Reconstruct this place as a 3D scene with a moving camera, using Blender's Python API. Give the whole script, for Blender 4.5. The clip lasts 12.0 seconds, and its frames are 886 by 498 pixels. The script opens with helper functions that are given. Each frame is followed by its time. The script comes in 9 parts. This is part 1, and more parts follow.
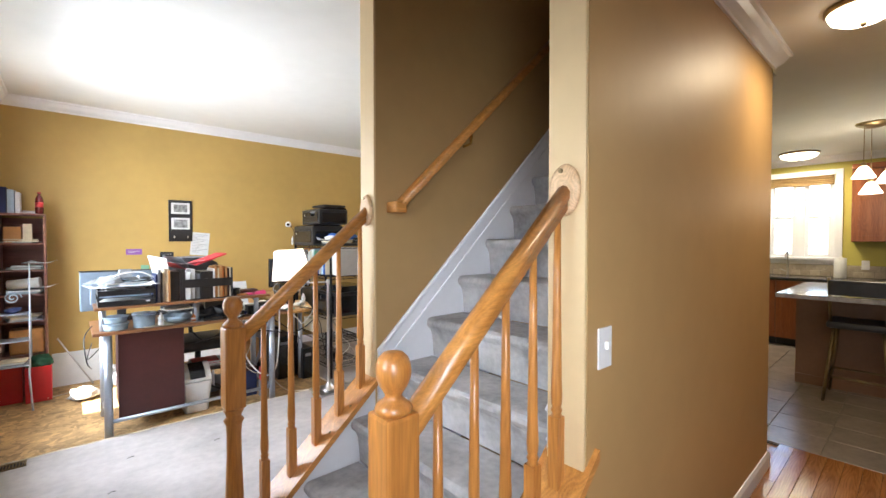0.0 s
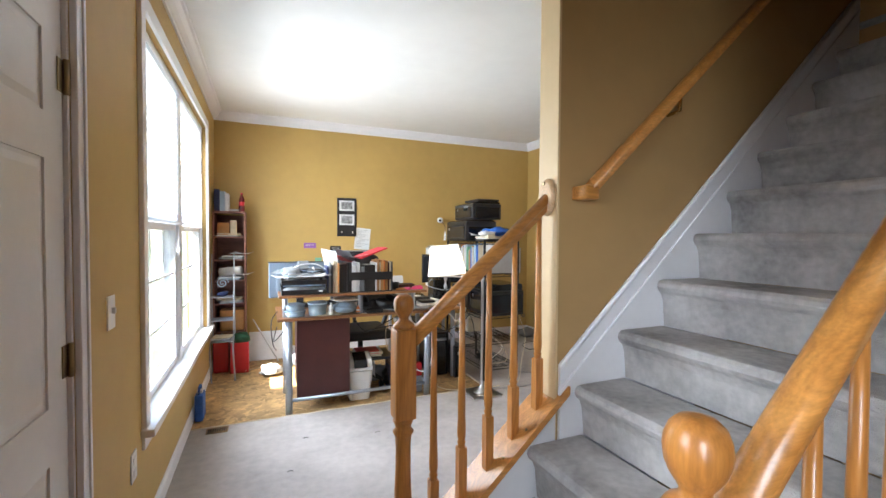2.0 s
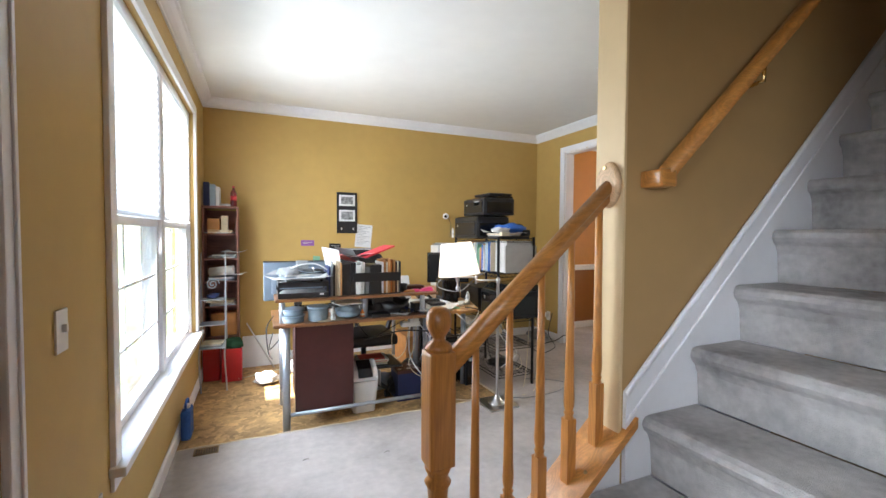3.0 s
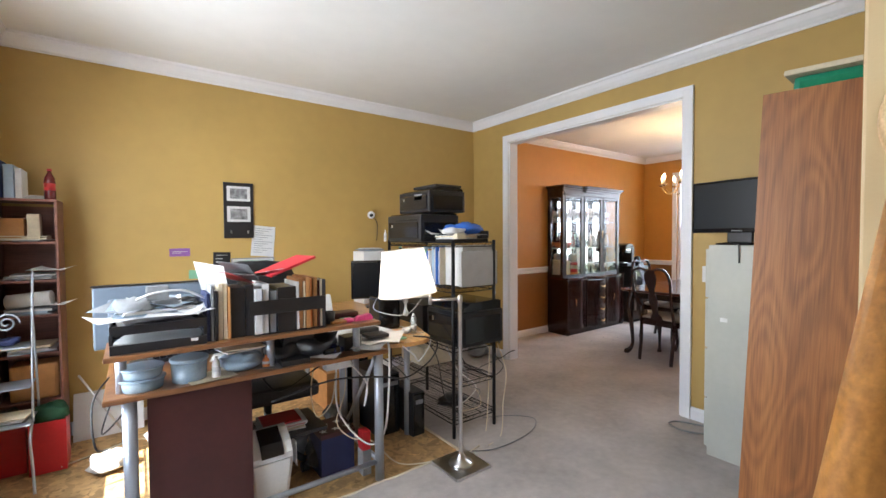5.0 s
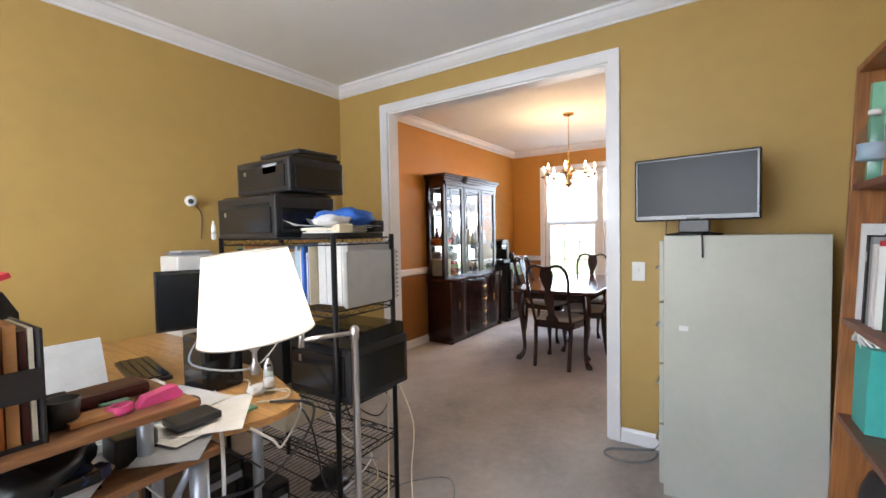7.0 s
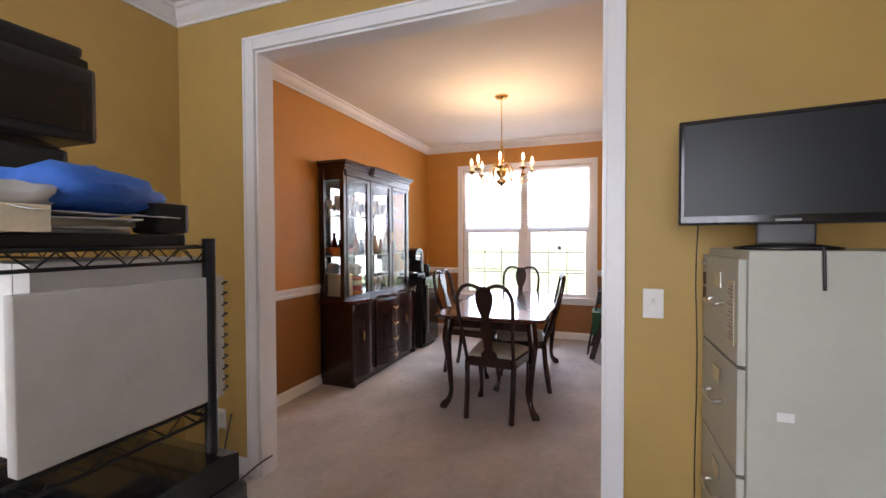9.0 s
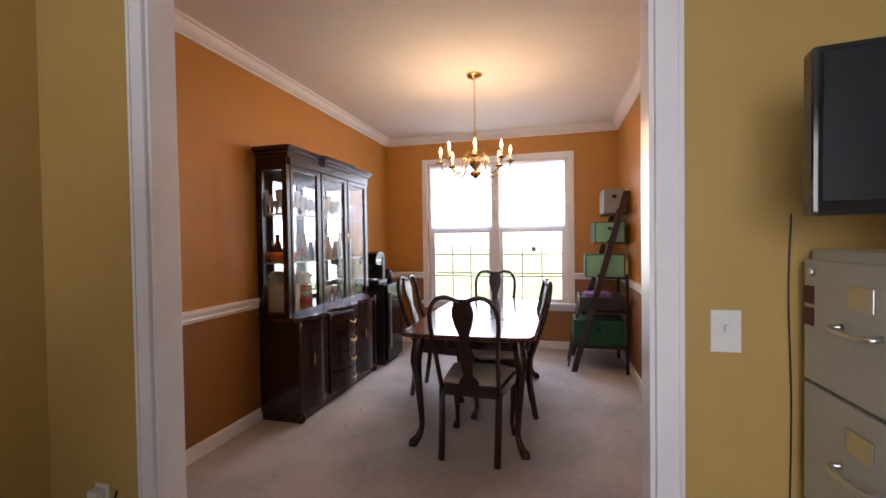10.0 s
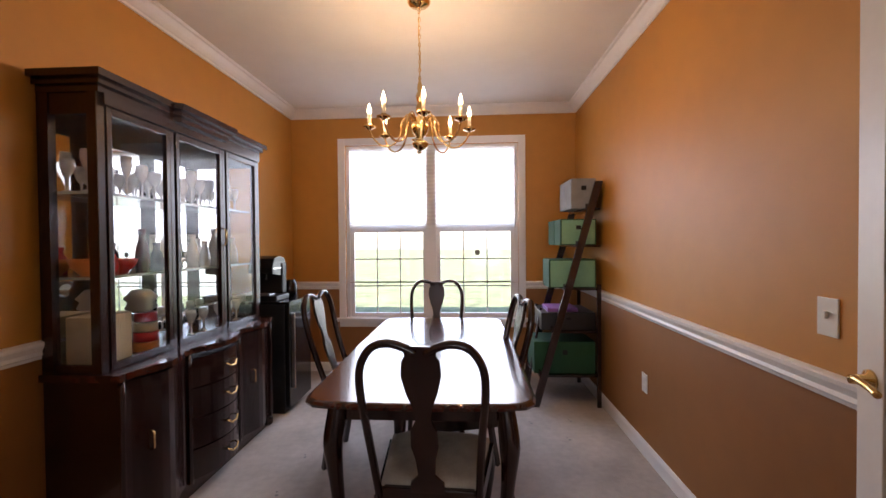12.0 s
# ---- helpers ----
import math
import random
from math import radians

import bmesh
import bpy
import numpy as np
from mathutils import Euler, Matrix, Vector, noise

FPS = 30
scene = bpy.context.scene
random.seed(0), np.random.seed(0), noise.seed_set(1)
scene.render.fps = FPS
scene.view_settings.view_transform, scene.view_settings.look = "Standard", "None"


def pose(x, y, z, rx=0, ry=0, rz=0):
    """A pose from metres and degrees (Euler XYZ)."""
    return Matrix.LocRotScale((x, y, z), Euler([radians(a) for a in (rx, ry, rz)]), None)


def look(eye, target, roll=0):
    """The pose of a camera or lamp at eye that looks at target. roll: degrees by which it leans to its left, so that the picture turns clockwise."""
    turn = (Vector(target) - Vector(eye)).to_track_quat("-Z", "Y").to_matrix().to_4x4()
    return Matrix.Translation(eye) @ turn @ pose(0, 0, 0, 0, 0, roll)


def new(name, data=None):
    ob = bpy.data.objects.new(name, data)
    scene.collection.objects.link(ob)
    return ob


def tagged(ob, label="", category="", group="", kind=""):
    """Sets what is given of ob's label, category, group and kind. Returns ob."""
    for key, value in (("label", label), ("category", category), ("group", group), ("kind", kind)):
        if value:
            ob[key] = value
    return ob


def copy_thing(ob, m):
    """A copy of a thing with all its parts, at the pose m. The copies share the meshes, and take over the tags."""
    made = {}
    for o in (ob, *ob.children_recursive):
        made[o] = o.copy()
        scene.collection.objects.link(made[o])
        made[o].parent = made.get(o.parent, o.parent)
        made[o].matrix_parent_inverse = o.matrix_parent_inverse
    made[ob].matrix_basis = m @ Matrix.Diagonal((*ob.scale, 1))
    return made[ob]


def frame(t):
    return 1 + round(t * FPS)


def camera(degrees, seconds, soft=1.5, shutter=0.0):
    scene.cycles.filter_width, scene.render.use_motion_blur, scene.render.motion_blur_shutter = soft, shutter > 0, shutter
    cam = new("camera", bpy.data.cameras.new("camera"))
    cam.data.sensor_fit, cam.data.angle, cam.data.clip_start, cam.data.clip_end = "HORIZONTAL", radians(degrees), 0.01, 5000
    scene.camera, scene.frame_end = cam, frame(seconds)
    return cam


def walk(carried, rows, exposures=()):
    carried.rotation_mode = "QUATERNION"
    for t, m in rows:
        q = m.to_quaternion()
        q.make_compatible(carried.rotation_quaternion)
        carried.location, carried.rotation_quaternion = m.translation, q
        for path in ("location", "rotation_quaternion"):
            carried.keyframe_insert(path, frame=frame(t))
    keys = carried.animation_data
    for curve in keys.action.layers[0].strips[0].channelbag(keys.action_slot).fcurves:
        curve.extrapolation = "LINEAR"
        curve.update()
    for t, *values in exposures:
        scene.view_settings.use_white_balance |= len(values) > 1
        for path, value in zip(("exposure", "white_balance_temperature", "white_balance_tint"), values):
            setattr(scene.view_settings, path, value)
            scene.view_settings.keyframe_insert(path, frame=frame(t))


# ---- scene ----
cam = camera(92.8, 12.0)
PATH = [
    (0, (-0.142, -0.347, 1.402), (1.185, 1.149, 1.36), 0.0),
    (0.5, (-0.151, -0.297, 1.396), (1.035, 1.313, 1.354), 0.2),
    (1, (-0.143, -0.237, 1.393), (0.864, 1.491, 1.359), 0.1),
    (1.5, (-0.141, -0.147, 1.386), (0.705, 1.665, 1.347), 0.3),
    (2, (-0.116, 0.007, 1.383), (0.663, 1.848, 1.328), 0.4),
    (2.5, (-0.12, 0.167, 1.383), (0.661, 2.007, 1.324), 0.4),
    (2.7, (-0.122, 0.237, 1.38), (0.666, 2.074, 1.317), 0.4),
    (4.3, (-0.023, 0.984, 1.399), (0.956, 2.727, 1.322), -0.3),
    (4.5, (0.001, 1.09, 1.372), (1.043, 2.797, 1.312), -0.6),
    (5, (0.082, 1.317, 1.393), (1.266, 2.927, 1.331), -0.4),
    (5.5, (0.141, 1.562, 1.387), (1.478, 3.048, 1.334), -0.5),
    (6, (0.247, 1.817, 1.375), (1.749, 3.137, 1.311), -0.9),
    (6.5, (0.4, 2.013, 1.364), (1.999, 3.212, 1.288), -0.8),
    (7, (0.599, 2.2, 1.359), (2.261, 3.309, 1.285), -1.1),
    (9, (1.575, 2.845, 1.358), (3.45, 3.54, 1.314), -0.2),
    (9.5, (1.856, 2.967, 1.36), (3.757, 3.589, 1.32), -0.7),
    (10, (2.119, 3.097, 1.361), (4.051, 3.611, 1.322), -0.8),
    (10.5, (2.387, 3.199, 1.356), (4.349, 3.587, 1.324), -0.7),
    (11, (2.659, 3.296, 1.356), (4.638, 3.578, 1.323), -0.6),
    (11.5, (2.927, 3.392, 1.357), (4.919, 3.565, 1.321), -0.7),
    (12, (3.163, 3.47, 1.353), (5.16, 3.583, 1.319), -0.5),
]
EXPOSURES = [(0.0, 3.17, 6150, 12), (2.5, 2.85, 6100, 10), (4.5, 2.7, 6150, 12), (7.0, 2.72, 6200, 13), (9.0, 2.4, 6350, 19), (9.5, 2.27, 6400, 22), (12.0, 1.92, 6450, 22)]
walk(cam, [(t, look(eye, target, roll)) for t, eye, target, roll in PATH], EXPOSURES)

# ---- world, sun, lights ----
world = bpy.data.worlds.new("sky_world")
scene.world = world
world.use_nodes = True
wn = world.node_tree
wn.nodes.clear()
sky = wn.nodes.new("ShaderNodeTexSky")
sky.sky_type = "NISHITA"
sky.sun_disc = False
SUN_DIR = Vector((0.92, 0.33, -1.0)).normalized()
sky.sun_elevation = math.asin(-SUN_DIR.z)
sky.sun_rotation = math.atan2(-SUN_DIR.x, -SUN_DIR.y)
bg = wn.nodes.new("ShaderNodeBackground")
bg.inputs["Strength"].default_value = 0.15
wo = wn.nodes.new("ShaderNodeOutputWorld")
wn.links.new(sky.outputs[0], bg.inputs["Color"])
wn.links.new(bg.outputs[0], wo.inputs["Surface"])

sun_data = bpy.data.lights.new("sun", "SUN")
sun_data.energy = 5.0
sun_data.angle = radians(0.5)
sun_data.color = (1.0, 0.95, 0.86)
sun = new("sun", sun_data)
sun.matrix_world = look((-8, -3, 9), Vector((-8, -3, 9)) + SUN_DIR)


def area(name, loc, target, sx, sy, watts, colour, spread=180):
    d = bpy.data.lights.new(name, "AREA")
    d.shape = "RECTANGLE"
    d.size, d.size_y, d.energy, d.color, d.spread = sx, sy, watts, colour, radians(spread)
    o = new(name, d)
    o.matrix_world = look(loc, target)
    return o


def point(name, loc, watts, colour, radius=0.03):
    d = bpy.data.lights.new(name, "POINT")
    d.energy, d.color, d.shadow_soft_size = watts, colour, radius
    o = new(name, d)
    o.location = loc
    return o


FRONT_W, DINING_W = 11.0, 5.0
area("window_light_front", (-0.64, 3.46, 1.46), (5, 3.46, 0.6), 2.0, 1.7, FRONT_W, (0.90, 0.95, 1.0), 150)
area("shade_light_front", (-0.705, 3.46, 1.93), (5, 3.46, 1.93), 2.0, 0.8, 1.2, (0.93, 0.96, 1.0))
area("shade_light_dining", (7.60, 3.84, 1.94), (0, 3.84, 1.94), 1.7, 0.78, 3.8, (0.93, 0.96, 1.0))
area("window_light_dining", (7.545, 3.84, 1.46), (5.0, 3.84, 0.0), 1.7, 1.65, DINING_W, (0.80, 0.89, 1.0), 120)
WARM = (1.0, 0.66, 0.34)
for k in range(8):
    a = radians(45 * k + 10)
    point("chandelier_bulb_light", (5.61 + 0.29 * math.cos(a), 3.735 + 0.29 * math.sin(a), 2.115), 0.78, WARM, 0.016)
point("floor_lamp_light", (1.355, 3.42, 1.2), 0.6, (1.0, 0.9, 0.75), 0.04)
area("hall_ceiling_light_lamp", (2.72, -0.155, 2.41), (2.72, -0.155, 0), 0.25, 0.25, 1.5, (1.0, 0.78, 0.5))
point("pendant_light_lamp", (5.66, -0.045, 1.83), 1.2, (1.0, 0.82, 0.55), 0.04)
area("kitchen_ceiling_light_lamp", (6.95, 0.70, 2.42), (6.95, 0.70, 0), 0.3, 0.3, 3, (1.0, 0.86, 0.62))
# Added fill lamp that brightens hall and stair; no window stands behind it.
area("foyer_daylight", (-0.55, -0.9, 1.3), (1.6, 0.8, 0.75), 0.6, 1.2, 1.8, (0.86, 0.93, 1.0), 80)
# Second fill lamp, added for the steps; the wall here has no opening.
area("sidelight_daylight", (-0.58, 0.42, 1.3), (1.8, 0.95, 0.6), 0.35, 1.3, 0.75, (0.86, 0.93, 1.0), 75)

# ---- materials ----
def mat(name, colour, rough=0.5, metal=0.0, vary=0.12, scale=6.0, bump=0.0, bump_scale=200.0, stretch=(1, 1, 1), second=None, coat=0.0, spec=0.5, rand=0.0):
    """A surface with variation at two scales and a fine relief."""
    m = bpy.data.materials.new(name)
    m.use_nodes = True
    n, l = m.node_tree.nodes, m.node_tree.links
    p = n["Principled BSDF"]
    p.inputs["Roughness"].default_value = rough
    p.inputs["Metallic"].default_value = metal
    p.inputs["Coat Weight"].default_value = coat
    p.inputs["Specular IOR Level"].default_value = spec
    tc = n.new("ShaderNodeTexCoord")
    mp = n.new("ShaderNodeMapping")
    mp.inputs["Scale"].default_value = stretch
    l.new(tc.outputs["Object"], mp.inputs["Vector"])
    big, fine = n.new("ShaderNodeTexNoise"), n.new("ShaderNodeTexNoise")
    big.inputs["Scale"].default_value, big.inputs["Detail"].default_value = scale, 5
    fine.inputs["Scale"].default_value, fine.inputs["Detail"].default_value = scale * 9, 3
    for t in (big, fine):
        l.new(mp.outputs[0], t.inputs["Vector"])
    ad = n.new("ShaderNodeMath")
    ad.operation = "MULTIPLY_ADD"
    ad.inputs[1].default_value = 0.4
    l.new(fine.outputs["Fac"], ad.inputs[0])
    l.new(big.outputs["Fac"], ad.inputs[2])
    rp = n.new("ShaderNodeValToRGB")
    c2 = second or tuple(c * (1 - 2 * vary) for c in colour)
    rp.color_ramp.elements[0].position, rp.color_ramp.elements[1].position = 0.45, 0.95
    rp.color_ramp.elements[0].color = (*c2, 1)
    rp.color_ramp.elements[1].color = (*[min(1, c * (1 + vary)) for c in colour], 1)
    l.new(ad.outputs[0], rp.inputs[0])
    out = rp.outputs[0]
    if rand:
        oi = n.new("ShaderNodeObjectInfo")
        mr = n.new("ShaderNodeMapRange")
        mr.inputs["To Min"].default_value, mr.inputs["To Max"].default_value = 1 - rand, 1 + rand
        l.new(oi.outputs["Random"], mr.inputs["Value"])
        hs = n.new("ShaderNodeHueSaturation")
        l.new(mr.outputs[0], hs.inputs["Value"])
        l.new(out, hs.inputs["Color"])
        out = hs.outputs[0]
    l.new(out, p.inputs["Base Color"])
    if bump:
        bn = n.new("ShaderNodeTexNoise")
        bn.inputs["Scale"].default_value, bn.inputs["Detail"].default_value = bump_scale, 3
        l.new(mp.outputs[0], bn.inputs["Vector"])
        bp = n.new("ShaderNodeBump")
        bp.inputs["Strength"].default_value, bp.inputs["Distance"].default_value = bump, 0.004
        l.new(bn.outputs["Fac"], bp.inputs["Height"])
        l.new(bp.outputs[0], p.inputs["Normal"])
    return m


def glow(name, colour, strength):
    m = bpy.data.materials.new(name)
    m.use_nodes = True
    p = m.node_tree.nodes["Principled BSDF"]
    p.inputs["Base Color"].default_value = (*colour, 1)
    p.inputs["Emission Color"].default_value = (*colour, 1)
    p.inputs["Emission Strength"].default_value = strength
    return m


def glass_mat(name, tint=(1, 1, 1), gloss=0.03):
    """A thin pane: clear, with a reflection."""
    m = bpy.data.materials.new(name)
    m.use_nodes = True
    n, l = m.node_tree.nodes, m.node_tree.links
    n.clear()
    tr, gl, mx, lw, pw, ad, out = (n.new("ShaderNode" + k) for k in ("BsdfTransparent", "BsdfGlossy", "MixShader", "LayerWeight", "Math", "Math", "OutputMaterial"))
    tr.inputs["Color"].default_value = (*tint, 1)
    gl.inputs["Roughness"].default_value = 0.02
    lw.inputs["Blend"].default_value = 0.5
    pw.operation, pw.inputs[1].default_value = "POWER", 5.0
    ad.operation, ad.inputs[1].default_value, ad.inputs[2].default_value = "MULTIPLY_ADD", 0.55, gloss
    l.new(lw.outputs["Facing"], pw.inputs[0])
    l.new(pw.outputs[0], ad.inputs[0])
    l.new(ad.outputs[0], mx.inputs[0])
    l.new(tr.outputs[0], mx.inputs[1])
    l.new(gl.outputs[0], mx.inputs[2])
    l.new(mx.outputs[0], out.inputs[0])
    return m


def cloth_mat(name, colour, through_part=0.5):
    """Cloth that lets light through."""
    m = bpy.data.materials.new(name)
    m.use_nodes = True
    n, l = m.node_tree.nodes, m.node_tree.links
    n.clear()
    d, t, mx, out = (n.new("ShaderNode" + k) for k in ("BsdfDiffuse", "BsdfTranslucent", "MixShader", "OutputMaterial"))
    d.inputs["Color"].default_value = t.inputs["Color"].default_value = (*colour, 1)
    mx.inputs[0].default_value = through_part
    l.new(d.outputs[0], mx.inputs[1])
    l.new(t.outputs[0], mx.inputs[2])
    l.new(mx.outputs[0], out.inputs[0])
    return m


def flake_mat(name):
    """Pressed board of large wood flakes."""
    m = mat(name, (0.52, 0.33, 0.14), 0.7, vary=0.2, scale=2.5, bump=0.4, bump_scale=40)
    n, l = m.node_tree.nodes, m.node_tree.links
    p = n["Principled BSDF"]
    base = p.inputs["Base Color"].links[0].from_socket
    tc = n.new("ShaderNodeTexCoord")
    v = n.new("ShaderNodeTexVoronoi")
    v.inputs["Scale"].default_value = 22
    w = n.new("ShaderNodeTexNoise")
    w.inputs["Scale"].default_value = 9
    va = n.new("ShaderNodeVectorMath")
    va.operation = "MULTIPLY_ADD"
    va.inputs[1].default_value = (0.25, 0.25, 0.25)
    l.new(tc.outputs["Object"], w.inputs["Vector"])
    l.new(w.outputs["Color"], va.inputs[0])
    l.new(tc.outputs["Object"], va.inputs[2])
    l.new(va.outputs[0], v.inputs["Vector"])
    bw = n.new("ShaderNodeRGBToBW")
    l.new(v.outputs["Color"], bw.inputs[0])
    mr = n.new("ShaderNodeMapRange")
    mr.inputs["To Min"].default_value, mr.inputs["To Max"].default_value = 0.55, 1.35
    l.new(bw.outputs[0], mr.inputs["Value"])
    hs = n.new("ShaderNodeHueSaturation")
    l.new(base, hs.inputs["Color"])
    l.new(mr.outputs[0], hs.inputs["Value"])
    l.new(hs.outputs[0], p.inputs["Base Color"])
    return m


def wood(name, colour, dark, rough=0.35, along="x", scale=3.0, coat=0.0, vary=0.1, bump=0.08, rand=0.0, grain=0.09, pores=0.5, rings=7.0):
    st = {"x": (0.6, 9, 9), "y": (9, 0.6, 9), "z": (9, 9, 0.6)}[along]
    m = mat(name, colour, rough, vary=vary, scale=scale, stretch=st, second=dark, coat=coat, bump=bump, bump_scale=60, rand=rand)
    n, l = m.node_tree.nodes, m.node_tree.links
    p = n["Principled BSDF"]
    base = p.inputs["Base Color"].links[0].from_socket
    tc, ring, mp, pore = (n.new("ShaderNode" + k) for k in ("TexCoord", "TexNoise", "Mapping", "TexNoise"))
    mp.inputs["Scale"].default_value = tuple(1.0 if c < 1 else rings for c in st)
    l.new(tc.outputs["Object"], mp.inputs["Vector"])
    l.new(mp.outputs[0], ring.inputs["Vector"])
    ring.inputs["Scale"].default_value, ring.inputs["Detail"].default_value = 1.4, 1.0
    mp2 = n.new("ShaderNodeMapping")
    mp2.inputs["Scale"].default_value = tuple(6.0 if c < 1 else 240.0 for c in st)
    l.new(tc.outputs["Object"], mp2.inputs["Vector"])
    l.new(mp2.outputs[0], pore.inputs["Vector"])
    pore.inputs["Scale"].default_value, pore.inputs["Detail"].default_value = 1.0, 2.0
    many, wave, a1, a2 = (n.new("ShaderNodeMath") for k in range(4))
    many.operation, many.inputs[1].default_value = "MULTIPLY", 105.0
    wave.operation = "SINE"
    a1.operation, a1.inputs[1].default_value, a1.inputs[2].default_value = "MULTIPLY_ADD", grain, 1.0 - pores * 0.5
    a2.operation, a2.inputs[1].default_value = "MULTIPLY_ADD", pores
    l.new(ring.outputs["Fac"], many.inputs[0])
    l.new(many.outputs[0], wave.inputs[0])
    l.new(wave.outputs[0], a1.inputs[0])
    l.new(pore.outputs["Fac"], a2.inputs[0])
    l.new(a1.outputs[0], a2.inputs[2])
    hs = n.new("ShaderNodeHueSaturation")
    l.new(base, hs.inputs["Color"])
    l.new(a2.outputs[0], hs.inputs["Value"])
    l.new(hs.outputs[0], p.inputs["Base Color"])
    return m


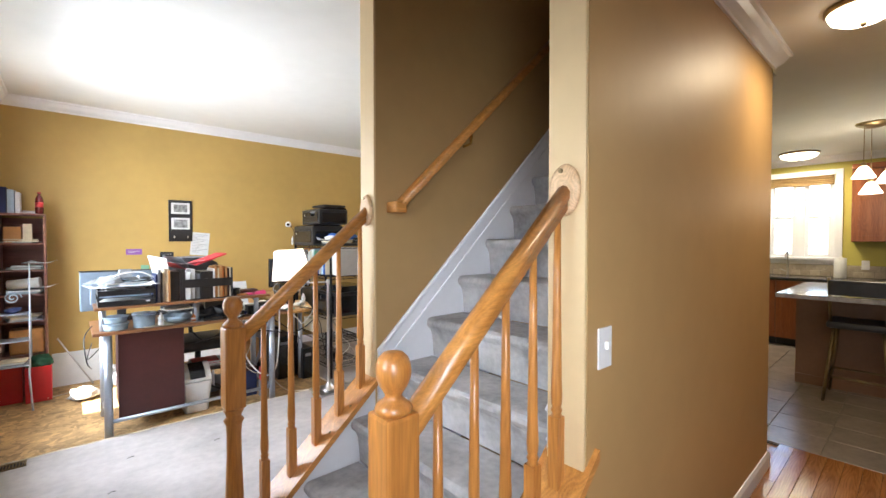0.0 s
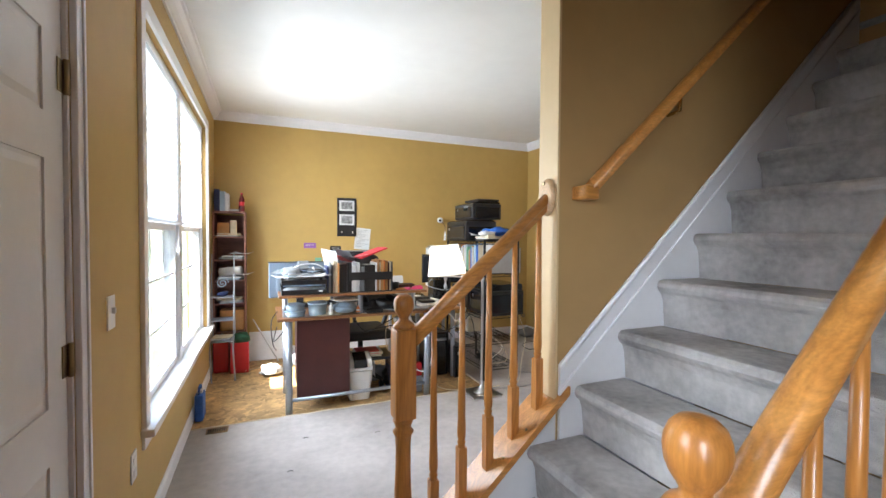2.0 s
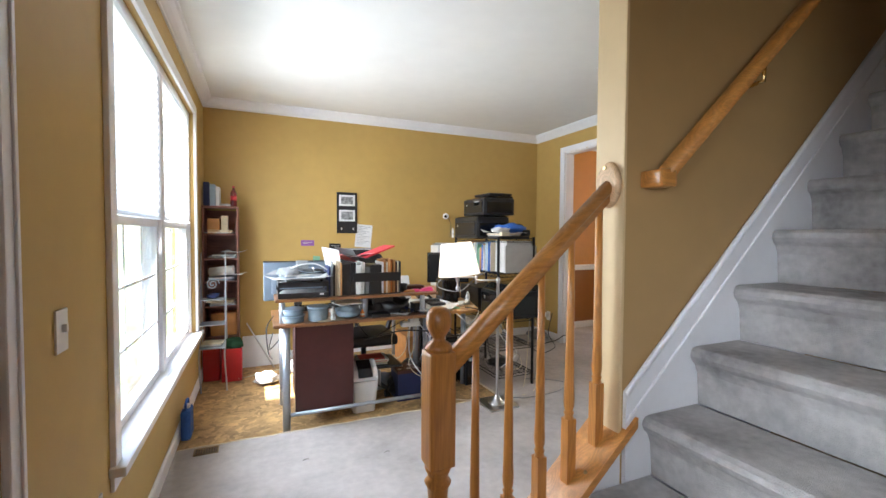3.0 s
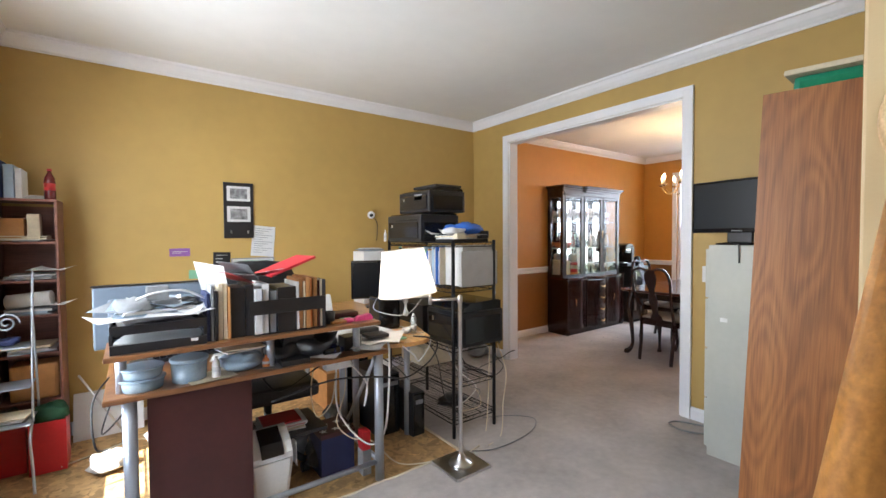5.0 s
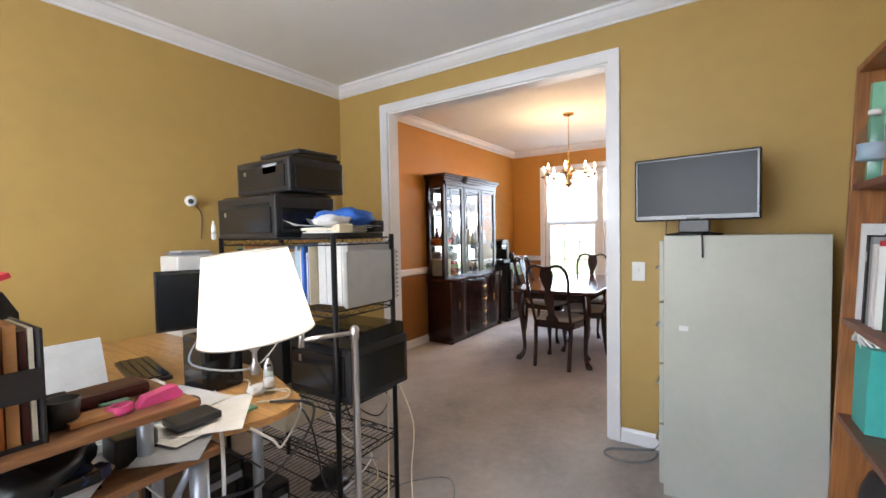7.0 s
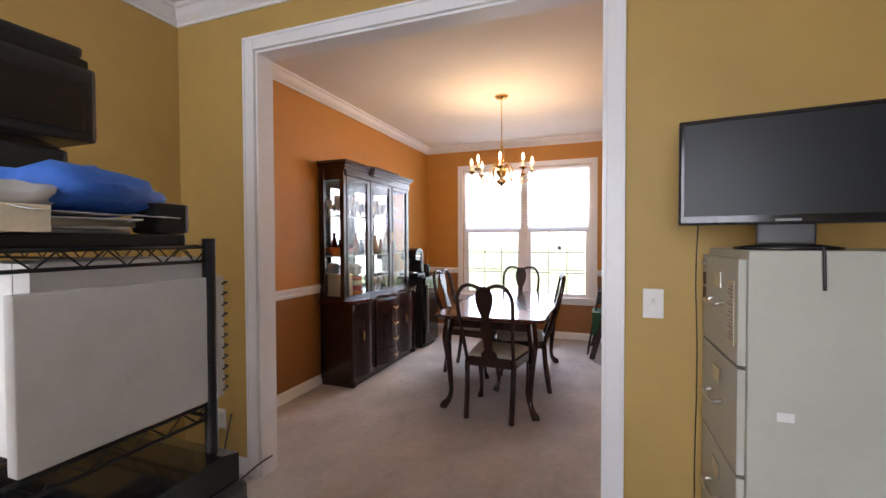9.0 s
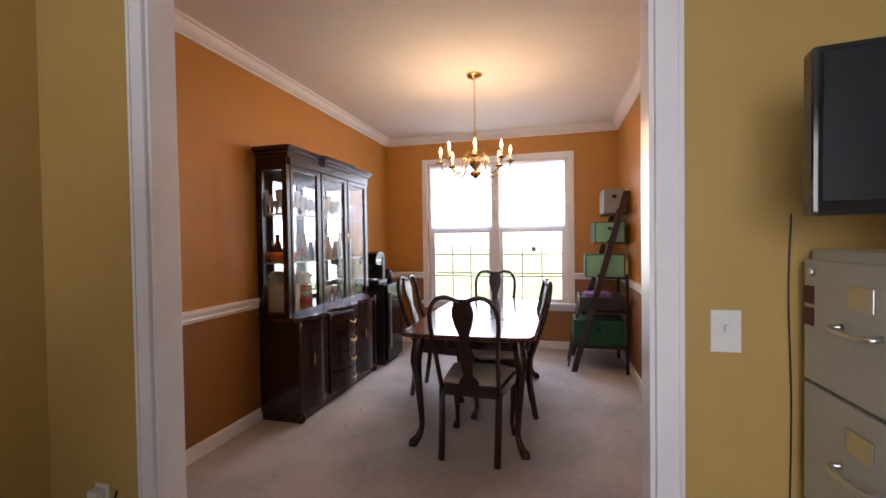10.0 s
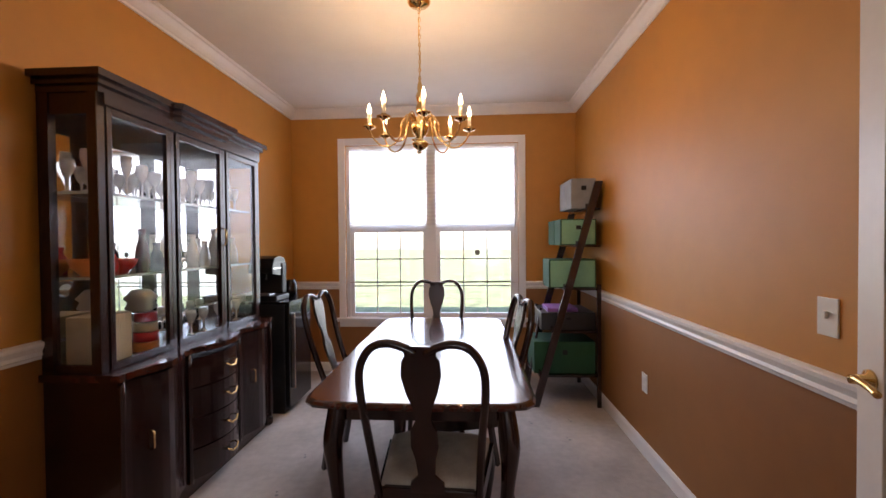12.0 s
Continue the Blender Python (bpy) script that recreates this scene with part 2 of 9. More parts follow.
M = dict(
    office=mat("mustard_wall_paint", (0.48, 0.318, 0.096), 0.55, vary=0.05, scale=1.2, bump=0.12, bump_scale=260),
    tan=mat("tan_wall_paint", (0.45, 0.285, 0.115), 0.5, vary=0.05, scale=1.1, bump=0.12, bump_scale=260),
    dining=mat("orange_wall_paint", (0.53, 0.238, 0.036), 0.5, vary=0.06, scale=1.0, bump=0.12, bump_scale=260),
    wains=mat("rust_wall_paint", (0.29, 0.12, 0.028), 0.5, vary=0.07, scale=1.2, bump=0.12, bump_scale=260),
    green=mat("yellow_green_wall_paint", (0.50, 0.44, 0.09), 0.5, vary=0.05, scale=1.2, bump=0.1),
    ceil=mat("white_ceiling_paint", (0.78, 0.78, 0.76), 0.85, vary=0.03, scale=0.8, bump=0.1, bump_scale=220),
    trim=mat("white_gloss_trim_paint", (0.80, 0.80, 0.82), 0.3, vary=0.03, scale=3, bump=0.03, bump_scale=90),
    doorp=mat("white_door_paint", (0.74, 0.73, 0.72), 0.35, vary=0.03, scale=3, bump=0.05, bump_scale=90),
    carpet=mat("pale_grey_beige_carpet", (0.50, 0.465, 0.44), 0.95, vary=0.13, scale=2.2, bump=1.0, bump_scale=330, spec=0.1),
    stairc=mat("grey_stair_carpet", (0.51, 0.49, 0.475), 0.95, vary=0.22, scale=4, bump=1.0, bump_scale=330, spec=0.1),
    osb=flake_mat("flake_board"),
    oak=wood("varnished_oak_x", (0.56, 0.255, 0.062), (0.42, 0.17, 0.036), 0.32, "x", coat=0.25),
    oakz=wood("varnished_oak_z", (0.52, 0.22, 0.05), (0.38, 0.145, 0.03), 0.32, "z", coat=0.25),
    oakpale=wood("bare_pale_oak", (0.66, 0.46, 0.27), (0.55, 0.35, 0.18), 0.5, "x"),
    hard=wood("hall_oak_boards", (0.42, 0.18, 0.05), (0.28, 0.10, 0.028), 0.16, "x", coat=0.5, rand=0.18),
    maho=wood("dark_cherry_veneer", (0.026, 0.0058, 0.0045), (0.010, 0.0025, 0.0022), 0.26, "z", coat=0.25, vary=0.2, bump=0.02),
    mahox=wood("dark_cherry_table", (0.06, 0.014, 0.008), (0.026, 0.006, 0.004), 0.17, "x", coat=0.4, vary=0.2, bump=0.02),
    desk=wood("desk_laminate", (0.27, 0.125, 0.05), (0.17, 0.07, 0.028), 0.35, "x", coat=0.1),
    deskgold=wood("golden_desk_laminate", (0.58, 0.33, 0.12), (0.44, 0.23, 0.07), 0.35, "y", coat=0.1),
    modest=mat("maroon_desk_panel", (0.062, 0.013, 0.011), 0.45, vary=0.12, scale=4, bump=0.05),
    case=wood("oak_print_laminate", (0.29, 0.115, 0.033), (0.20, 0.070, 0.018), 0.45, "z", scale=2.2, vary=0.08, grain=0.13, pores=0.9, rings=4.0),
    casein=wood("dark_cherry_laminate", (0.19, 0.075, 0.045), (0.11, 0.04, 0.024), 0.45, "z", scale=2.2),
    redwood=wood("reddish_shelf_board", (0.24, 0.10, 0.07), (0.16, 0.062, 0.043), 0.5, "x"),
    steel=mat("brushed_steel", (0.62, 0.61, 0.60), 0.28, 1.0, vary=0.05, scale=20),
    greymetal=mat("grey_painted_steel_tube", (0.42, 0.46, 0.52), 0.35, 0.6, vary=0.05, scale=10),
    blackmetal=mat("black_wire_metal", (0.02, 0.02, 0.022), 0.4, 0.7, vary=0.1, scale=10),
    brass=mat("polished_brass", (0.83, 0.58, 0.24), 0.14, 1.0, vary=0.06, scale=12),
    bronze=mat("aged_brass_hinge", (0.32, 0.24, 0.13), 0.35, 1.0, vary=0.1, scale=20),
    file=mat("putty_cabinet_enamel", (0.46, 0.465, 0.41), 0.4, vary=0.04, scale=3, bump=0.03),
    black=mat("black_plastic", (0.018, 0.018, 0.02), 0.35, vary=0.2, scale=10, bump=0.1, bump_scale=300),
    blackg=mat("glossy_black_plastic", (0.012, 0.012, 0.014), 0.12, vary=0.1, scale=8),
    screen=mat("dark_screen", (0.007, 0.009, 0.012), 0.34, vary=0.05, scale=2, spec=0.3),
    darkcl=mat("black_leather", (0.02, 0.02, 0.022), 0.45, vary=0.2, scale=12, bump=0.4, bump_scale=90),
    tubs=mat("clear_blue_tub_plastic", (0.28, 0.36, 0.42), 0.25, vary=0.12, scale=12),
    monback=mat("silver_blue_plastic", (0.16, 0.20, 0.25), 0.35, vary=0.06, scale=4),
    white=mat("white_plastic", (0.78, 0.78, 0.76), 0.35, vary=0.04, scale=8),
    paper=mat("white_paper", (0.62, 0.62, 0.61), 0.8, vary=0.05, scale=14, rand=0.12),
    cream=mat("cream_card", (0.66, 0.58, 0.42), 0.8, vary=0.08, scale=14, rand=0.15),
    kraft=mat("kraft_folder", (0.50, 0.24, 0.08), 0.75, vary=0.1, scale=14, rand=0.15),
    red=mat("red_card", (0.55, 0.03, 0.045), 0.5, vary=0.08, scale=6),
    redpl=mat("red_plastic", (0.50, 0.02, 0.025), 0.35, vary=0.08, scale=6),
    pink=mat("pink_plastic", (0.80, 0.09, 0.28), 0.4, vary=0.08, scale=6),
    blue=mat("blue_cloth", (0.03, 0.13, 0.50), 0.7, vary=0.15, scale=9, bump=0.3, bump_scale=120),
    bluep=mat("pale_blue_plastic", (0.30, 0.40, 0.50), 0.35, vary=0.08, scale=6),
    teal=mat("teal_card", (0.06, 0.42, 0.38), 0.5, vary=0.08, scale=6),
    greenb=mat("green_fabric_box", (0.012, 0.075, 0.032), 0.8, vary=0.12, scale=9, bump=0.3),
    greenl=mat("light_green_board", (0.20, 0.44, 0.29), 0.6, vary=0.08, scale=9),
    greybox=mat("grey_fabric_box", (0.26, 0.27, 0.28), 0.8, vary=0.1, scale=9, bump=0.3),
    purple=mat("purple_card", (0.25, 0.10, 0.35), 0.6, vary=0.1, scale=9),
    orange=mat("orange_card", (0.70, 0.22, 0.05), 0.5, vary=0.08, scale=8),
    navy=mat("navy_cloth", (0.02, 0.03, 0.10), 0.7, vary=0.1, scale=8),
    seat=mat("cream_seat_cloth", (0.42, 0.38, 0.31), 0.85, vary=0.1, scale=14, bump=0.4, bump_scale=220),
    counter=mat("dark_stone_counter", (0.06, 0.055, 0.05), 0.18, vary=0.3, scale=18),
    counterl=mat("pale_stone_counter", (0.42, 0.42, 0.44), 0.12, vary=0.25, scale=14),
    kitchen=wood("honey_kitchen_wood", (0.33, 0.105, 0.035), (0.22, 0.065, 0.022), 0.35, "z"),
    island=mat("island_panel", (0.22, 0.11, 0.055), 0.5, vary=0.08, scale=5),
    tile=mat("kitchen_floor_tile", (0.34, 0.29, 0.25), 0.25, vary=0.12, scale=4, rand=0.08),
    grout=mat("grout", (0.22, 0.19, 0.16), 0.9, vary=0.1, scale=10),
    splash=mat("travertine_tile", (0.45, 0.38, 0.28), 0.5, vary=0.15, scale=9, rand=0.15),
    bamboo=mat("woven_bamboo", (0.34, 0.22, 0.09), 0.7, vary=0.25, scale=3, stretch=(1, 1, 30)),
    candle=mat("ivory_candle_sleeve", (0.80, 0.70, 0.50), 0.5, vary=0.04),
    bulb=glow("lit_bulb", (1.0, 0.78, 0.48), 4.0),
    dome=glow("lit_glass_dome", (1.0, 0.86, 0.62), 1.0),
    pend=glow("lit_pendant_glass", (1.0, 0.86, 0.62), 0.8),
    glass=glass_mat("window_glass"),
    cabglass=glass_mat("cabinet_glass", (0.96, 0.97, 0.97), 0.035),
    crystal=mat("cut_glass", (0.75, 0.74, 0.72), 0.08, vary=0.1, scale=30, spec=1.0),
    shelfglass=mat("greenish_glass_shelf", (0.45, 0.52, 0.50), 0.1, vary=0.05, scale=8, spec=0.8),
    mirror=mat("mirror", (0.85, 0.86, 0.86), 0.02, 1.0, vary=0.01),
    shade=cloth_mat("lampshade_cloth", (0.86, 0.84, 0.80), 0.5),
    blind=cloth_mat("window_shade_cloth", (0.86, 0.87, 0.88), 0.6),
    grass=mat("lawn", (0.20, 0.24, 0.12), 0.9, vary=0.3, scale=2, bump=0.6, bump_scale=60),
    brickw=mat("house_siding", (0.72, 0.71, 0.68), 0.8, vary=0.1, scale=3),
    leaf=mat("tree_foliage", (0.06, 0.10, 0.03), 0.8, vary=0.3, scale=3),
    bark=mat("tree_bark", (0.12, 0.09, 0.06), 0.9, vary=0.3, scale=12, bump=0.6, bump_scale=40),
    darkpic=mat("grey_photo_print", (0.30, 0.30, 0.30), 0.4, vary=0.45, scale=26),
    clear=glass_mat("clear_plastic", (0.9, 0.93, 0.94), 0.04),
    greenglass=mat("green_glass", (0.02, 0.22, 0.12), 0.08, vary=0.1, scale=9),
    cola=mat("dark_red_bottle", (0.12, 0.01, 0.01), 0.15, vary=0.1, scale=8),
)

# ---- building helpers ----
def box(bm, x0, y0, z0, x1, y1, z1, b=0.0):
    """A block, with its edges rounded off by b."""
    x0, x1, y0, y1, z0, z1 = min(x0, x1), max(x0, x1), min(y0, y1), max(y0, y1), min(z0, z1), max(z0, z1)
    vs = [bm.verts.new((x, y, z)) for x in (x0, x1) for y in (y0, y1) for z in (z0, z1)]
    fs = [(0, 1, 3, 2), (4, 6, 7, 5), (0, 4, 5, 1), (2, 3, 7, 6), (0, 2, 6, 4), (1, 5, 7, 3)]
    faces = [bm.faces.new([vs[i] for i in f]) for f in fs]
    if b > 0:
        edges = list({e for f in faces for e in f.edges})
        bmesh.ops.bevel(bm, geom=edges, offset=b, segments=2, affect="EDGES", profile=0.6)
    return vs


def turned(bm, cx, cy, prof, seg=12):
    """A round piece about the upright line at cx, cy: prof is rows of radius, height."""
    rings = []
    for r, z in prof:
        rings.append([bm.verts.new((cx + r * math.cos(2 * math.pi * i / seg), cy + r * math.sin(2 * math.pi * i / seg), z)) for i in range(seg)])
    for a, c in zip(rings, rings[1:]):
        for i in range(seg):
            f = bm.faces.new((a[i], a[(i + 1) % seg], c[(i + 1) % seg], c[i]))
            f.smooth = True
    bm.faces.new(rings[0][::-1])
    bm.faces.new(rings[-1])


def tube(bm, pts, r, seg=8, flat=1.0, cap=True):
    """A round bar along pts; r a number or one for each point."""
    pts = [Vector(p) for p in pts]
    rs = r if isinstance(r, (list, tuple)) else [r] * len(pts)
    rings = []
    up = None
    for i, p in enumerate(pts):
        d = (pts[min(i + 1, len(pts) - 1)] - pts[max(i - 1, 0)]).normalized()
        if up is None:
            up = Vector((0, 0, 1)) if abs(d.z) < 0.9 else Vector((0, 1, 0))
        s = d.cross(up).normalized()
        up = s.cross(d).normalized()
        rings.append([bm.verts.new(p + s * rs[i] * math.cos(2 * math.pi * k / seg) + up * rs[i] * flat * math.sin(2 * math.pi * k / seg)) for k in range(seg)])
    for a, c in zip(rings, rings[1:]):
        for i in range(seg):
            f = bm.faces.new((a[i], a[(i + 1) % seg], c[(i + 1) % seg], c[i]))
            f.smooth = seg > 5
    if cap:
        bm.faces.new(rings[0][::-1])
        bm.faces.new(rings[-1])


def slab(bm, poly, axis, a, c):
    """A flat outline of two coordinates, given thickness from a to c along axis."""
    def at(u, v, w):
        return {"x": (w, u, v), "y": (u, w, v), "z": (u, v, w)}[axis]
    lo = [bm.verts.new(at(u, v, a)) for u, v in poly]
    hi = [bm.verts.new(at(u, v, c)) for u, v in poly]
    n = len(poly)
    bm.faces.new(lo)
    bm.faces.new(hi[::-1])
    for i in range(n):
        bm.faces.new((lo[i], hi[i], hi[(i + 1) % n], lo[(i + 1) % n]))


def smooth_pts(pts, n=6):
    """A smooth line through the given points."""
    P = [Vector(p) for p in pts]
    out = []
    for i in range(len(P) - 1):
        a, b, c, d = P[max(i - 1, 0)], P[i], P[i + 1], P[min(i + 2, len(P) - 1)]
        for k in range(n):
            t = k / n
            out.append(0.5 * ((2 * b) + (c - a) * t + (2 * a - 5 * b + 4 * c - d) * t * t + (3 * b - a - 3 * c + d) * t ** 3))
    out.append(P[-1])
    return out


def origin(ob):
    v = Vector((0, 0, 0))
    while ob is not None:
        v += ob.location
        ob = ob.parent
    return v


def mesh_of(name, bm, material):
    bmesh.ops.recalc_face_normals(bm, faces=bm.faces)
    me = bpy.data.meshes.new(name)
    bm.to_mesh(me)
    bm.free()
    me.materials.append(material)
    return me


def part(name, bm, material, parent=None, label="", centre=False):
    """Links a bmesh, built in world places, as one mesh under its parent."""
    o = origin(parent)
    bmesh.ops.translate(bm, verts=bm.verts, vec=-o)
    ob = new(name, mesh_of(name, bm, material))
    ob.parent = parent
    if label:
        ob["label"] = label
    return ob


def thing(name, x, y, z, label, category, group=""):
    e = new(name)
    e.empty_display_size = 0.1
    e.location = (x, y, z)
    return tagged(e, label, category, group)


def solid(name, build, material, label, category="", group="", kind=""):
    """A thing of one mesh, with its origin under its middle."""
    bm = bmesh.new()
    build(bm)
    xs, ys, zs = ([v.co[i] for v in bm.verts] for i in range(3))
    o = Vector(((min(xs) + max(xs)) / 2, (min(ys) + max(ys)) / 2, min(zs)))
    bmesh.ops.translate(bm, verts=bm.verts, vec=-o)
    ob = new(name, mesh_of(name, bm, material))
    ob.location = o
    return tagged(ob, label, category, group, kind)


def setting(name, build, material, label=""):
    bm = bmesh.new()
    build(bm)
    ob = new(name, mesh_of(name, bm, material))
    return tagged(ob, label, "", "", "structure")


def bx(*a):
    """A part maker: a bmesh of blocks, each given as for box()."""
    bm = bmesh.new()
    for r in a:
        box(bm, *r)
    return bm


def tb(pts, r, seg=8, flat=1.0):
    bm = bmesh.new()
    tube(bm, pts, r, seg, flat)
    return bm

# ---- the plan ----
FX, YF, YD = -0.62, 5.256, 5.307
XC0, XC1 = 3.45, 3.57
XB = 7.528
YR = 2.36
ZC = 2.74
SN0, SN1 = 0.258, 0.378
SF0, SF1 = 1.332, 1.452
XS = 0.93
XH = 3.08
ZH = 2.53
RISE, GOING = 0.2012, 0.2185


def nosing(i):
    return 1.0055 + (i - 4) * GOING


def wall(name, rects, material, label, axis):
    """A wall of blocks; each block x0, y0, z0, x1, y1, z1."""
    def b(bm):
        for r in rects:
            box(bm, *r)
    return setting(name, b, material, label)


def wall_with_hole(name, axis, a, c, lo, hi, z0, z1, holes, material, label):
    """A wall from lo to hi, thick from a to c, with openings (from, to, bottom, top)."""
    rects = []
    u = lo
    for h0, h1, b, t in sorted(holes):
        rects.append((u, h0, z0, z1))
        if b > 0.02:
            rects.append((h0, h1, z0, b))
        rects.append((h0, h1, t, z1))
        u = h1
    rects.append((u, hi, z0, z1))
    out = [(a, u0, b, c, u1, t) if axis == "x" else (u0, a, b, u1, c, t) for u0, u1, b, t in rects]
    return wall(name, out, material, label, axis)


# front window and door openings, back window openings
FW = (2.29, 4.52, 0.52, 2.39)
FD = (0.635, 1.525, 0.0, 2.05)
DW = (2.941, 4.737, 0.56, 2.364)
KW = (0.395, 1.13, 1.16, 2.28)
OP = (2.82, 4.66, 0.0, 2.42)

wall_with_hole("wall_front", "x", FX - 0.16, FX, -1.42, YF, -0.05, ZC, [FD, FW], M["office"], "mustard painted wall with the front door and window")
wall("wall_north_office", [(FX - 0.16, YF, -0.05, XC0, YF + 0.24, ZC)], M["office"], "mustard painted office wall", "y")
wall("wall_north_dining", [(XC0, YD, 0.93, XB + 0.16, YD + 0.16, ZC)], M["dining"], "orange painted wall above the chair rail", "y")
wall("wall_north_dining_lower", [(XC0, YD, -0.05, XB + 0.16, YD + 0.16, 0.93)], M["wains"], "rust painted wall below the chair rail", "y")
wall_with_hole("wall_middle", "x", XC0, 3.51, SF1, YF, -0.05, ZC, [OP], M["office"], "mustard painted wall with a wide cased opening")
wall_with_hole("wall_middle_dining", "x", 3.51, XC1, YR, YD, -0.05, ZC, [OP], M["dining"], "orange painted wall with a wide cased opening")
wall_with_hole("wall_back_dining", "x", XB, XB + 0.16, YR, YD, 0.93, ZC, [(DW[0], DW[1], 0.93, DW[3])], M["dining"], "orange painted back wall above the chair rail")
wall_with_hole("wall_back_dining_lower", "x", XB, XB + 0.16, YR, YD, -0.05, 0.93, [(DW[0], DW[1], DW[2], 0.93)], M["wains"], "rust painted wall below the chair rail")
wall("wall_south_dining", [(XC1, 2.325, 0.93, XB + 0.16, YR, ZC)], M["dining"], "orange painted wall above the chair rail", "y")
wall("wall_south_dining_lower", [(XC1, 2.325, -0.05, XB + 0.16, YR, 0.93)], M["wains"], "rust painted wall below the chair rail", "y")
wall("wall_kitchen_side", [(XC1 + 0.001, 2.2, -0.05, XB + 0.16, 2.325, ZC)], M["green"], "yellow green kitchen wall", "y")
wall_with_hole("wall_kitchen_back", "x", XB, XB + 0.16, -2.72, 2.2, -0.05, ZC, [KW], M["green"], "yellow green kitchen wall with a window")
wall("wall_kitchen_south", [(3.5, -2.72, -0.05, XB, -2.6, ZC), (3.38, -2.72, -0.05, 3.5, -1.3, ZC)], M["green"], "yellow green kitchen wall", "y")
wall("wall_hall_south", [(FX - 0.16, -1.42, -0.05, 3.38, -1.3, ZC)], M["tan"], "tan painted hall wall", "y")
wall("wall_kitchen_inner", [(XH, SN1 + 0.9, -0.05, XC0, SF0, ZC), (3.512, SF1 - 0.12, -0.05, XC1, 2.2, ZC)], M["green"], "yellow green kitchen wall", "y")
wall("wall_stair_near", [(XS, SN0, -0.05, XH, SN1, 5.3), (XH, SN0, ZC + 0.3, 4.5, SN1, 5.3)], M["tan"], "tan painted wall beside the stair", "y")
wall("wall_stair_far", [(XS, SF0, -0.05, XC0, SF1, 5.3), (XC0, SF0, ZC + 0.3, 4.5, SF1, 5.3)], M["tan"], "tan painted wall beside the stair", "y")
wall("wall_stair_end", [(XH - 0.1, SN1, -0.05, XH, SF0, 2.75), (4.5, SN0, 2.75, 4.6, SF1, 5.3), (XS - 0.1, SN0, ZC + 0.25, XS, SF1, 5.3)], M["tan"], "tan painted wall at the stair", "x")


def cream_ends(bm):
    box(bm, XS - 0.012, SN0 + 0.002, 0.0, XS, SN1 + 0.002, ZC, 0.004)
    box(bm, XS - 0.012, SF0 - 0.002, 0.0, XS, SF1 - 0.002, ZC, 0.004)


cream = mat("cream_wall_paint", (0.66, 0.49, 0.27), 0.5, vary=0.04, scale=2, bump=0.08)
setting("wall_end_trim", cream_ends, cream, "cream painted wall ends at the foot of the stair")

setting("ceiling_front", lambda bm: [box(bm, FX - 0.16, -1.42, ZC, XS, YF + 0.2, ZC + 0.25), box(bm, XS, SF1 - 0.06, ZC, XC0 + 0.06, YF + 0.2, ZC + 0.25)], M["ceil"], "smooth white painted ceiling")
setting("ceiling_dining", lambda bm: box(bm, XC0 + 0.06, 2.27, ZC, XB + 0.16, YD + 0.16, ZC + 0.25), M["ceil"], "white dining room ceiling")
setting("ceiling_hall", lambda bm: box(bm, XS, -1.42, ZH, XC0 + 0.06, SN0 + 0.06, ZC + 0.25), M["ceil"], "smooth white hall ceiling")
setting("ceiling_kitchen", lambda bm: box(bm, XC0 + 0.06, -2.72, ZH, XB + 0.16, 2.26, ZC + 0.25), M["ceil"], "smooth white kitchen ceiling")
setting("ceiling_stairwell", lambda bm: box(bm, XS - 0.1, SN0, 5.3, 4.6, SF1, 5.4), M["ceil"], "smooth white stairwell ceiling")
setting("floor_upper_landing", lambda bm: box(bm, nosing(14), SN1, 2.75, 4.5, SF0, 2.835), M["stairc"], "grey carpeted upper landing")

setting("floor_base", lambda bm: box(bm, FX - 0.16, -2.72, -0.12, XB + 0.16, YF + 0.2, -0.03), M["grout"], "bare grey sub-floor slab")
setting("floor_carpet_office", lambda bm: [box(bm, FX, 1.2, -0.03, XC0, 3.42, 0.0), box(bm, 1.76, 3.42, -0.03, XC0, YF, 0.0)], M["carpet"], "worn pale grey wall-to-wall carpet")
setting("floor_carpet_dining", lambda bm: box(bm, XC0, YR, -0.03, XB, YD, 0.0), M["carpet"], "pale beige wall-to-wall carpet with dents")
setting("floor_board_office", lambda bm: box(bm, FX, 3.42, -0.03, 1.76, YF, -0.009), M["osb"], "bare flake board floor where the carpet is cut away")
setting("carpet_fringe", lambda bm: tube(bm, [(FX, 3.425, -0.004)] + [(x, 3.425 + 0.006 * math.sin(x * 23), -0.002) for x in np.arange(FX + 0.1, 1.76, 0.06)] + [(1.765, 3.43, -0.002), (1.762, 4.2, -0.002), (1.765, YF, -0.002)], 0.008, 5), M["cream"], "frayed cut edge of the carpet")


# ---- trims ----
CROWN = [(0.0, -0.092), (0.012, -0.092), (0.014, -0.078), (0.026, -0.070), (0.046, -0.052), (0.060, -0.030), (0.066, -0.020), (0.080, -0.016), (0.084, 0.0), (0.0, 0.0)]
BASE = [(0.0, 0.0), (0.014, 0.0), (0.014, 0.072), (0.010, 0.082), (0.006, 0.092), (0.0, 0.094)]
RAIL = [(0.0, 0.0), (0.010, 0.0), (0.014, 0.012), (0.022, 0.020), (0.018, 0.034), (0.024, 0.046), (0.030, 0.058), (0.030, 0.072), (0.022, 0.078), (0.0, 0.080)]


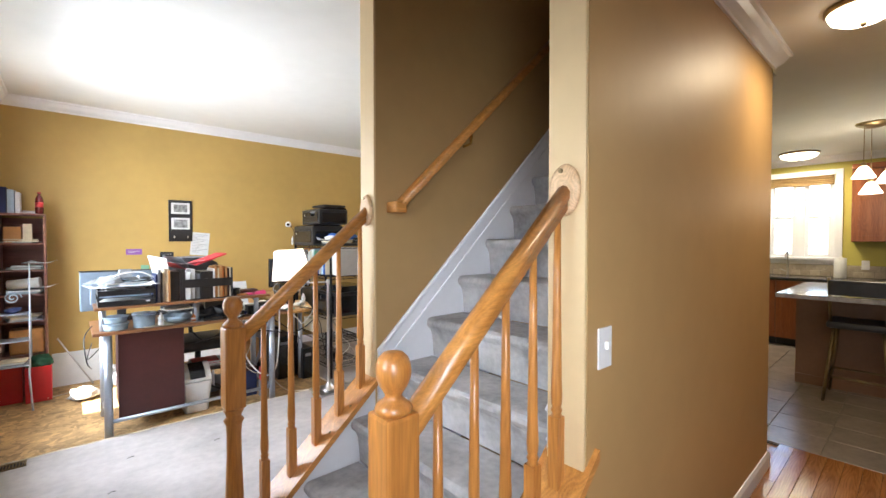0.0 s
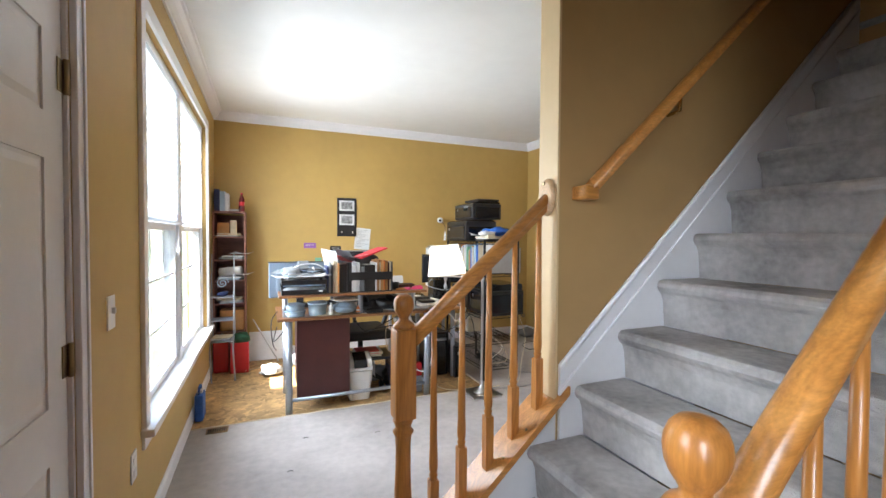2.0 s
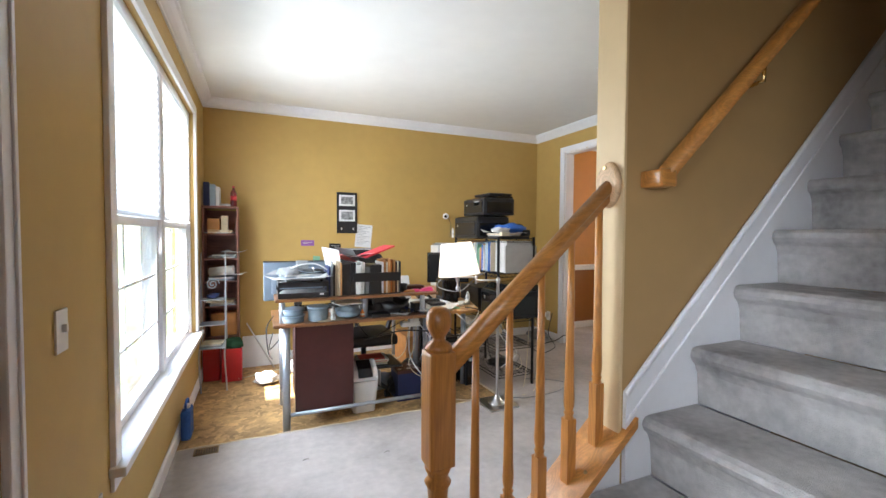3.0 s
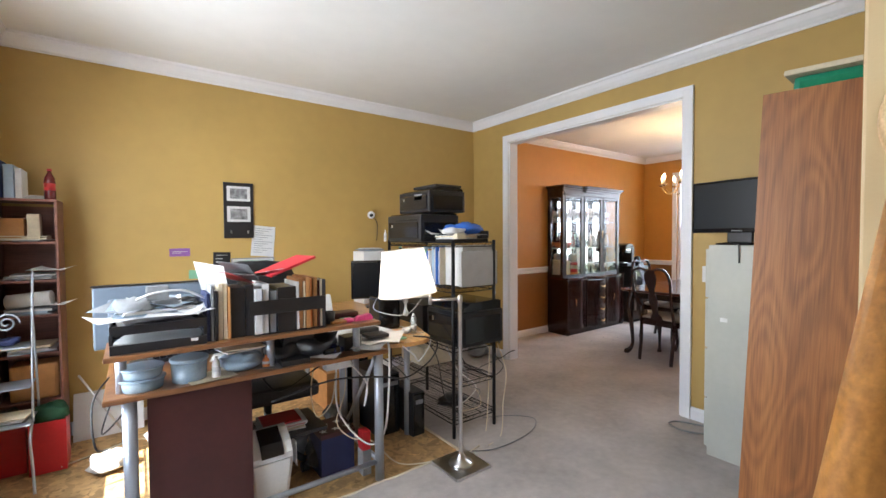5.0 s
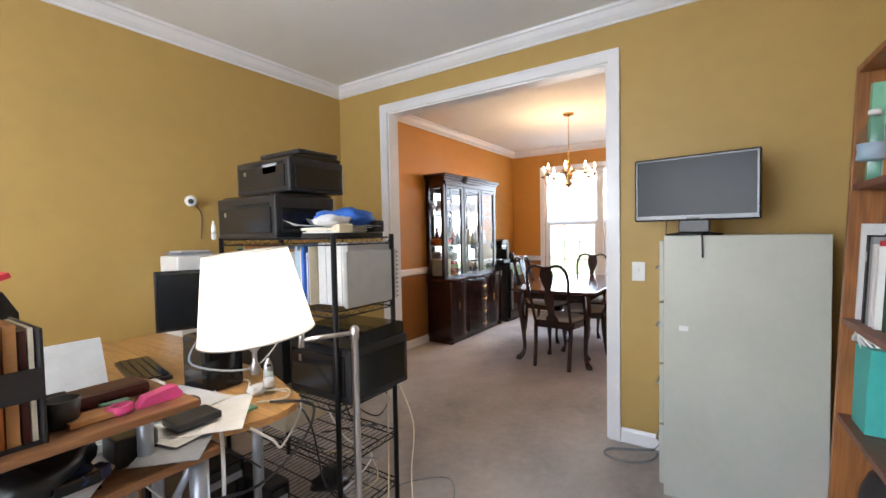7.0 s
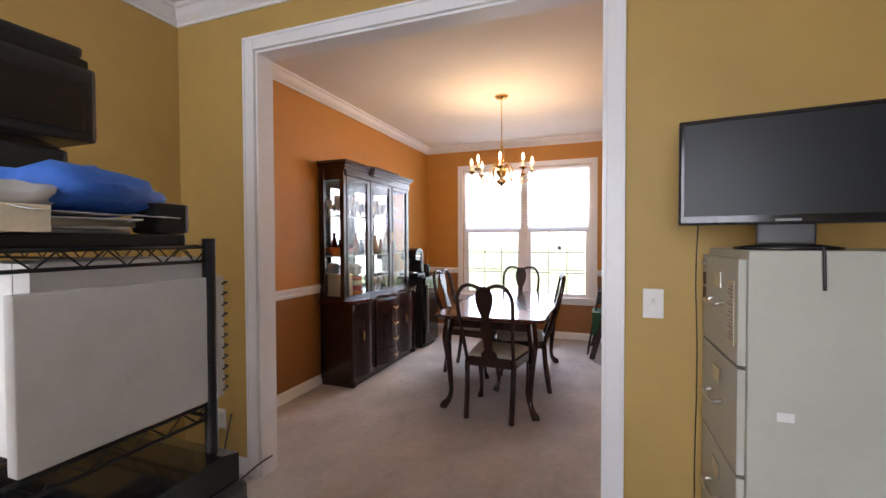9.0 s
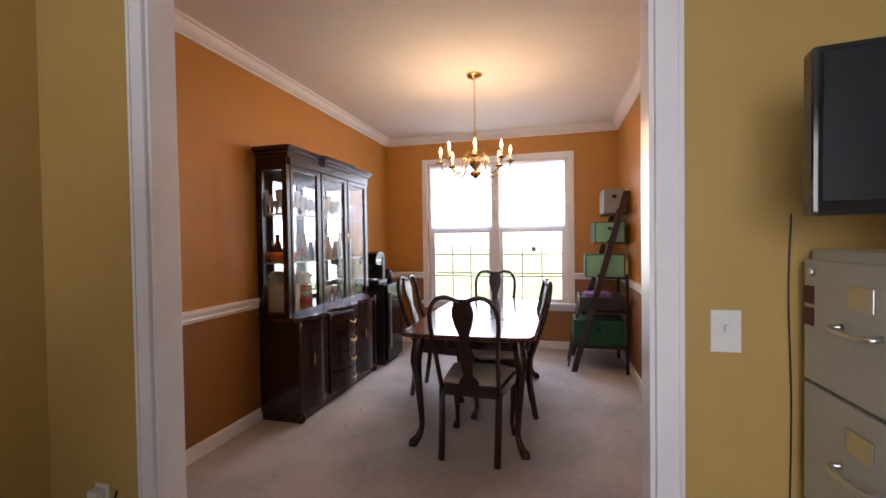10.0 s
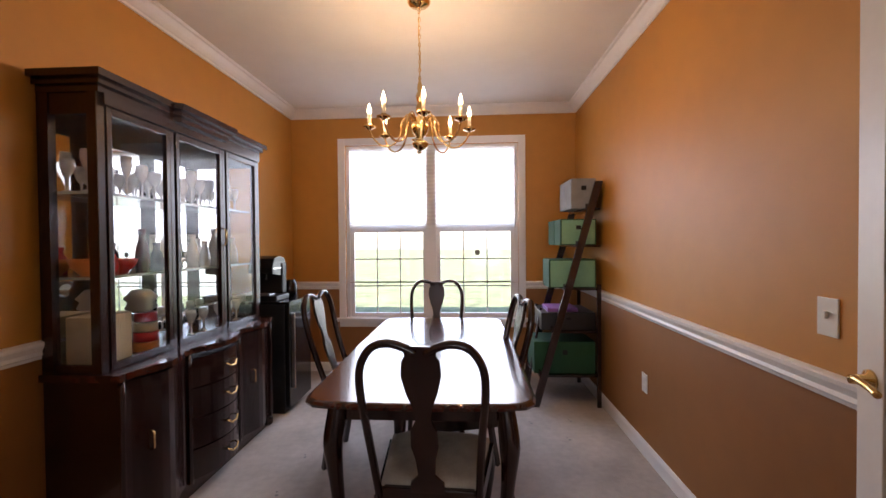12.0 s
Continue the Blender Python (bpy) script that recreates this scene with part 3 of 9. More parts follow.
def run(bm, prof, a, c, side, z, m0=0, m1=0):
    """A moulding along the wall line a to c; side: the way into the room. m0, m1: 1 to mitre an inner corner, -1 an outer one."""
    a, c, side = Vector((*a, 0)), Vector((*c, 0)), Vector((*side, 0))
    d = (c - a).normalized()
    ra = [bm.verts.new(a + side * o + d * (o * m0) + Vector((0, 0, z + h))) for o, h in prof]
    rc = [bm.verts.new(c + side * o - d * (o * m1) + Vector((0, 0, z + h))) for o, h in prof]
    n = len(prof)
    for i in range(n):
        bm.faces.new((ra[i], ra[(i + 1) % n], rc[(i + 1) % n], rc[i]))
    bm.faces.new(ra[::-1])
    bm.faces.new(rc)


def moulding(name, prof, segs, z, label, material="trim"):
    def b(bm):
        for s in segs:
            run(bm, prof, s[0], s[1], s[2], z, *(s[3:] or (0, 0)))
    return setting(name, b, M[material], label)


moulding("trim_crown_office", CROWN, [((FX, -1.3), (FX, YF), (1, 0), 1, 1), ((FX, YF), (XC0, YF), (0, -1), 1, 1), ((XC0, SF1), (XC0, YF), (-1, 0), 1, 1), ((XS - 0.012, SF1), (XC0, SF1), (0, 1), 0, 1), ], ZC, "white painted crown moulding")
moulding("trim_crown_hall", CROWN, [((XS - 0.012, SN0), (XH, SN0), (0, -1), 0, -1), ((XS, -1.3), (3.38, -1.3), (0, 1), 0, 0)], ZH, "white painted crown moulding")
moulding("trim_crown_dining", CROWN, [((XC1, YR), (XC1, YD), (1, 0), 1, 1), ((XC1, YD), (XB, YD), (0, -1), 1, 1), ((XB, YR), (XB, YD), (-1, 0), 1, 1), ((XC1, YR), (XB, YR), (0, 1), 1, 1)], ZC, "white painted crown moulding")
moulding("trim_crown_kitchen", CROWN, [((XB, -2.6), (XB, 2.2), (-1, 0), 1, 1)], ZH, "white painted crown moulding")
CW = 0.072
moulding("baseboard_office", BASE, [((FX, FD[1] + 0.07), (FX, YF), (1, 0), 0, 1), ((FX, YF), (XC0, YF), (0, -1), 1, 1), ((XC0, SF1), (XC0, OP[0] - CW), (-1, 0), 1, 0), ((XC0, OP[1] + CW), (XC0, YF), (-1, 0), 0, 1), ((XS, SF1), (XC0, SF1), (0, 1), 0, 1), ((XS, SN0), (XH, SN0), (0, -1), 0, -1)], 0.0, "white painted wooden baseboard")
moulding("baseboard_dining", BASE, [((XC1, OP[1] + CW), (XC1, YD), (1, 0), 0, 1), ((XC1, YD), (XB, YD), (0, -1), 1, 1), ((XB, YR), (XB, YD), (-1, 0), 1, 1), ((XC1, YR), (XB, YR), (0, 1), 1, 1)], 0.0, "white painted wooden baseboard")
moulding("trim_chair_rail", RAIL, [((XC1, OP[1] + CW), (XC1, YD), (1, 0), 0, 1), ((XC1, YD), (XB, YD), (0, -1), 1, 1), ((XB, YR), (XB, DW[0] - CW), (-1, 0), 1, 0), ((XB, DW[1] + CW), (XB, YD), (-1, 0), 0, 1), ((XC1, YR), (XB, YR), (0, 1), 1, 1)], 0.865, "white painted chair rail")


def casing_prof(w):
    return [(0.0, 0.0), (w, 0.0), (w, 0.013), (w - 0.008, 0.018), (w * 0.6, 0.017), (w * 0.35, 0.012), (w * 0.12, 0.011), (0.0, 0.006)]


def casing(name, x, side, u0, u1, z0, z1, w, label, sill=False):
    """Trim round an opening in a wall of plane x; side: +1 or -1, the way it faces."""
    def b(bm):
        t = 0.018 * side
        box(bm, x, u0 - w, z0, x + t, u0, z1 + w, 0.004)
        box(bm, x, u1, z0, x + t, u1 + w, z1 + w, 0.004)
        box(bm, x, u0, z1, x + t, u1, z1 + w, 0.004)
        for e0, e1 in ((u0 - w, u0 - w + 0.014), (u1 + w - 0.014, u1 + w)):
            box(bm, x + t, e0, z0, x + t * 1.35, e1, z1 + w, 0.002)
        box(bm, x + t, u0 - w + 0.014, z1 + w - 0.014, x + t * 1.35, u1 + w - 0.014, z1 + w, 0.002)
    return setting(name, b, M["trim"], label)


casing("trim_opening_office", XC0, -1, OP[0], OP[1], 0, OP[3], CW, "white casing round the wide opening")
casing("trim_opening_dining", XC1, 1, OP[0], OP[1], 0, OP[3], CW, "white casing round the wide opening")
setting("trim_opening_jamb", lambda bm: [box(bm, XC0, OP[0] - 0.0, 0, XC1, OP[0] + 0.014, OP[3]), box(bm, XC0, OP[1] - 0.014, 0, XC1, OP[1], OP[3]), box(bm, XC0, OP[0] + 0.014, OP[3] - 0.014, XC1, OP[1] - 0.014, OP[3])], M["trim"], "white jambs of the wide opening")


def window(name, x, side, o, label, twin=True, shade_to=None, grid=(3, 3), casing_w=CW, sill=True, bamboo=False):
    """A double-hung window in the wall plane x; side: the way into the room; o: y0, y1, z0, z1 of the opening."""
    y0, y1, z0, z1 = o
    w = thing(name, x, (y0 + y1) / 2, z0, label, "window")
    w["kind"] = "structure"
    s = side
    T = M["trim"]
    c = casing_w
    bm = bmesh.new()
    for r in ((y0 - c, y0, z0, z1 + c), (y1, y1 + c, z0, z1 + c), (y0, y1, z1, z1 + c)):
        box(bm, x, r[0], r[2], x + 0.02 * s, r[1], r[3], 0.004)
    part("casing", bm, T, w)
    if sill:
        part("window_sill", bx((x - 0.13 * s, y0 + 0.001, z0 + 0.0005, x + 0.001 * s, y1 - 0.001, z0 + 0.006), (x + 0.0005 * s, y0 - c - 0.02, z0 - 0.03, x + 0.055 * s, y1 + c + 0.02, z0 + 0.006, 0.006)), T, w)
        part("apron", bx((x, y0 - c, z0 - 0.09, x + 0.014 * s, y1 + c, z0 - 0.031, 0.003)), T, w)
    bm = bmesh.new()
    xi, xo = x - 0.03 * s, x - 0.13 * s
    box(bm, xo, y0, z0 + 0.001, xi, y0 + 0.035, z1)
    box(bm, xo, y1 - 0.035, z0 + 0.001, xi, y1, z1)
    box(bm, xo, y0 + 0.035, z1 - 0.03, xi, y1 - 0.035, z1)
    part("window_frame", bm, T, w)
    units = [(y0 + 0.035, y1 - 0.035)]
    ym = (y0 + y1) / 2
    if twin:
        units = [(y0 + 0.035, ym - 0.05), (ym + 0.05, y1 - 0.035)]
        part("mullion", bx((xo, ym - 0.05, z0 + 0.001, xi, ym + 0.05, z1 - 0.031, 0.003)), T, w)
    zm = z0 + (z1 - z0) * (0.51 if shade_to is None else shade_to)
    for a, b in units:
        for za, zb, xs in ((z0 + 0.002, zm + 0.02, x - 0.065 * s), (zm - 0.02, z1 - 0.031, x - 0.105 * s)):
            sash = bmesh.new()
            h = 0.016
            box(sash, xs - h, a, za, xs + h, a + 0.04, zb, 0.002)
            box(sash, xs - h, b - 0.04, za, xs + h, b, zb, 0.002)
            box(sash, xs - h, a + 0.04, za, xs + h, b - 0.04, za + 0.045, 0.002)
            box(sash, xs - h, a + 0.04, zb - 0.04, xs + h, b - 0.04, zb, 0.002)
            sp = part("sash", sash, T, w)
            g = part("pane", bx((xs - 0.003, a + 0.03, za + 0.03, xs + 0.003, b - 0.03, zb - 0.03)), M["glass"], sp)
            g.visible_shadow = False
            ny, nz = grid
            for k in range(1, ny):
                yy = a + 0.04 + (b - a - 0.08) * k / ny
                part("muntin", bx((xs + 0.004 * s, yy - 0.006, za + 0.045, xs + 0.009 * s, yy + 0.006, zb - 0.04)), T, sp)
            for k in range(1, nz):
                zz = za + 0.045 + (zb - za - 0.085) * k / nz
                part("muntin", bx((xs + 0.0045 * s, a + 0.04, zz - 0.006, xs + 0.0095 * s, b - 0.04, zz + 0.006)), T, sp)
    return w, zm


wf, zmf = window("window_front", FX, 1, FW, "white twin double-hung window, lower sashes clear, shades down to the middle", shade_to=0.49)
wd, zmd = window("window_dining", XB, -1, DW, "white twin double-hung window with a grid and half-drawn shades", shade_to=0.51)
wk, _ = window("window_kitchen", XB, -1, KW, "white kitchen window over the sink", shade_to=0.5, grid=(1, 1))


def shade_thing(name, parent, x, y0, y1, z0, z1, label, material, folds=0.02):
    def b(bm):
        n = int((z1 - z0) / folds)
        pts = [(x + (0.004 if k % 2 else -0.004), z0 + (z1 - z0) * k / n) for k in range(n + 1)]
        for (xa, za), (xb, zb) in zip(pts, pts[1:]):
            v = [bm.verts.new(p) for p in ((xa, y0, za), (xa, y1, za), (xb, y1, zb), (xb, y0, zb))]
            bm.faces.new(v)
        box(bm, x - 0.012, y0, z0 - 0.018, x + 0.012, y1, z0, 0.003)
        box(bm, x - 0.014, y0, z1, x + 0.014, y1, z1 + 0.022, 0.003)
    bm = bmesh.new()
    b(bm)
    return part(name, bm, material, parent, label)


shade_thing("window_shade", wf, FX - 0.04, FW[0] + 0.04, FW[1] - 0.04, zmf + 0.04, FW[3] - 0.055, "white pleated window shade drawn halfway down the front window", M["blind"])
shade_thing("window_shade", wd, XB + 0.03, DW[0] + 0.04, DW[1] - 0.04, zmd + 0.04, DW[3] - 0.055, "white pleated window shade drawn halfway down the dining window", M["blind"])
shade_thing("bamboo_shade", wk, XB + 0.02, KW[0] + 0.02, KW[1] - 0.02, 2.17, 2.26, "rolled-up woven bamboo shade over the kitchen window", M["bamboo"], 0.012)

# ---- front door ----
def front_door():
    y0, y1, _, z1 = FD
    d = thing("door_front", FX - 0.03, (y0 + y1) / 2, 0.0, "white six-panel front door, closed", "door")
    d["kind"] = "structure"
    xf = FX - 0.012
    leaf = bmesh.new()
    a, b = y0 + 0.018, y1 - 0.018
    box(leaf, xf - 0.044, a, 0.012, xf - 0.006, b, z1 - 0.015)
    rows = [(0.012, 0.25), (0.78, 0.93), (1.58, 1.70), (z1 - 0.14, z1 - 0.015)]
    for za, zb in rows:
        box(leaf, xf - 0.006, a, za, xf, b, zb)
    mid = (a + b) / 2
    for ya, yb in ((a, a + 0.11), (mid - 0.055, mid + 0.055), (b - 0.11, b)):
        for (q0, q1), (r0, r1) in zip(rows, rows[1:]):
            box(leaf, xf - 0.006, ya, q1, xf, yb, r0)
    body = part("leaf", leaf, M["doorp"], d)
    for ya, yb in ((a + 0.11, mid - 0.055), (mid + 0.055, b - 0.11)):
        for (q0, q1), (r0, r1) in zip(rows, rows[1:]):
            p = bmesh.new()
            i = 0.03
            outer = [(ya + 0.008, q1 + 0.008), (yb - 0.008, q1 + 0.008), (yb - 0.008, r0 - 0.008), (ya + 0.008, r0 - 0.008)]
            inner = [(ya + i, q1 + i), (yb - i, q1 + i), (yb - i, r0 - i), (ya + i, r0 - i)]
            vo = [p.verts.new((xf - 0.0065, u, v)) for u, v in outer]
            vi = [p.verts.new((xf - 0.001, u, v)) for u, v in inner]
            vb = [p.verts.new((xf - 0.012, u, v)) for u, v in outer]
            p.faces.new(vi)
            p.faces.new(vb)
            for k in range(4):
                p.faces.new((vo[k], vo[(k + 1) % 4], vi[(k + 1) % 4], vi[k]))
                p.faces.new((vb[k], vb[(k + 1) % 4], vo[(k + 1) % 4], vo[k]))
            part("panel", p, M["doorp"], d)
    for z in (0.28, 1.03, 1.82):
        h = bmesh.new()
        box(h, xf + 0.0005, y1 - 0.05, z - 0.045, xf + 0.004, y1 - 0.019, z + 0.045, 0.001)
        box(h, FX - 0.006, y1 - 0.016, z - 0.045, FX + 0.003, y1 - 0.001, z + 0.045, 0.001)
        tube(h, [(xf + 0.010, y1 - 0.018, z - 0.048), (xf + 0.010, y1 - 0.018, z + 0.048)], 0.007, 8)
        part("hinge", h, M["bronze"], d, "aged brass hinge")
    part("door_frame", bx((FX - 0.15, y0, 0, FX - 0.001, y0 + 0.014, z1), (FX - 0.15, y1 - 0.014, 0, FX - 0.001, y1, z1), (FX - 0.15, y0 + 0.014, z1 - 0.012, FX - 0.001, y1 - 0.014, z1)), M["trim"], d)
    bm = bmesh.new()
    turned(bm, 0, 0, [(0.03, 0), (0.03, 0.006), (0.012, 0.012), (0.012, 0.03), (0.024, 0.04), (0.028, 0.055), (0.02, 0.068), (0.004, 0.07)], 14)
    bmesh.ops.transform(bm, matrix=Matrix.Translation((xf, y0 + 0.08, 0.95)) @ Matrix.Rotation(radians(90), 4, "Y"), verts=bm.verts)
    part("door_knob", bm, M["brass"], d, "brass door knob")


front_door()
casing("trim_front_door", FX, 1, FD[0], FD[1], 0, FD[3], 0.05, "white casing round the front door")


# ---- stair ----
def stair():
    st = thing("staircase", 2.0, 0.84, 0, "straight staircase with worn grey carpet and white skirt boards", "staircase")
    st["kind"] = "structure"
    for i in range(1, 14):
        n, z = nosing(i), RISE * i
        bm = bmesh.new()
        y0, y1 = SN1 + 0.016, SF0 - 0.016
        prof = [(n + 0.045, z - RISE), (n + 0.034, z - 0.09), (n + 0.022, z - 0.060), (n + 0.006, z - 0.046), (n - 0.002, z - 0.030), (n + 0.001, z - 0.014), (n + 0.012, z - 0.003), (n + 0.03, z), (n + GOING + 0.035, z), (n + GOING + 0.035, z - RISE)]
        slab(bm, prof, "y", y0, y1)
        part("step", bm, M["stairc"], st)
    for y, nm in ((SF0, -1), (SN1, 1)):
        bm = bmesh.new()
        def zs(x, o):
            return RISE * (4 + (x - 1.0055) / GOING) + o
        poly = [(XS + 0.005, 0.0), (XS + 0.005, zs(XS, 0.15)), (nosing(14), zs(nosing(14), 0.15)), (nosing(14), zs(nosing(14), -0.2)), (XS + 0.3, 0.0)]
        slab(bm, poly, "y", y, y + 0.014 * nm)
        ob = part("skirt_board", bm, M["trim"], st)
        part("skirt_bead", tb([(XS + 0.005, y + 0.0145 * nm, zs(XS, 0.06)), (nosing(14), y + 0.0145 * nm, zs(nosing(14), 0.06))], 0.005, 6), M["trim"], ob)
        bm = bmesh.new()
        tube(bm, [(XS + 0.005, y + 0.012 * nm, zs(XS, 0.15)), (nosing(14), y + 0.012 * nm, zs(nosing(14), 0.15))], 0.011, 6)
        part("skirt_cap", bm, M["trim"], ob)
    return st


stair()


def shoe_z(x):
    return 0.405 + (x - 0.52) * 0.885


def rail_z(x):
    return 1.055 + (x - 0.38) * 0.895


def newel(parent, cx, cy):
    bm = bmesh.new()
    h = 0.037
    box(bm, cx - h, cy - h, 0.0, cx + h, cy + h, 0.30, 0.004)
    turned(bm, cx, cy, [(0.033, 0.30), (0.038, 0.312), (0.033, 0.324), (0.022, 0.335), (0.029, 0.35), (0.034, 0.375), (0.033, 0.42), (0.030, 0.50), (0.027, 0.58), (0.026, 0.66), (0.029, 0.70), (0.037, 0.715), (0.026, 0.728), (0.031, 0.742), (0.037, 0.755), (0.033, 0.762)], 16)
    box(bm, cx - h, cy - h, 0.762, cx + h, cy + h, 1.072, 0.008)
    p = part("newel_post", bm, M["oakz"], parent)
    bm = bmesh.new()
    turned(bm, cx, cy, [(0.035, 1.072), (0.037, 1.080), (0.031, 1.090), (0.019, 1.098), (0.016, 1.106), (0.022, 1.115), (0.029, 1.126), (0.0335, 1.138), (0.035, 1.152), (0.0335, 1.165), (0.029, 1.177), (0.020, 1.186), (0.008, 1.189)], 20)
    part("ball_finial", bm, M["oakz"], p)


def rail_profile_sweep(bm, x0, z0, x1, z1, y, w=0.03, h=0.03):
    pr = [(-w * 0.7, -h), (w * 0.7, -h), (w * 0.75, -h * 0.3), (w, 0.0), (w, h * 0.5), (w * 0.6, h * 0.95), (0, h * 1.1), (-w * 0.6, h * 0.95), (-w, h * 0.5), (-w, 0.0), (-w * 0.75, -h * 0.3)]
    a = [bm.verts.new((x0, y + u, z0 + v * 1.3)) for u, v in pr]
    c = [bm.verts.new((x1, y + u, z1 + v * 1.3)) for u, v in pr]
    for i in range(len(pr)):
        f = bm.faces.new((a[i], a[(i + 1) % len(pr)], c[(i + 1) % len(pr)], c[i]))
        f.smooth = True
    bm.faces.new(a[::-1])
    bm.faces.new(c)


def balustrade(cy, inner, nm, first):
    t = thing("balustrade", 0.6, cy, 0, "varnished oak balustrade with ball-topped newel and turned balusters", "stair railing")
    t["kind"] = "structure"
    newel(t, 0.322, cy)
    bm = bmesh.new()
    rail_profile_sweep(bm, 0.355, rail_z(0.355), 0.915, rail_z(0.915), cy, 0.0235, 0.026)
    part("handrail", bm, M["oak"], t)
    bm = bmesh.new()
    turned(bm, 0, 0, [(0.053, 0), (0.057, 0.006), (0.053, 0.014), (0.044, 0.018)], 24)
    bmesh.ops.transform(bm, matrix=Matrix.Translation((XS - 0.013, cy, rail_z(0.93) - 0.004)) @ Matrix.Rotation(radians(-90), 4, "Y") @ Matrix.Diagonal((1.3, 0.88, 1, 1)), verts=bm.verts)
    part("rosette", bm, M["oakpale"], t, "pale oak oval rosette")
    part("screw_plug", tb([(XS - 0.036, cy + 0.005, rail_z(0.93) + 0.05), (XS - 0.028, cy + 0.005, rail_z(0.93) + 0.05)], 0.007, 10), M["bronze"], t)
    w0, w1 = cy - 0.078, cy + 0.078
    bm = bmesh.new()
    x0, x1 = 0.30, 0.975
    slab(bm, [(x0, shoe_z(x0)), (x1, shoe_z(x1)), (x1, shoe_z(x1) - 0.032), (x0, shoe_z(x0) - 0.032)], "y", w0, w1)
    part("shoe_board", bm, M["oak"], t)
    bm = bmesh.new()
    slab(bm, [(0.368, 0.0), (0.368, shoe_z(0.368) - 0.033), (XS - 0.013, shoe_z(XS) - 0.044), (XS - 0.013, 0.0)], "y", cy - 0.062, cy + 0.062)
    part("stringer", bm, M["trim"], t, "white painted stringer panel")
    for x in (0.435, 0.545, 0.655, 0.765, 0.875):
        bm = bmesh.new()
        zb, zt = shoe_z(x), rail_z(x) - 0.035
        q = 0.016
        L = zt - zb
        vs = box(bm, x - q, cy - q, zb - 0.012, x + q, cy + q, zb + 0.19)
        turned(bm, x, cy, [(0.016, zb + 0.19), (0.0125, zb + 0.200), (0.0165, zb + 0.208), (0.012, zb + 0.216), (0.0155, zb + 0.228), (0.0165, zb + 0.25), (0.0145, zb + 0.30), (0.0115, zb + L * 0.72), (0.0095, zt + 0.02)], 10)
        part("baluster", bm, M["oakz"], t)
    for x in (0.70, 0.80):
        part("screw_plug", tb([(x, cy - 0.04, shoe_z(x) - 0.004), (x, cy - 0.041, shoe_z(x) + 0.003)], 0.006, 8), M["bronze"], t)


balustrade((SF0 + SF1) / 2 - 0.008, -1, "", 0)
balustrade((SN0 + SN1) / 2 + 0.002, 1, "", 0)


def wall_handrail():
    t = thing("wall_handrail", 2.0, 1.26, 1.2, "varnished oak handrail on brackets along the stair wall", "handrail")
    t["kind"] = "structure"
    y = SF0 - 0.06
    s = 0.92
    bm = bmesh.new()
    rail_profile_sweep(bm, 1.02, 1.568, 3.0, 1.568 + 1.98 * s, y, 0.026, 0.022)
    part("rail", bm, M["oak"], t)
    bm = bmesh.new()
    box(bm, 0.985, y - 0.026, 1.53, 1.05, SF0, 1.585, 0.012)
    part("return_end", bm, M["oak"], t)
    for x in (1.5, 2.4):
        z = 1.568 + (x - 1.02) * s
        part("bracket", tb([(x, SF0, z - 0.09), (x, y, z - 0.085), (x, y, z - 0.03)], 0.008, 8), M["brass"], t)


wall_handrail()

# ---- outdoors ----
def outdoors():
    def b(bm):
        n = 16
        xs = np.linspace(-90, 100, n)
        rows = [[bm.verts.new((x, y, -0.35 + 0.25 * math.sin(x * 0.1) * math.cos(y * 0.13))) for y in np.linspace(-90, 90, n)] for x in xs]
        for i in range(n - 1):
            for j in range(n - 1):
                bm.faces.new((rows[i][j], rows[i + 1][j], rows[i + 1][j + 1], rows[i][j + 1]))
    setting("ground", b, M["grass"], "mown lawn round the house")
    # Added, unseen blocks: they let sun in only at the front window's far end.
    setting("house_wing", lambda bm: [box(bm, -7.2, 1.0, -0.6, FX - 0.16, 2.22, 5.75), box(bm, -7.2, -3.0, -0.6, -6.9, 1.0, 5.75)], M["brickw"], "unseen added blocks that keep sun off part of the front window")
    setting("roof_house", lambda bm: box(bm, FX - 0.16, -2.72, 5.4, XB + 0.3, YF + 0.3, 5.6), M["brickw"], "plain grey flat roof")
    setting("wall_upper_storey", lambda bm: [box(bm, FX - 0.16, YF + 0.05, ZC + 0.26, XB + 0.16, YF + 0.24, 5.4), box(bm, FX - 0.16, -2.72, ZC + 0.26, FX, YF, 5.4), box(bm, XB, -2.72, ZC + 0.26, XB + 0.16, YF, 5.4), box(bm, FX, -2.72, ZC + 0.26, XB, -2.6, 5.4)], M["brickw"], "sided upper storey walls")


outdoors()


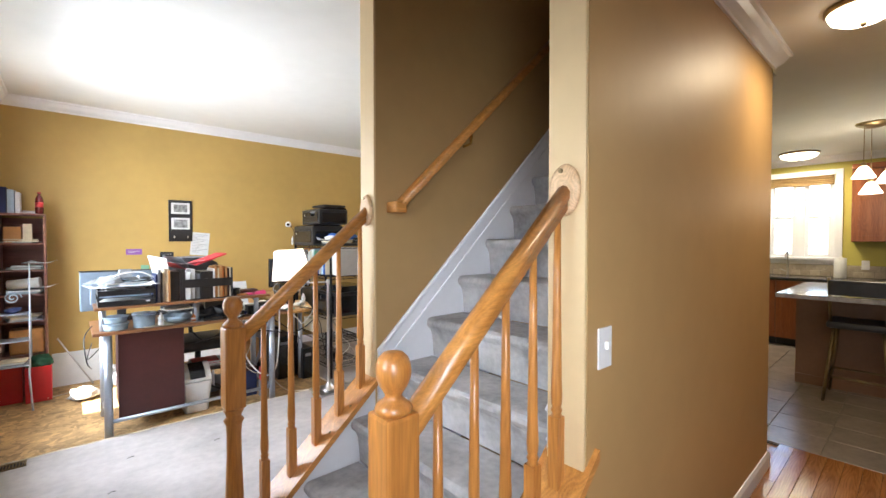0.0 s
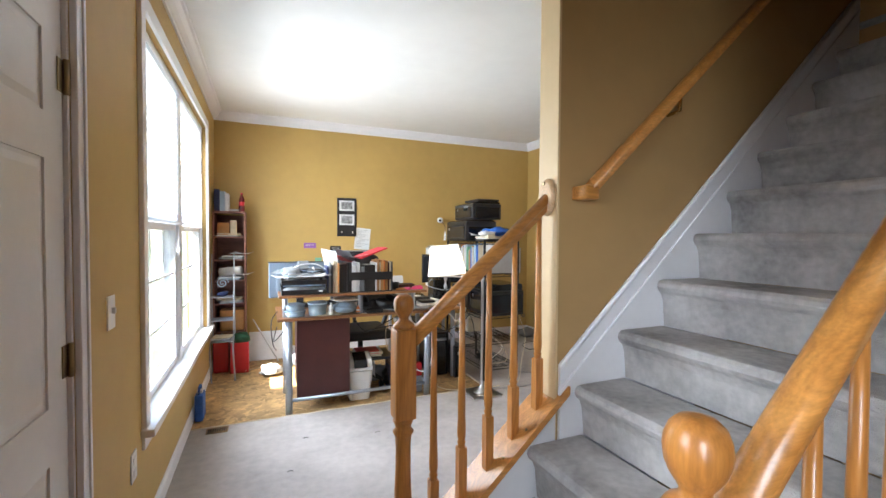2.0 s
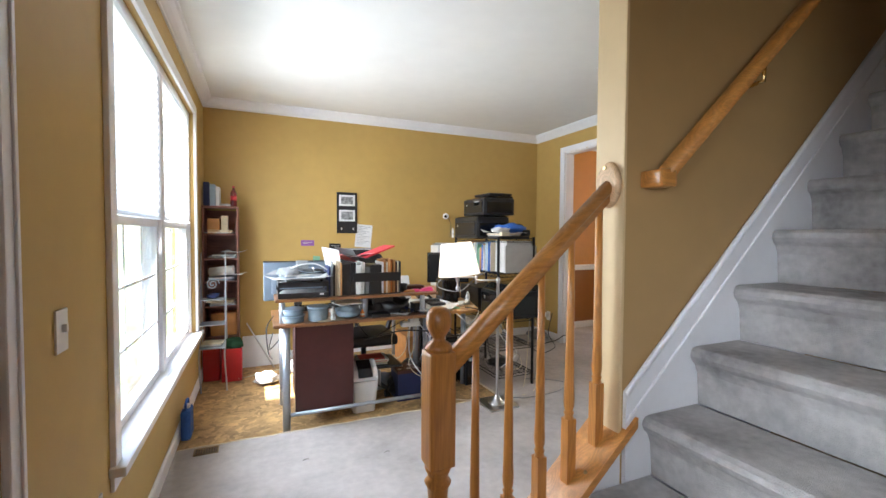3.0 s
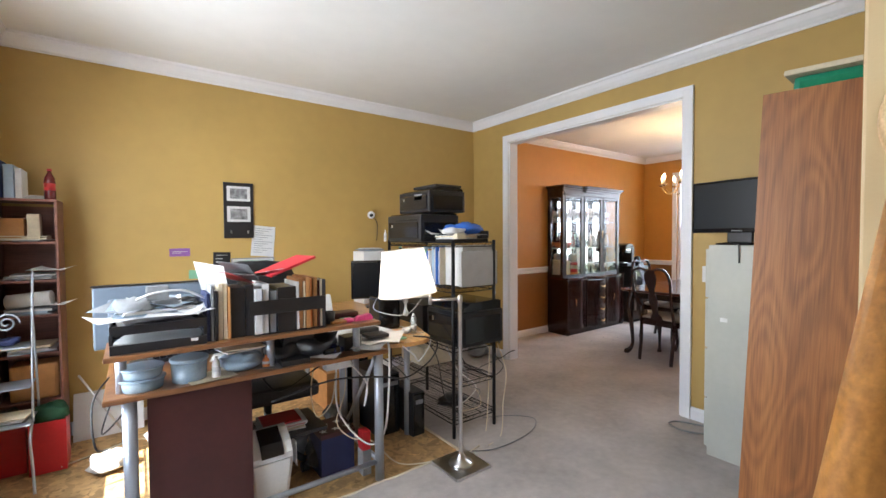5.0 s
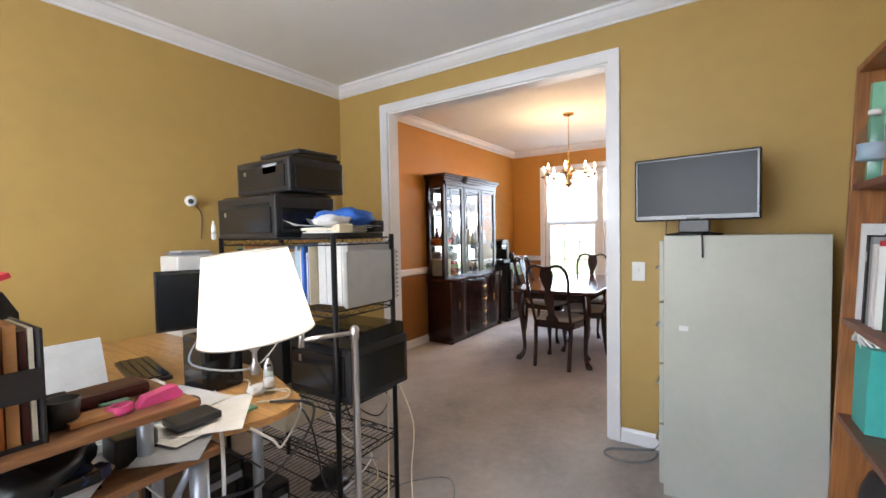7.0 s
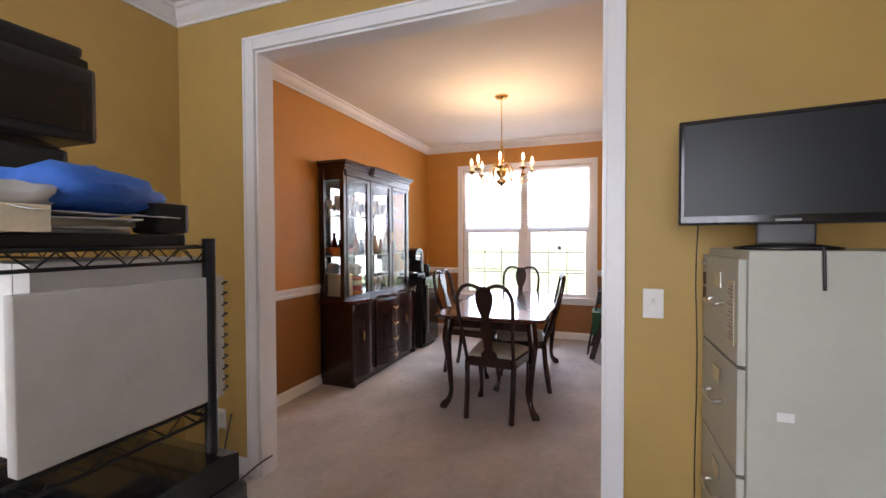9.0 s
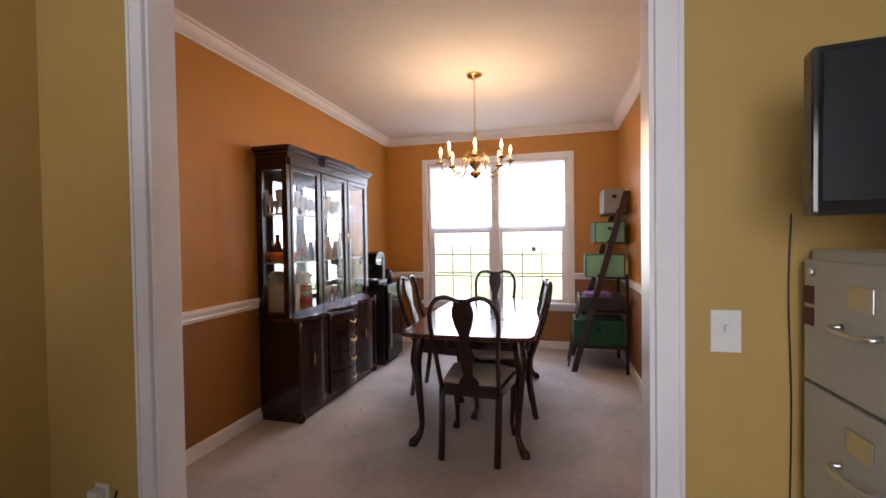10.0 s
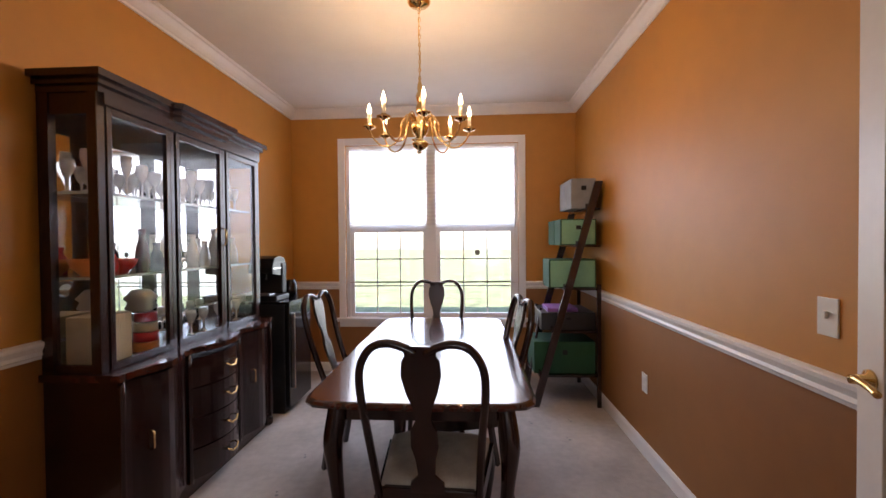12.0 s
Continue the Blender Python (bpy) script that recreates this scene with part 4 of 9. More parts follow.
def tree(x, y, h, seed):
    r = random.Random(seed)
    t = thing("tree", x, y, -0.4, "leafy garden tree on the lawn beyond the window", "tree", "garden trees")
    bm = bmesh.new()
    tube(bm, [(x, y, -0.5), (x + 0.1, y, h * 0.3), (x, y + 0.1, h * 0.6), (x + 0.1, y, h * 0.9)], [0.2, 0.15, 0.09, 0.03], 7)
    for k in range(7):
        a, z = r.uniform(0, 6.28), h * r.uniform(0.3, 0.8)
        L = h * 0.25
        tube(bm, [(x, y, z), (x + L * math.cos(a), y + L * math.sin(a), z + L * 0.7)], [0.07, 0.02], 5)
    part("trunk", bm, M["bark"], t)
    bm = bmesh.new()
    for k in range(900):
        a, u, v = r.uniform(0, 6.28), r.random() ** 0.5, r.uniform(-1, 1)
        R = h * 0.33 * math.sqrt(max(0.02, 1 - v * v)) * u * r.uniform(0.7, 1.15)
        c = Vector((x + R * math.cos(a), y + R * math.sin(a), h * 0.66 + v * h * 0.36))
        s = r.uniform(0.1, 0.22)
        e1 = Vector((r.uniform(-1, 1), r.uniform(-1, 1), r.uniform(-1, 1))).normalized() * s
        e2 = e1.orthogonal().normalized() * s * 0.7
        bm.faces.new([bm.verts.new(c + q) for q in (e1, e2, -e1, -e2)])
    part("crown", bm, M["leaf"], t)


for k, (x, y, h) in enumerate([(46, 22, 7), (52, -16, 8), (60, 30, 6.5)]):
    tree(x, y, h, k)

# ---- dining room ----
def dining_table():
    x0, x1, y0, y1, zt = 4.68, 6.42, 3.215, 4.095, 0.765
    t = thing("dining_table", (x0 + x1) / 2, (y0 + y1) / 2, 0, "polished dark cherry dining table with cut corners and cabriole legs", "dining table")
    c = 0.10
    def outline(o):
        a, b, d, e = x0 - o, x1 + o, y0 - o, y1 + o
        pts = [(a + c, d), ((a + b) / 2, d - 0.012), (b - c, d), (b - c * 0.45, d + c * 0.12), (b - c * 0.12, d + c * 0.45), (b, d + c), (b + 0.012, (d + e) / 2), (b, e - c), (b - c * 0.12, e - c * 0.45), (b - c * 0.45, e - c * 0.12), (b - c, e), ((a + b) / 2, e + 0.012), (a + c, e), (a + c * 0.45, e - c * 0.12), (a + c * 0.12, e - c * 0.45), (a, e - c), (a - 0.012, (d + e) / 2), (a, d + c), (a + c * 0.12, d + c * 0.45), (a + c * 0.45, d + c * 0.12)]
        return pts
    bm = bmesh.new()
    levels = [(-0.012, zt - 0.030), (0.0, zt - 0.024), (0.004, zt - 0.012), (-0.004, zt - 0.003), (-0.012, zt)]
    rings = [[bm.verts.new((u, v, z)) for u, v in outline(o)] for o, z in levels]
    n = len(rings[0])
    for a, b in zip(rings, rings[1:]):
        for i in range(n):
            bm.faces.new((a[i], a[(i + 1) % n], b[(i + 1) % n], b[i]))
    bm.faces.new(rings[0][::-1])
    bm.faces.new(rings[-1])
    part("tabletop", bm, M["mahox"], t)
    part("apron", bx((x0 + 0.11, y0 + 0.10, 0.655, x1 - 0.11, y0 + 0.125, 0.735), (x0 + 0.11, y1 - 0.125, 0.655, x1 - 0.11, y1 - 0.10, 0.735), (x0 + 0.11, y0 + 0.125, 0.655, x0 + 0.135, y1 - 0.125, 0.735), (x1 - 0.135, y0 + 0.125, 0.655, x1 - 0.11, y1 - 0.125, 0.735)), M["maho"], t)
    for cx, sx in ((x0 + 0.12, -1), (x1 - 0.12, 1)):
        for cy, sy in ((y0 + 0.115, -1), (y1 - 0.115, 1)):
            k = 0.6
            pts = [(cx, cy, 0.735), (cx + sx * 0.02 * k, cy + sy * 0.02 * k, 0.64), (cx + sx * 0.035 * k, cy + sy * 0.035 * k, 0.56), (cx + sx * 0.02 * k, cy + sy * 0.02 * k, 0.42), (cx, cy, 0.25), (cx - sx * 0.005, cy - sy * 0.005, 0.12), (cx + sx * 0.015, cy + sy * 0.015, 0.05), (cx + sx * 0.04, cy + sy * 0.04, 0.022), (cx + sx * 0.045, cy + sy * 0.045, 0.002)]
            rs = [0.036, 0.040, 0.038, 0.028, 0.022, 0.018, 0.024, 0.032, 0.028]
            sp = smooth_pts(pts, 3)
            rr = [rs[min(i // 3, 7)] + (rs[min(i // 3 + 1, 8)] - rs[min(i // 3, 7)]) * (i % 3) / 3 for i in range(len(sp))]
            part("leg", tb(sp, rr, 10), M["maho"], t)


dining_table()


def dining_chair():
    """Faces +x, its seat over the origin; the back at -x."""
    c = thing("dining_chair", 0, 0, 0, "dark cherry dining chair with vase-shaped splat and cream seat", "chair", "chairs round the dining table")
    W = M["maho"]
    bm = bmesh.new()
    prof = [(-0.205, -0.19), (-0.205, 0.19), (0.19, 0.235), (0.235, 0.16), (0.245, 0.0), (0.235, -0.16), (0.19, -0.235)]
    slab(bm, prof, "z", 0.395, 0.452)
    part("seat_frame", bm, W, c)
    bm = bmesh.new()
    lv = [(0.86, 0.452), (0.93, 0.462), (0.92, 0.482), (0.78, 0.496), (0.4, 0.503)]
    rings = [[bm.verts.new((u * s, v * s, z)) for u, v in prof] for s, z in lv]
    for a, b in zip(rings, rings[1:]):
        for i in range(7):
            f = bm.faces.new((a[i], a[(i + 1) % 7], b[(i + 1) % 7], b[i]))
            f.smooth = True
    bm.faces.new(rings[-1])
    bm.faces.new(rings[0][::-1])
    part("seat", bm, M["seat"], c, "cream striped cloth seat")
    for s in (-1, 1):
        pts = smooth_pts([(-0.25, 0.175 * s, 0.0), (-0.215, 0.178 * s, 0.22), (-0.198, 0.182 * s, 0.43)], 3)
        part("rear_leg", tb(pts, 0.021, 4), W, c)
        pts = smooth_pts([(0.20, 0.20 * s, 0.42), (0.215, 0.212 * s, 0.34), (0.205, 0.203 * s, 0.2), (0.195, 0.196 * s, 0.09), (0.215, 0.21 * s, 0.025), (0.222, 0.216 * s, 0.0)], 3)
        rr = [0.030, 0.031, 0.031, 0.030, 0.027, 0.023, 0.019, 0.017, 0.016, 0.015, 0.016, 0.019, 0.023, 0.026, 0.026, 0.024]
        part("front_leg", tb(pts, rr[:len(pts)], 8), W, c)
    # the back: two looped uprights meeting the crest, and the splat
    def lean(z):
        return -0.198 - 0.175 * max(0, (z - 0.43)) / 0.62 - 0.02 * math.sin(max(0, (z - 0.43)) / 0.62 * math.pi)
    for s in (-1, 1):
        yz = [(0.182, 0.43), (0.186, 0.56), (0.196, 0.72), (0.207, 0.86), (0.200, 0.95), (0.160, 1.013), (0.105, 1.030), (0.055, 1.018), (0.015, 0.998)]
        pts = smooth_pts([(lean(z), y * s, z) for y, z in yz], 4)
        part("back_upright", tb(pts, 0.0185, 8, 0.75), W, c)
    half = [(0.062, 0.455), (0.060, 0.50), (0.030, 0.535), (0.034, 0.60), (0.047, 0.66), (0.044, 0.72), (0.026, 0.76), (0.030, 0.80), (0.052, 0.86), (0.066, 0.92), (0.062, 0.97), (0.05, 0.99), (0.06, 1.022)]
    bm = bmesh.new()
    fr = [[bm.verts.new((lean(z) + d, y * s, z)) for y, z in half] for d in (-0.008, 0.008) for s in (-1, 1)]
    bl, br, fl, f_r = fr
    for i in range(len(half) - 1):
        bm.faces.new((bl[i], bl[i + 1], br[i + 1], br[i]))
        bm.faces.new((fl[i], f_r[i], f_r[i + 1], fl[i + 1]))
        bm.faces.new((bl[i], fl[i], fl[i + 1], bl[i + 1]))
        bm.faces.new((br[i], br[i + 1], f_r[i + 1], f_r[i]))
    bm.faces.new((bl[-1], fl[-1], f_r[-1], br[-1]))
    bm.faces.new((bl[0], br[0], f_r[0], fl[0]))
    part("splat", bm, W, c)
    part("back_rail", bx((-0.212, -0.165, 0.43, -0.188, 0.165, 0.468, 0.004)), W, c)
    return c


ch = dining_chair()
copy_thing(ch, pose(6.26, 3.72, 0, 0, 0, 180))["label"] = "dark cherry dining chair at the table end by the window"
c3 = copy_thing(ch, pose(5.78, 4.07, 0, 0, 0, -94))
c3["label"] = "dark cherry dining chair turned slightly out beside the china cabinet"
c4 = copy_thing(ch, pose(5.50, 3.52, 0, 0, 0, 98))
c4["label"] = "dark cherry dining chair on the bare wall side of the table"
ch.location = (4.86, 3.603, 0)
ch.rotation_euler = (0, 0, radians(-3))


def china_cabinet():
    x0, x1, yb = 4.86, 6.24, YD - 0.016
    yf, yu = 4.94, 5.02
    t = thing("china_cabinet", (x0 + x1) / 2, 5.14, 0, "dark cherry china cabinet, glass doors, bow-fronted base, full of glassware", "china cabinet")
    W = M["maho"]
    zc = 0.80
    part("carcase_base", bx((x0 + 0.005, yf + 0.012, 0.07, x1 - 0.005, yb, zc - 0.03)), W, t)
    part("plinth", bx((x0 + 0.02, yf + 0.02, 0.0, x1 - 0.02, yb, 0.072)), W, t)
    for cx in (x0 + 0.03, x1 - 0.03):
        bm = bmesh.new()
        turned(bm, cx, yf + 0.02, [(0.02, 0.0), (0.034, 0.015), (0.036, 0.05), (0.028, 0.07)], 12)
        part("foot", bm, W, t)
    bays = [(x0 + 0.02, x0 + 0.44), (x0 + 0.46, x1 - 0.46), (x1 - 0.44, x1 - 0.02)]
    for k, (a, b) in enumerate(bays):
        # each bay bows forward
        rows = [(0.085, zc - 0.045)] if k != 1 else [(0.085 + 0.165 * i, 0.085 + 0.165 * i + 0.158) for i in range(4)]
        for z0, z1 in rows:
            splits = [(a, b)] if k != 1 else [(a, b)]
            for u0, u1 in splits:
                bm = bmesh.new()
                n = 10
                pts = []
                for i in range(n + 1):
                    s = i / n
                    bow = 0.055 if k != 1 else 0.085
                    if k == 1:
                        d = bow * (math.sin(math.pi * s) ** 0.8)
                    else:
                        d = bow * (0.5 - 0.5 * math.cos(2 * math.pi * s))
                    pts.append((u0 + (u1 - u0) * s, yf + 0.012 - d))
                slab(bm, [(u0, yf + 0.02)] + pts + [(u1, yf + 0.02)], "z", z0, z1)
                for f in bm.faces:
                    f.smooth = False
                d0 = part("door" if k != 1 else "drawer", bm, W, t)
                xm = (u0 + u1) / 2
                ym = yf + 0.012 - (0.055 if k != 1 else 0.085) - 0.004
                if k == 1:
                    zz = (z0 + z1) / 2
                    for xx in (xm,):
                        bail = [(xx - 0.045, ym + 0.004, zz + 0.01), (xx - 0.045, ym - 0.016, zz + 0.004), (xx - 0.02, ym - 0.022, zz - 0.014), (xx + 0.02, ym - 0.022, zz - 0.014), (xx + 0.045, ym - 0.016, zz + 0.004), (xx + 0.045, ym + 0.004, zz + 0.01)]
                        part("handle", tb(bail, 0.005, 6), M["brass"], d0, "small brass drawer pull")
                else:
                    part("handle", tb([(xm - 0.1, ym + 0.022, 0.42), (xm - 0.1, ym + 0.002, 0.43), (xm - 0.1, ym + 0.002, 0.50), (xm - 0.1, ym + 0.022, 0.51)], 0.005, 6), M["brass"], d0, "small brass door pull")
    for xx in (x0 + 0.012, x0 + 0.45, x1 - 0.45, x1 - 0.012):
        bm = bmesh.new()
        turned(bm, xx, yf + 0.006, [(0.013, 0.075), (0.015, 0.1), (0.012, 0.4), (0.015, 0.7), (0.013, zc - 0.035)], 10)
        part("fluted_post", bm, W, t)
    # counter with the same bows
    bm = bmesh.new()
    pts = []
    for k, (a, b) in enumerate(bays):
        for i in range(9):
            s = i / 8
            bow = 0.055 if k != 1 else 0.085
            d = bow * (math.sin(math.pi * s) ** 0.8 if k == 1 else 0.5 - 0.5 * math.cos(2 * math.pi * s))
            pts.append((a + (b - a) * s, yf - 0.008 - d))
    slab(bm, [(x0 - 0.015, yb)] + [(x0 - 0.015, yf - 0.01)] + pts + [(x1 + 0.015, yf - 0.01), (x1 + 0.015, yb)], "z", zc - 0.03, zc)
    part("counter_edge", bm, M["mahox"], t)
    # upper case
    zt = 2.0
    posts = [x0 + 0.02, x0 + 0.455, x1 - 0.455, x1 - 0.02]
    for i, xx in enumerate(posts):
        w = 0.022 if i in (0, 3) else 0.016
        part("post", bx((xx - w, yu, zc, xx + w, yu + 0.045, zt, 0.004)), W, t)
    for xx in (x0 + 0.02, x1 - 0.02):
        part("rear_post", bx((xx - 0.018, yb - 0.05, zc, xx + 0.018, yb - 0.012, zt)), W, t)
    for a, b in zip(posts, posts[1:]):
        f = bmesh.new()
        a2, b2 = a + 0.023, b - 0.023
        box(f, a2, yu - 0.006, zc + 0.004, a2 + 0.028, yu + 0.018, zt - 0.05, 0.003)
        box(f, b2 - 0.028, yu - 0.006, zc + 0.004, b2, yu + 0.018, zt - 0.05, 0.003)
        box(f, a2 + 0.028, yu - 0.006, zc + 0.004, b2 - 0.028, yu + 0.018, zc + 0.035, 0.003)
        box(f, a2 + 0.028, yu - 0.006, zt - 0.085, b2 - 0.028, yu + 0.018, zt - 0.05, 0.003)
        dr = part("glass_door", f, W, t)
        part("pane", bx((a2 + 0.026, yu + 0.004, zc + 0.033, b2 - 0.026, yu + 0.008, zt - 0.083)), M["cabglass"], dr)
    kn = part("door_pull", tb([(x1 - 0.49, yu - 0.006, 1.34), (x1 - 0.49, yu - 0.028, 1.35), (x1 - 0.49, yu - 0.03, 1.44), (x1 - 0.49, yu - 0.006, 1.45)], 0.006, 6), M["brass"], t, "brass door pull")
    for xx, s in ((x0 + 0.02, 1), (x1 - 0.02, -1)):
        part("side_rail", bx((xx - 0.012, yu + 0.046, zc, xx + 0.012, yb - 0.051, zc + 0.035)), W, t)
        part("side_rail", bx((xx - 0.012, yu + 0.046, zt - 0.09, xx + 0.012, yb - 0.051, zt)), W, t)
        part("side_pane", bx((xx - 0.002, yu + 0.044, zc + 0.034, xx + 0.002, yb - 0.05, zt - 0.089)), M["cabglass"], t)
    part("back_mirror", bx((x0 + 0.04, yb - 0.014, zc + 0.002, x1 - 0.04, yb - 0.010, zt)), M["mirror"], t, "mirrored back")
    part("back_panel", bx((x0 + 0.002, yb - 0.010, zc, x1 - 0.002, yb, zt)), W, t)
    part("base_shelf", bx((x0 + 0.004, yu + 0.002, zc + 0.0005, x1 - 0.004, yb - 0.015, zc + 0.004)), W, t)
    for z in (1.20, 1.575):
        part("shelf", bx((x0 + 0.045, yu + 0.05, z, x1 - 0.045, yb - 0.018, z + 0.012)), M["shelfglass"], t)
    # cornice, the middle bay standing forward
    bm = bmesh.new()
    for o, za, zb in ((0.0, zt, zt + 0.03), (0.018, zt + 0.03, zt + 0.055), (0.04, zt + 0.055, zt + 0.085)):
        c0, c1 = x0 + 0.45 - o, x1 - 0.45 + o
        slab(bm, [(x0 - o, yb), (x0 - o, yu - 0.01 - o), (c0, yu - 0.01 - o), (c0 + 0.02, yu - 0.045 - o), (c1 - 0.02, yu - 0.045 - o), (c1, yu - 0.01 - o), (x1 + o, yu - 0.01 - o), (x1 + o, yb)], "z", za, zb)
    part("cornice", bm, W, t)
    part("frieze", bx((x0 + 0.02, yu - 0.02, zt - 0.049, x1 - 0.02, yu + 0.05, zt)), W, t)


china_cabinet()


def stemware(x, y, z, h, r):
    def b(bm):
        turned(bm, x, y, [(r * 0.8, z), (r * 0.75, z + 0.004), (0.005, z + 0.01), (0.005, z + h * 0.45), (r * 0.7, z + h * 0.6), (r, z + h * 0.8), (r * 0.9, z + h)], 10)
    return b


rg = random.Random(5)
for k in range(26):
    x = 4.93 + 1.22 * (k % 13) / 12.5 + rg.uniform(-0.01, 0.01)
    y = 5.12 + 0.11 * (k // 13) + rg.uniform(-0.01, 0.01)
    solid("stemmed_glass", stemware(x, y, 1.5875, rg.uniform(0.12, 0.2), rg.uniform(0.024, 0.034)), M["crystal"], "clear stemmed glass on the top cabinet shelf", "glass", "glassware in the china cabinet")


def bowl(x, y, z, r, h, m, label, cat="bowl"):
    return solid("bowl", lambda bm: turned(bm, x, y, [(r * 0.45, z), (r * 0.5, z + 0.008), (r * 0.85, z + h * 0.5), (r, z + h), (r * 0.93, z + h), (r * 0.75, z + h * 0.5), (r * 0.3, z + 0.014)], 16), m, label, cat)


bowl(4.99, 5.18, 1.2125, 0.085, 0.075, M["orange"], "orange glass bowl on the cabinet shelf")
bowl(5.17, 5.2, 1.2125, 0.08, 0.07, M["redpl"], "red glass bowl on the cabinet shelf")
bowl(5.50, 5.2, 1.2125, 0.10, 0.06, M["crystal"], "clear cut-glass bowl on the cabinet shelf")
bowl(5.98, 5.2, 1.2125, 0.09, 0.09, M["white"], "white bowl on the cabinet shelf")
for k, (x, h, m) in enumerate([(5.06, 0.13, "redpl"), (5.26, 0.22, "cola"), (5.36, 0.15, "navy"), (5.66, 0.2, "crystal"), (5.78, 0.16, "crystal"), (5.88, 0.24, "crystal"), (6.1, 0.18, "crystal")]):
    solid("vase", (lambda x, h: lambda bm: turned(bm, x, 5.15, [(0.03, 1.2125), (0.036, 1.2125 + h * 0.3), (0.028, 1.2125 + h * 0.6), (0.014, 1.2125 + h * 0.8), (0.02, 1.2125 + h)], 12))(x, h), M[m], "small vase on the middle cabinet shelf", "vase", "vases in the china cabinet")
solid("white_box", lambda bm: box(bm, 4.93, 5.1, 0.805, 5.12, 5.25, 1.03, 0.003), M["cream"], "cream card box on the cabinet floor", "box")
for k, m in enumerate(["orange", "redpl", "cream", "redpl"]):
    solid("tin", (lambda k: lambda bm: turned(bm, 5.26, 5.14, [(0.058 - k * 0.003, 0.805 + k * 0.05), (0.06 - k * 0.003, 0.81 + k * 0.05), (0.058 - k * 0.003, 0.852 + k * 0.05)], 16))(k), M[m], "round coloured tin in a stack in the cabinet", "tin", "stacked tins")
solid("crumpled_tissue", lambda bm: turned(bm, 5.24, 5.15, [(0.04, 1.007), (0.075, 1.03), (0.06, 1.06), (0.08, 1.08), (0.04, 1.12)], 7), M["paper"], "crumpled white tissue on the stacked tins", "tissue paper")
for x in (5.5, 5.62, 5.74, 5.9, 6.02, 6.12):
    solid("goblet", stemware(x, 5.14, 0.805, 0.15, 0.03), M["crystal"], "clear goblet on the cabinet floor", "glass", "glassware in the china cabinet")


def chandelier():
    cx, cy = 5.61, 3.735
    t = thing("chandelier", cx, cy, 1.87, "lit brass chandelier with eight curved arms on a chain", "chandelier")
    B = M["brass"]
    bm = bmesh.new()
    turned(bm, cx, cy, [(0.014, ZC - 0.04), (0.02, ZC - 0.034), (0.05, ZC - 0.026), (0.065, ZC - 0.012), (0.068, ZC)], 20)
    part("canopy", bm, B, t)
    bm = bmesh.new()
    z = ZC - 0.045
    k = 0
    while z > 2.31:
        a = 0 if k % 2 else math.pi / 2
        ring = [(cx + 0.007 * math.cos(s) * math.cos(a), cy + 0.007 * math.cos(s) * math.sin(a), z - 0.011 + 0.015 * math.sin(s)) for s in np.linspace(0, 2 * math.pi, 9)]
        tube(bm, ring, 0.0018, 4, cap=False)
        z -= 0.024
        k += 1
    tube(bm, [(cx + 0.003, cy, ZC - 0.04), (cx - 0.006, cy + 0.004, 2.55), (cx + 0.006, cy - 0.003, 2.42), (cx, cy, 2.3)], 0.003, 5)
    part("chain", bm, B, t)
    bm = bmesh.new()
    turned(bm, cx, cy, [(0.004, 1.865), (0.010, 1.872), (0.006, 1.880), (0.022, 1.888), (0.044, 1.905), (0.048, 1.925), (0.036, 1.938), (0.016, 1.945), (0.022, 1.96), (0.042, 1.985), (0.052, 2.015), (0.046, 2.045), (0.022, 2.07), (0.014, 2.085), (0.022, 2.10), (0.024, 2.13), (0.014, 2.16), (0.020, 2.175), (0.024, 2.20), (0.012, 2.225), (0.016, 2.245), (0.012, 2.27), (0.005, 2.29), (0.008, 2.31)], 16)
    part("column", bm, B, t)
    for k in range(8):
        a = radians(45 * k + 10)
        u = Vector((math.cos(a), math.sin(a), 0))
        c0 = Vector((cx, cy, 0))
        def at(r, z):
            return c0 + u * r + Vector((0, 0, z))
        pts = smooth_pts([at(0.03, 2.03), at(0.07, 2.075), at(0.105, 2.045), at(0.115, 1.97), at(0.155, 1.915), at(0.215, 1.905), at(0.265, 1.945), at(0.29, 2.0)], 4)
        arm = part("arm", tb(pts, 0.0055, 6), B, t)
        p = at(0.29, 0)
        bm = bmesh.new()
        turned(bm, p.x, p.y, [(0.006, 1.995), (0.012, 2.0), (0.036, 2.010), (0.040, 2.016), (0.014, 2.014), (0.014, 2.03)], 12)
        part("drip_pan", bm, B, arm)
        bm = bmesh.new()
        turned(bm, p.x, p.y, [(0.0105, 2.015), (0.0105, 2.085)], 10)
        part("candle_sleeve", bm, M["candle"], arm, "ivory candle sleeve")
        bm = bmesh.new()
        turned(bm, p.x, p.y, [(0.006, 2.085), (0.011, 2.095), (0.0125, 2.106), (0.009, 2.124), (0.0035, 2.142), (0.001, 2.15)], 10)
        bb = part("bulb", bm, M["bulb"], arm, "lit flame-shaped bulb")
        bb.visible_shadow = False
        h = smooth_pts([at(0.035, 2.05), at(0.06, 2.09), at(0.085, 2.08), at(0.095, 2.05)], 3)
        part("scroll", tb(h, 0.004, 5), B, t)


chandelier()


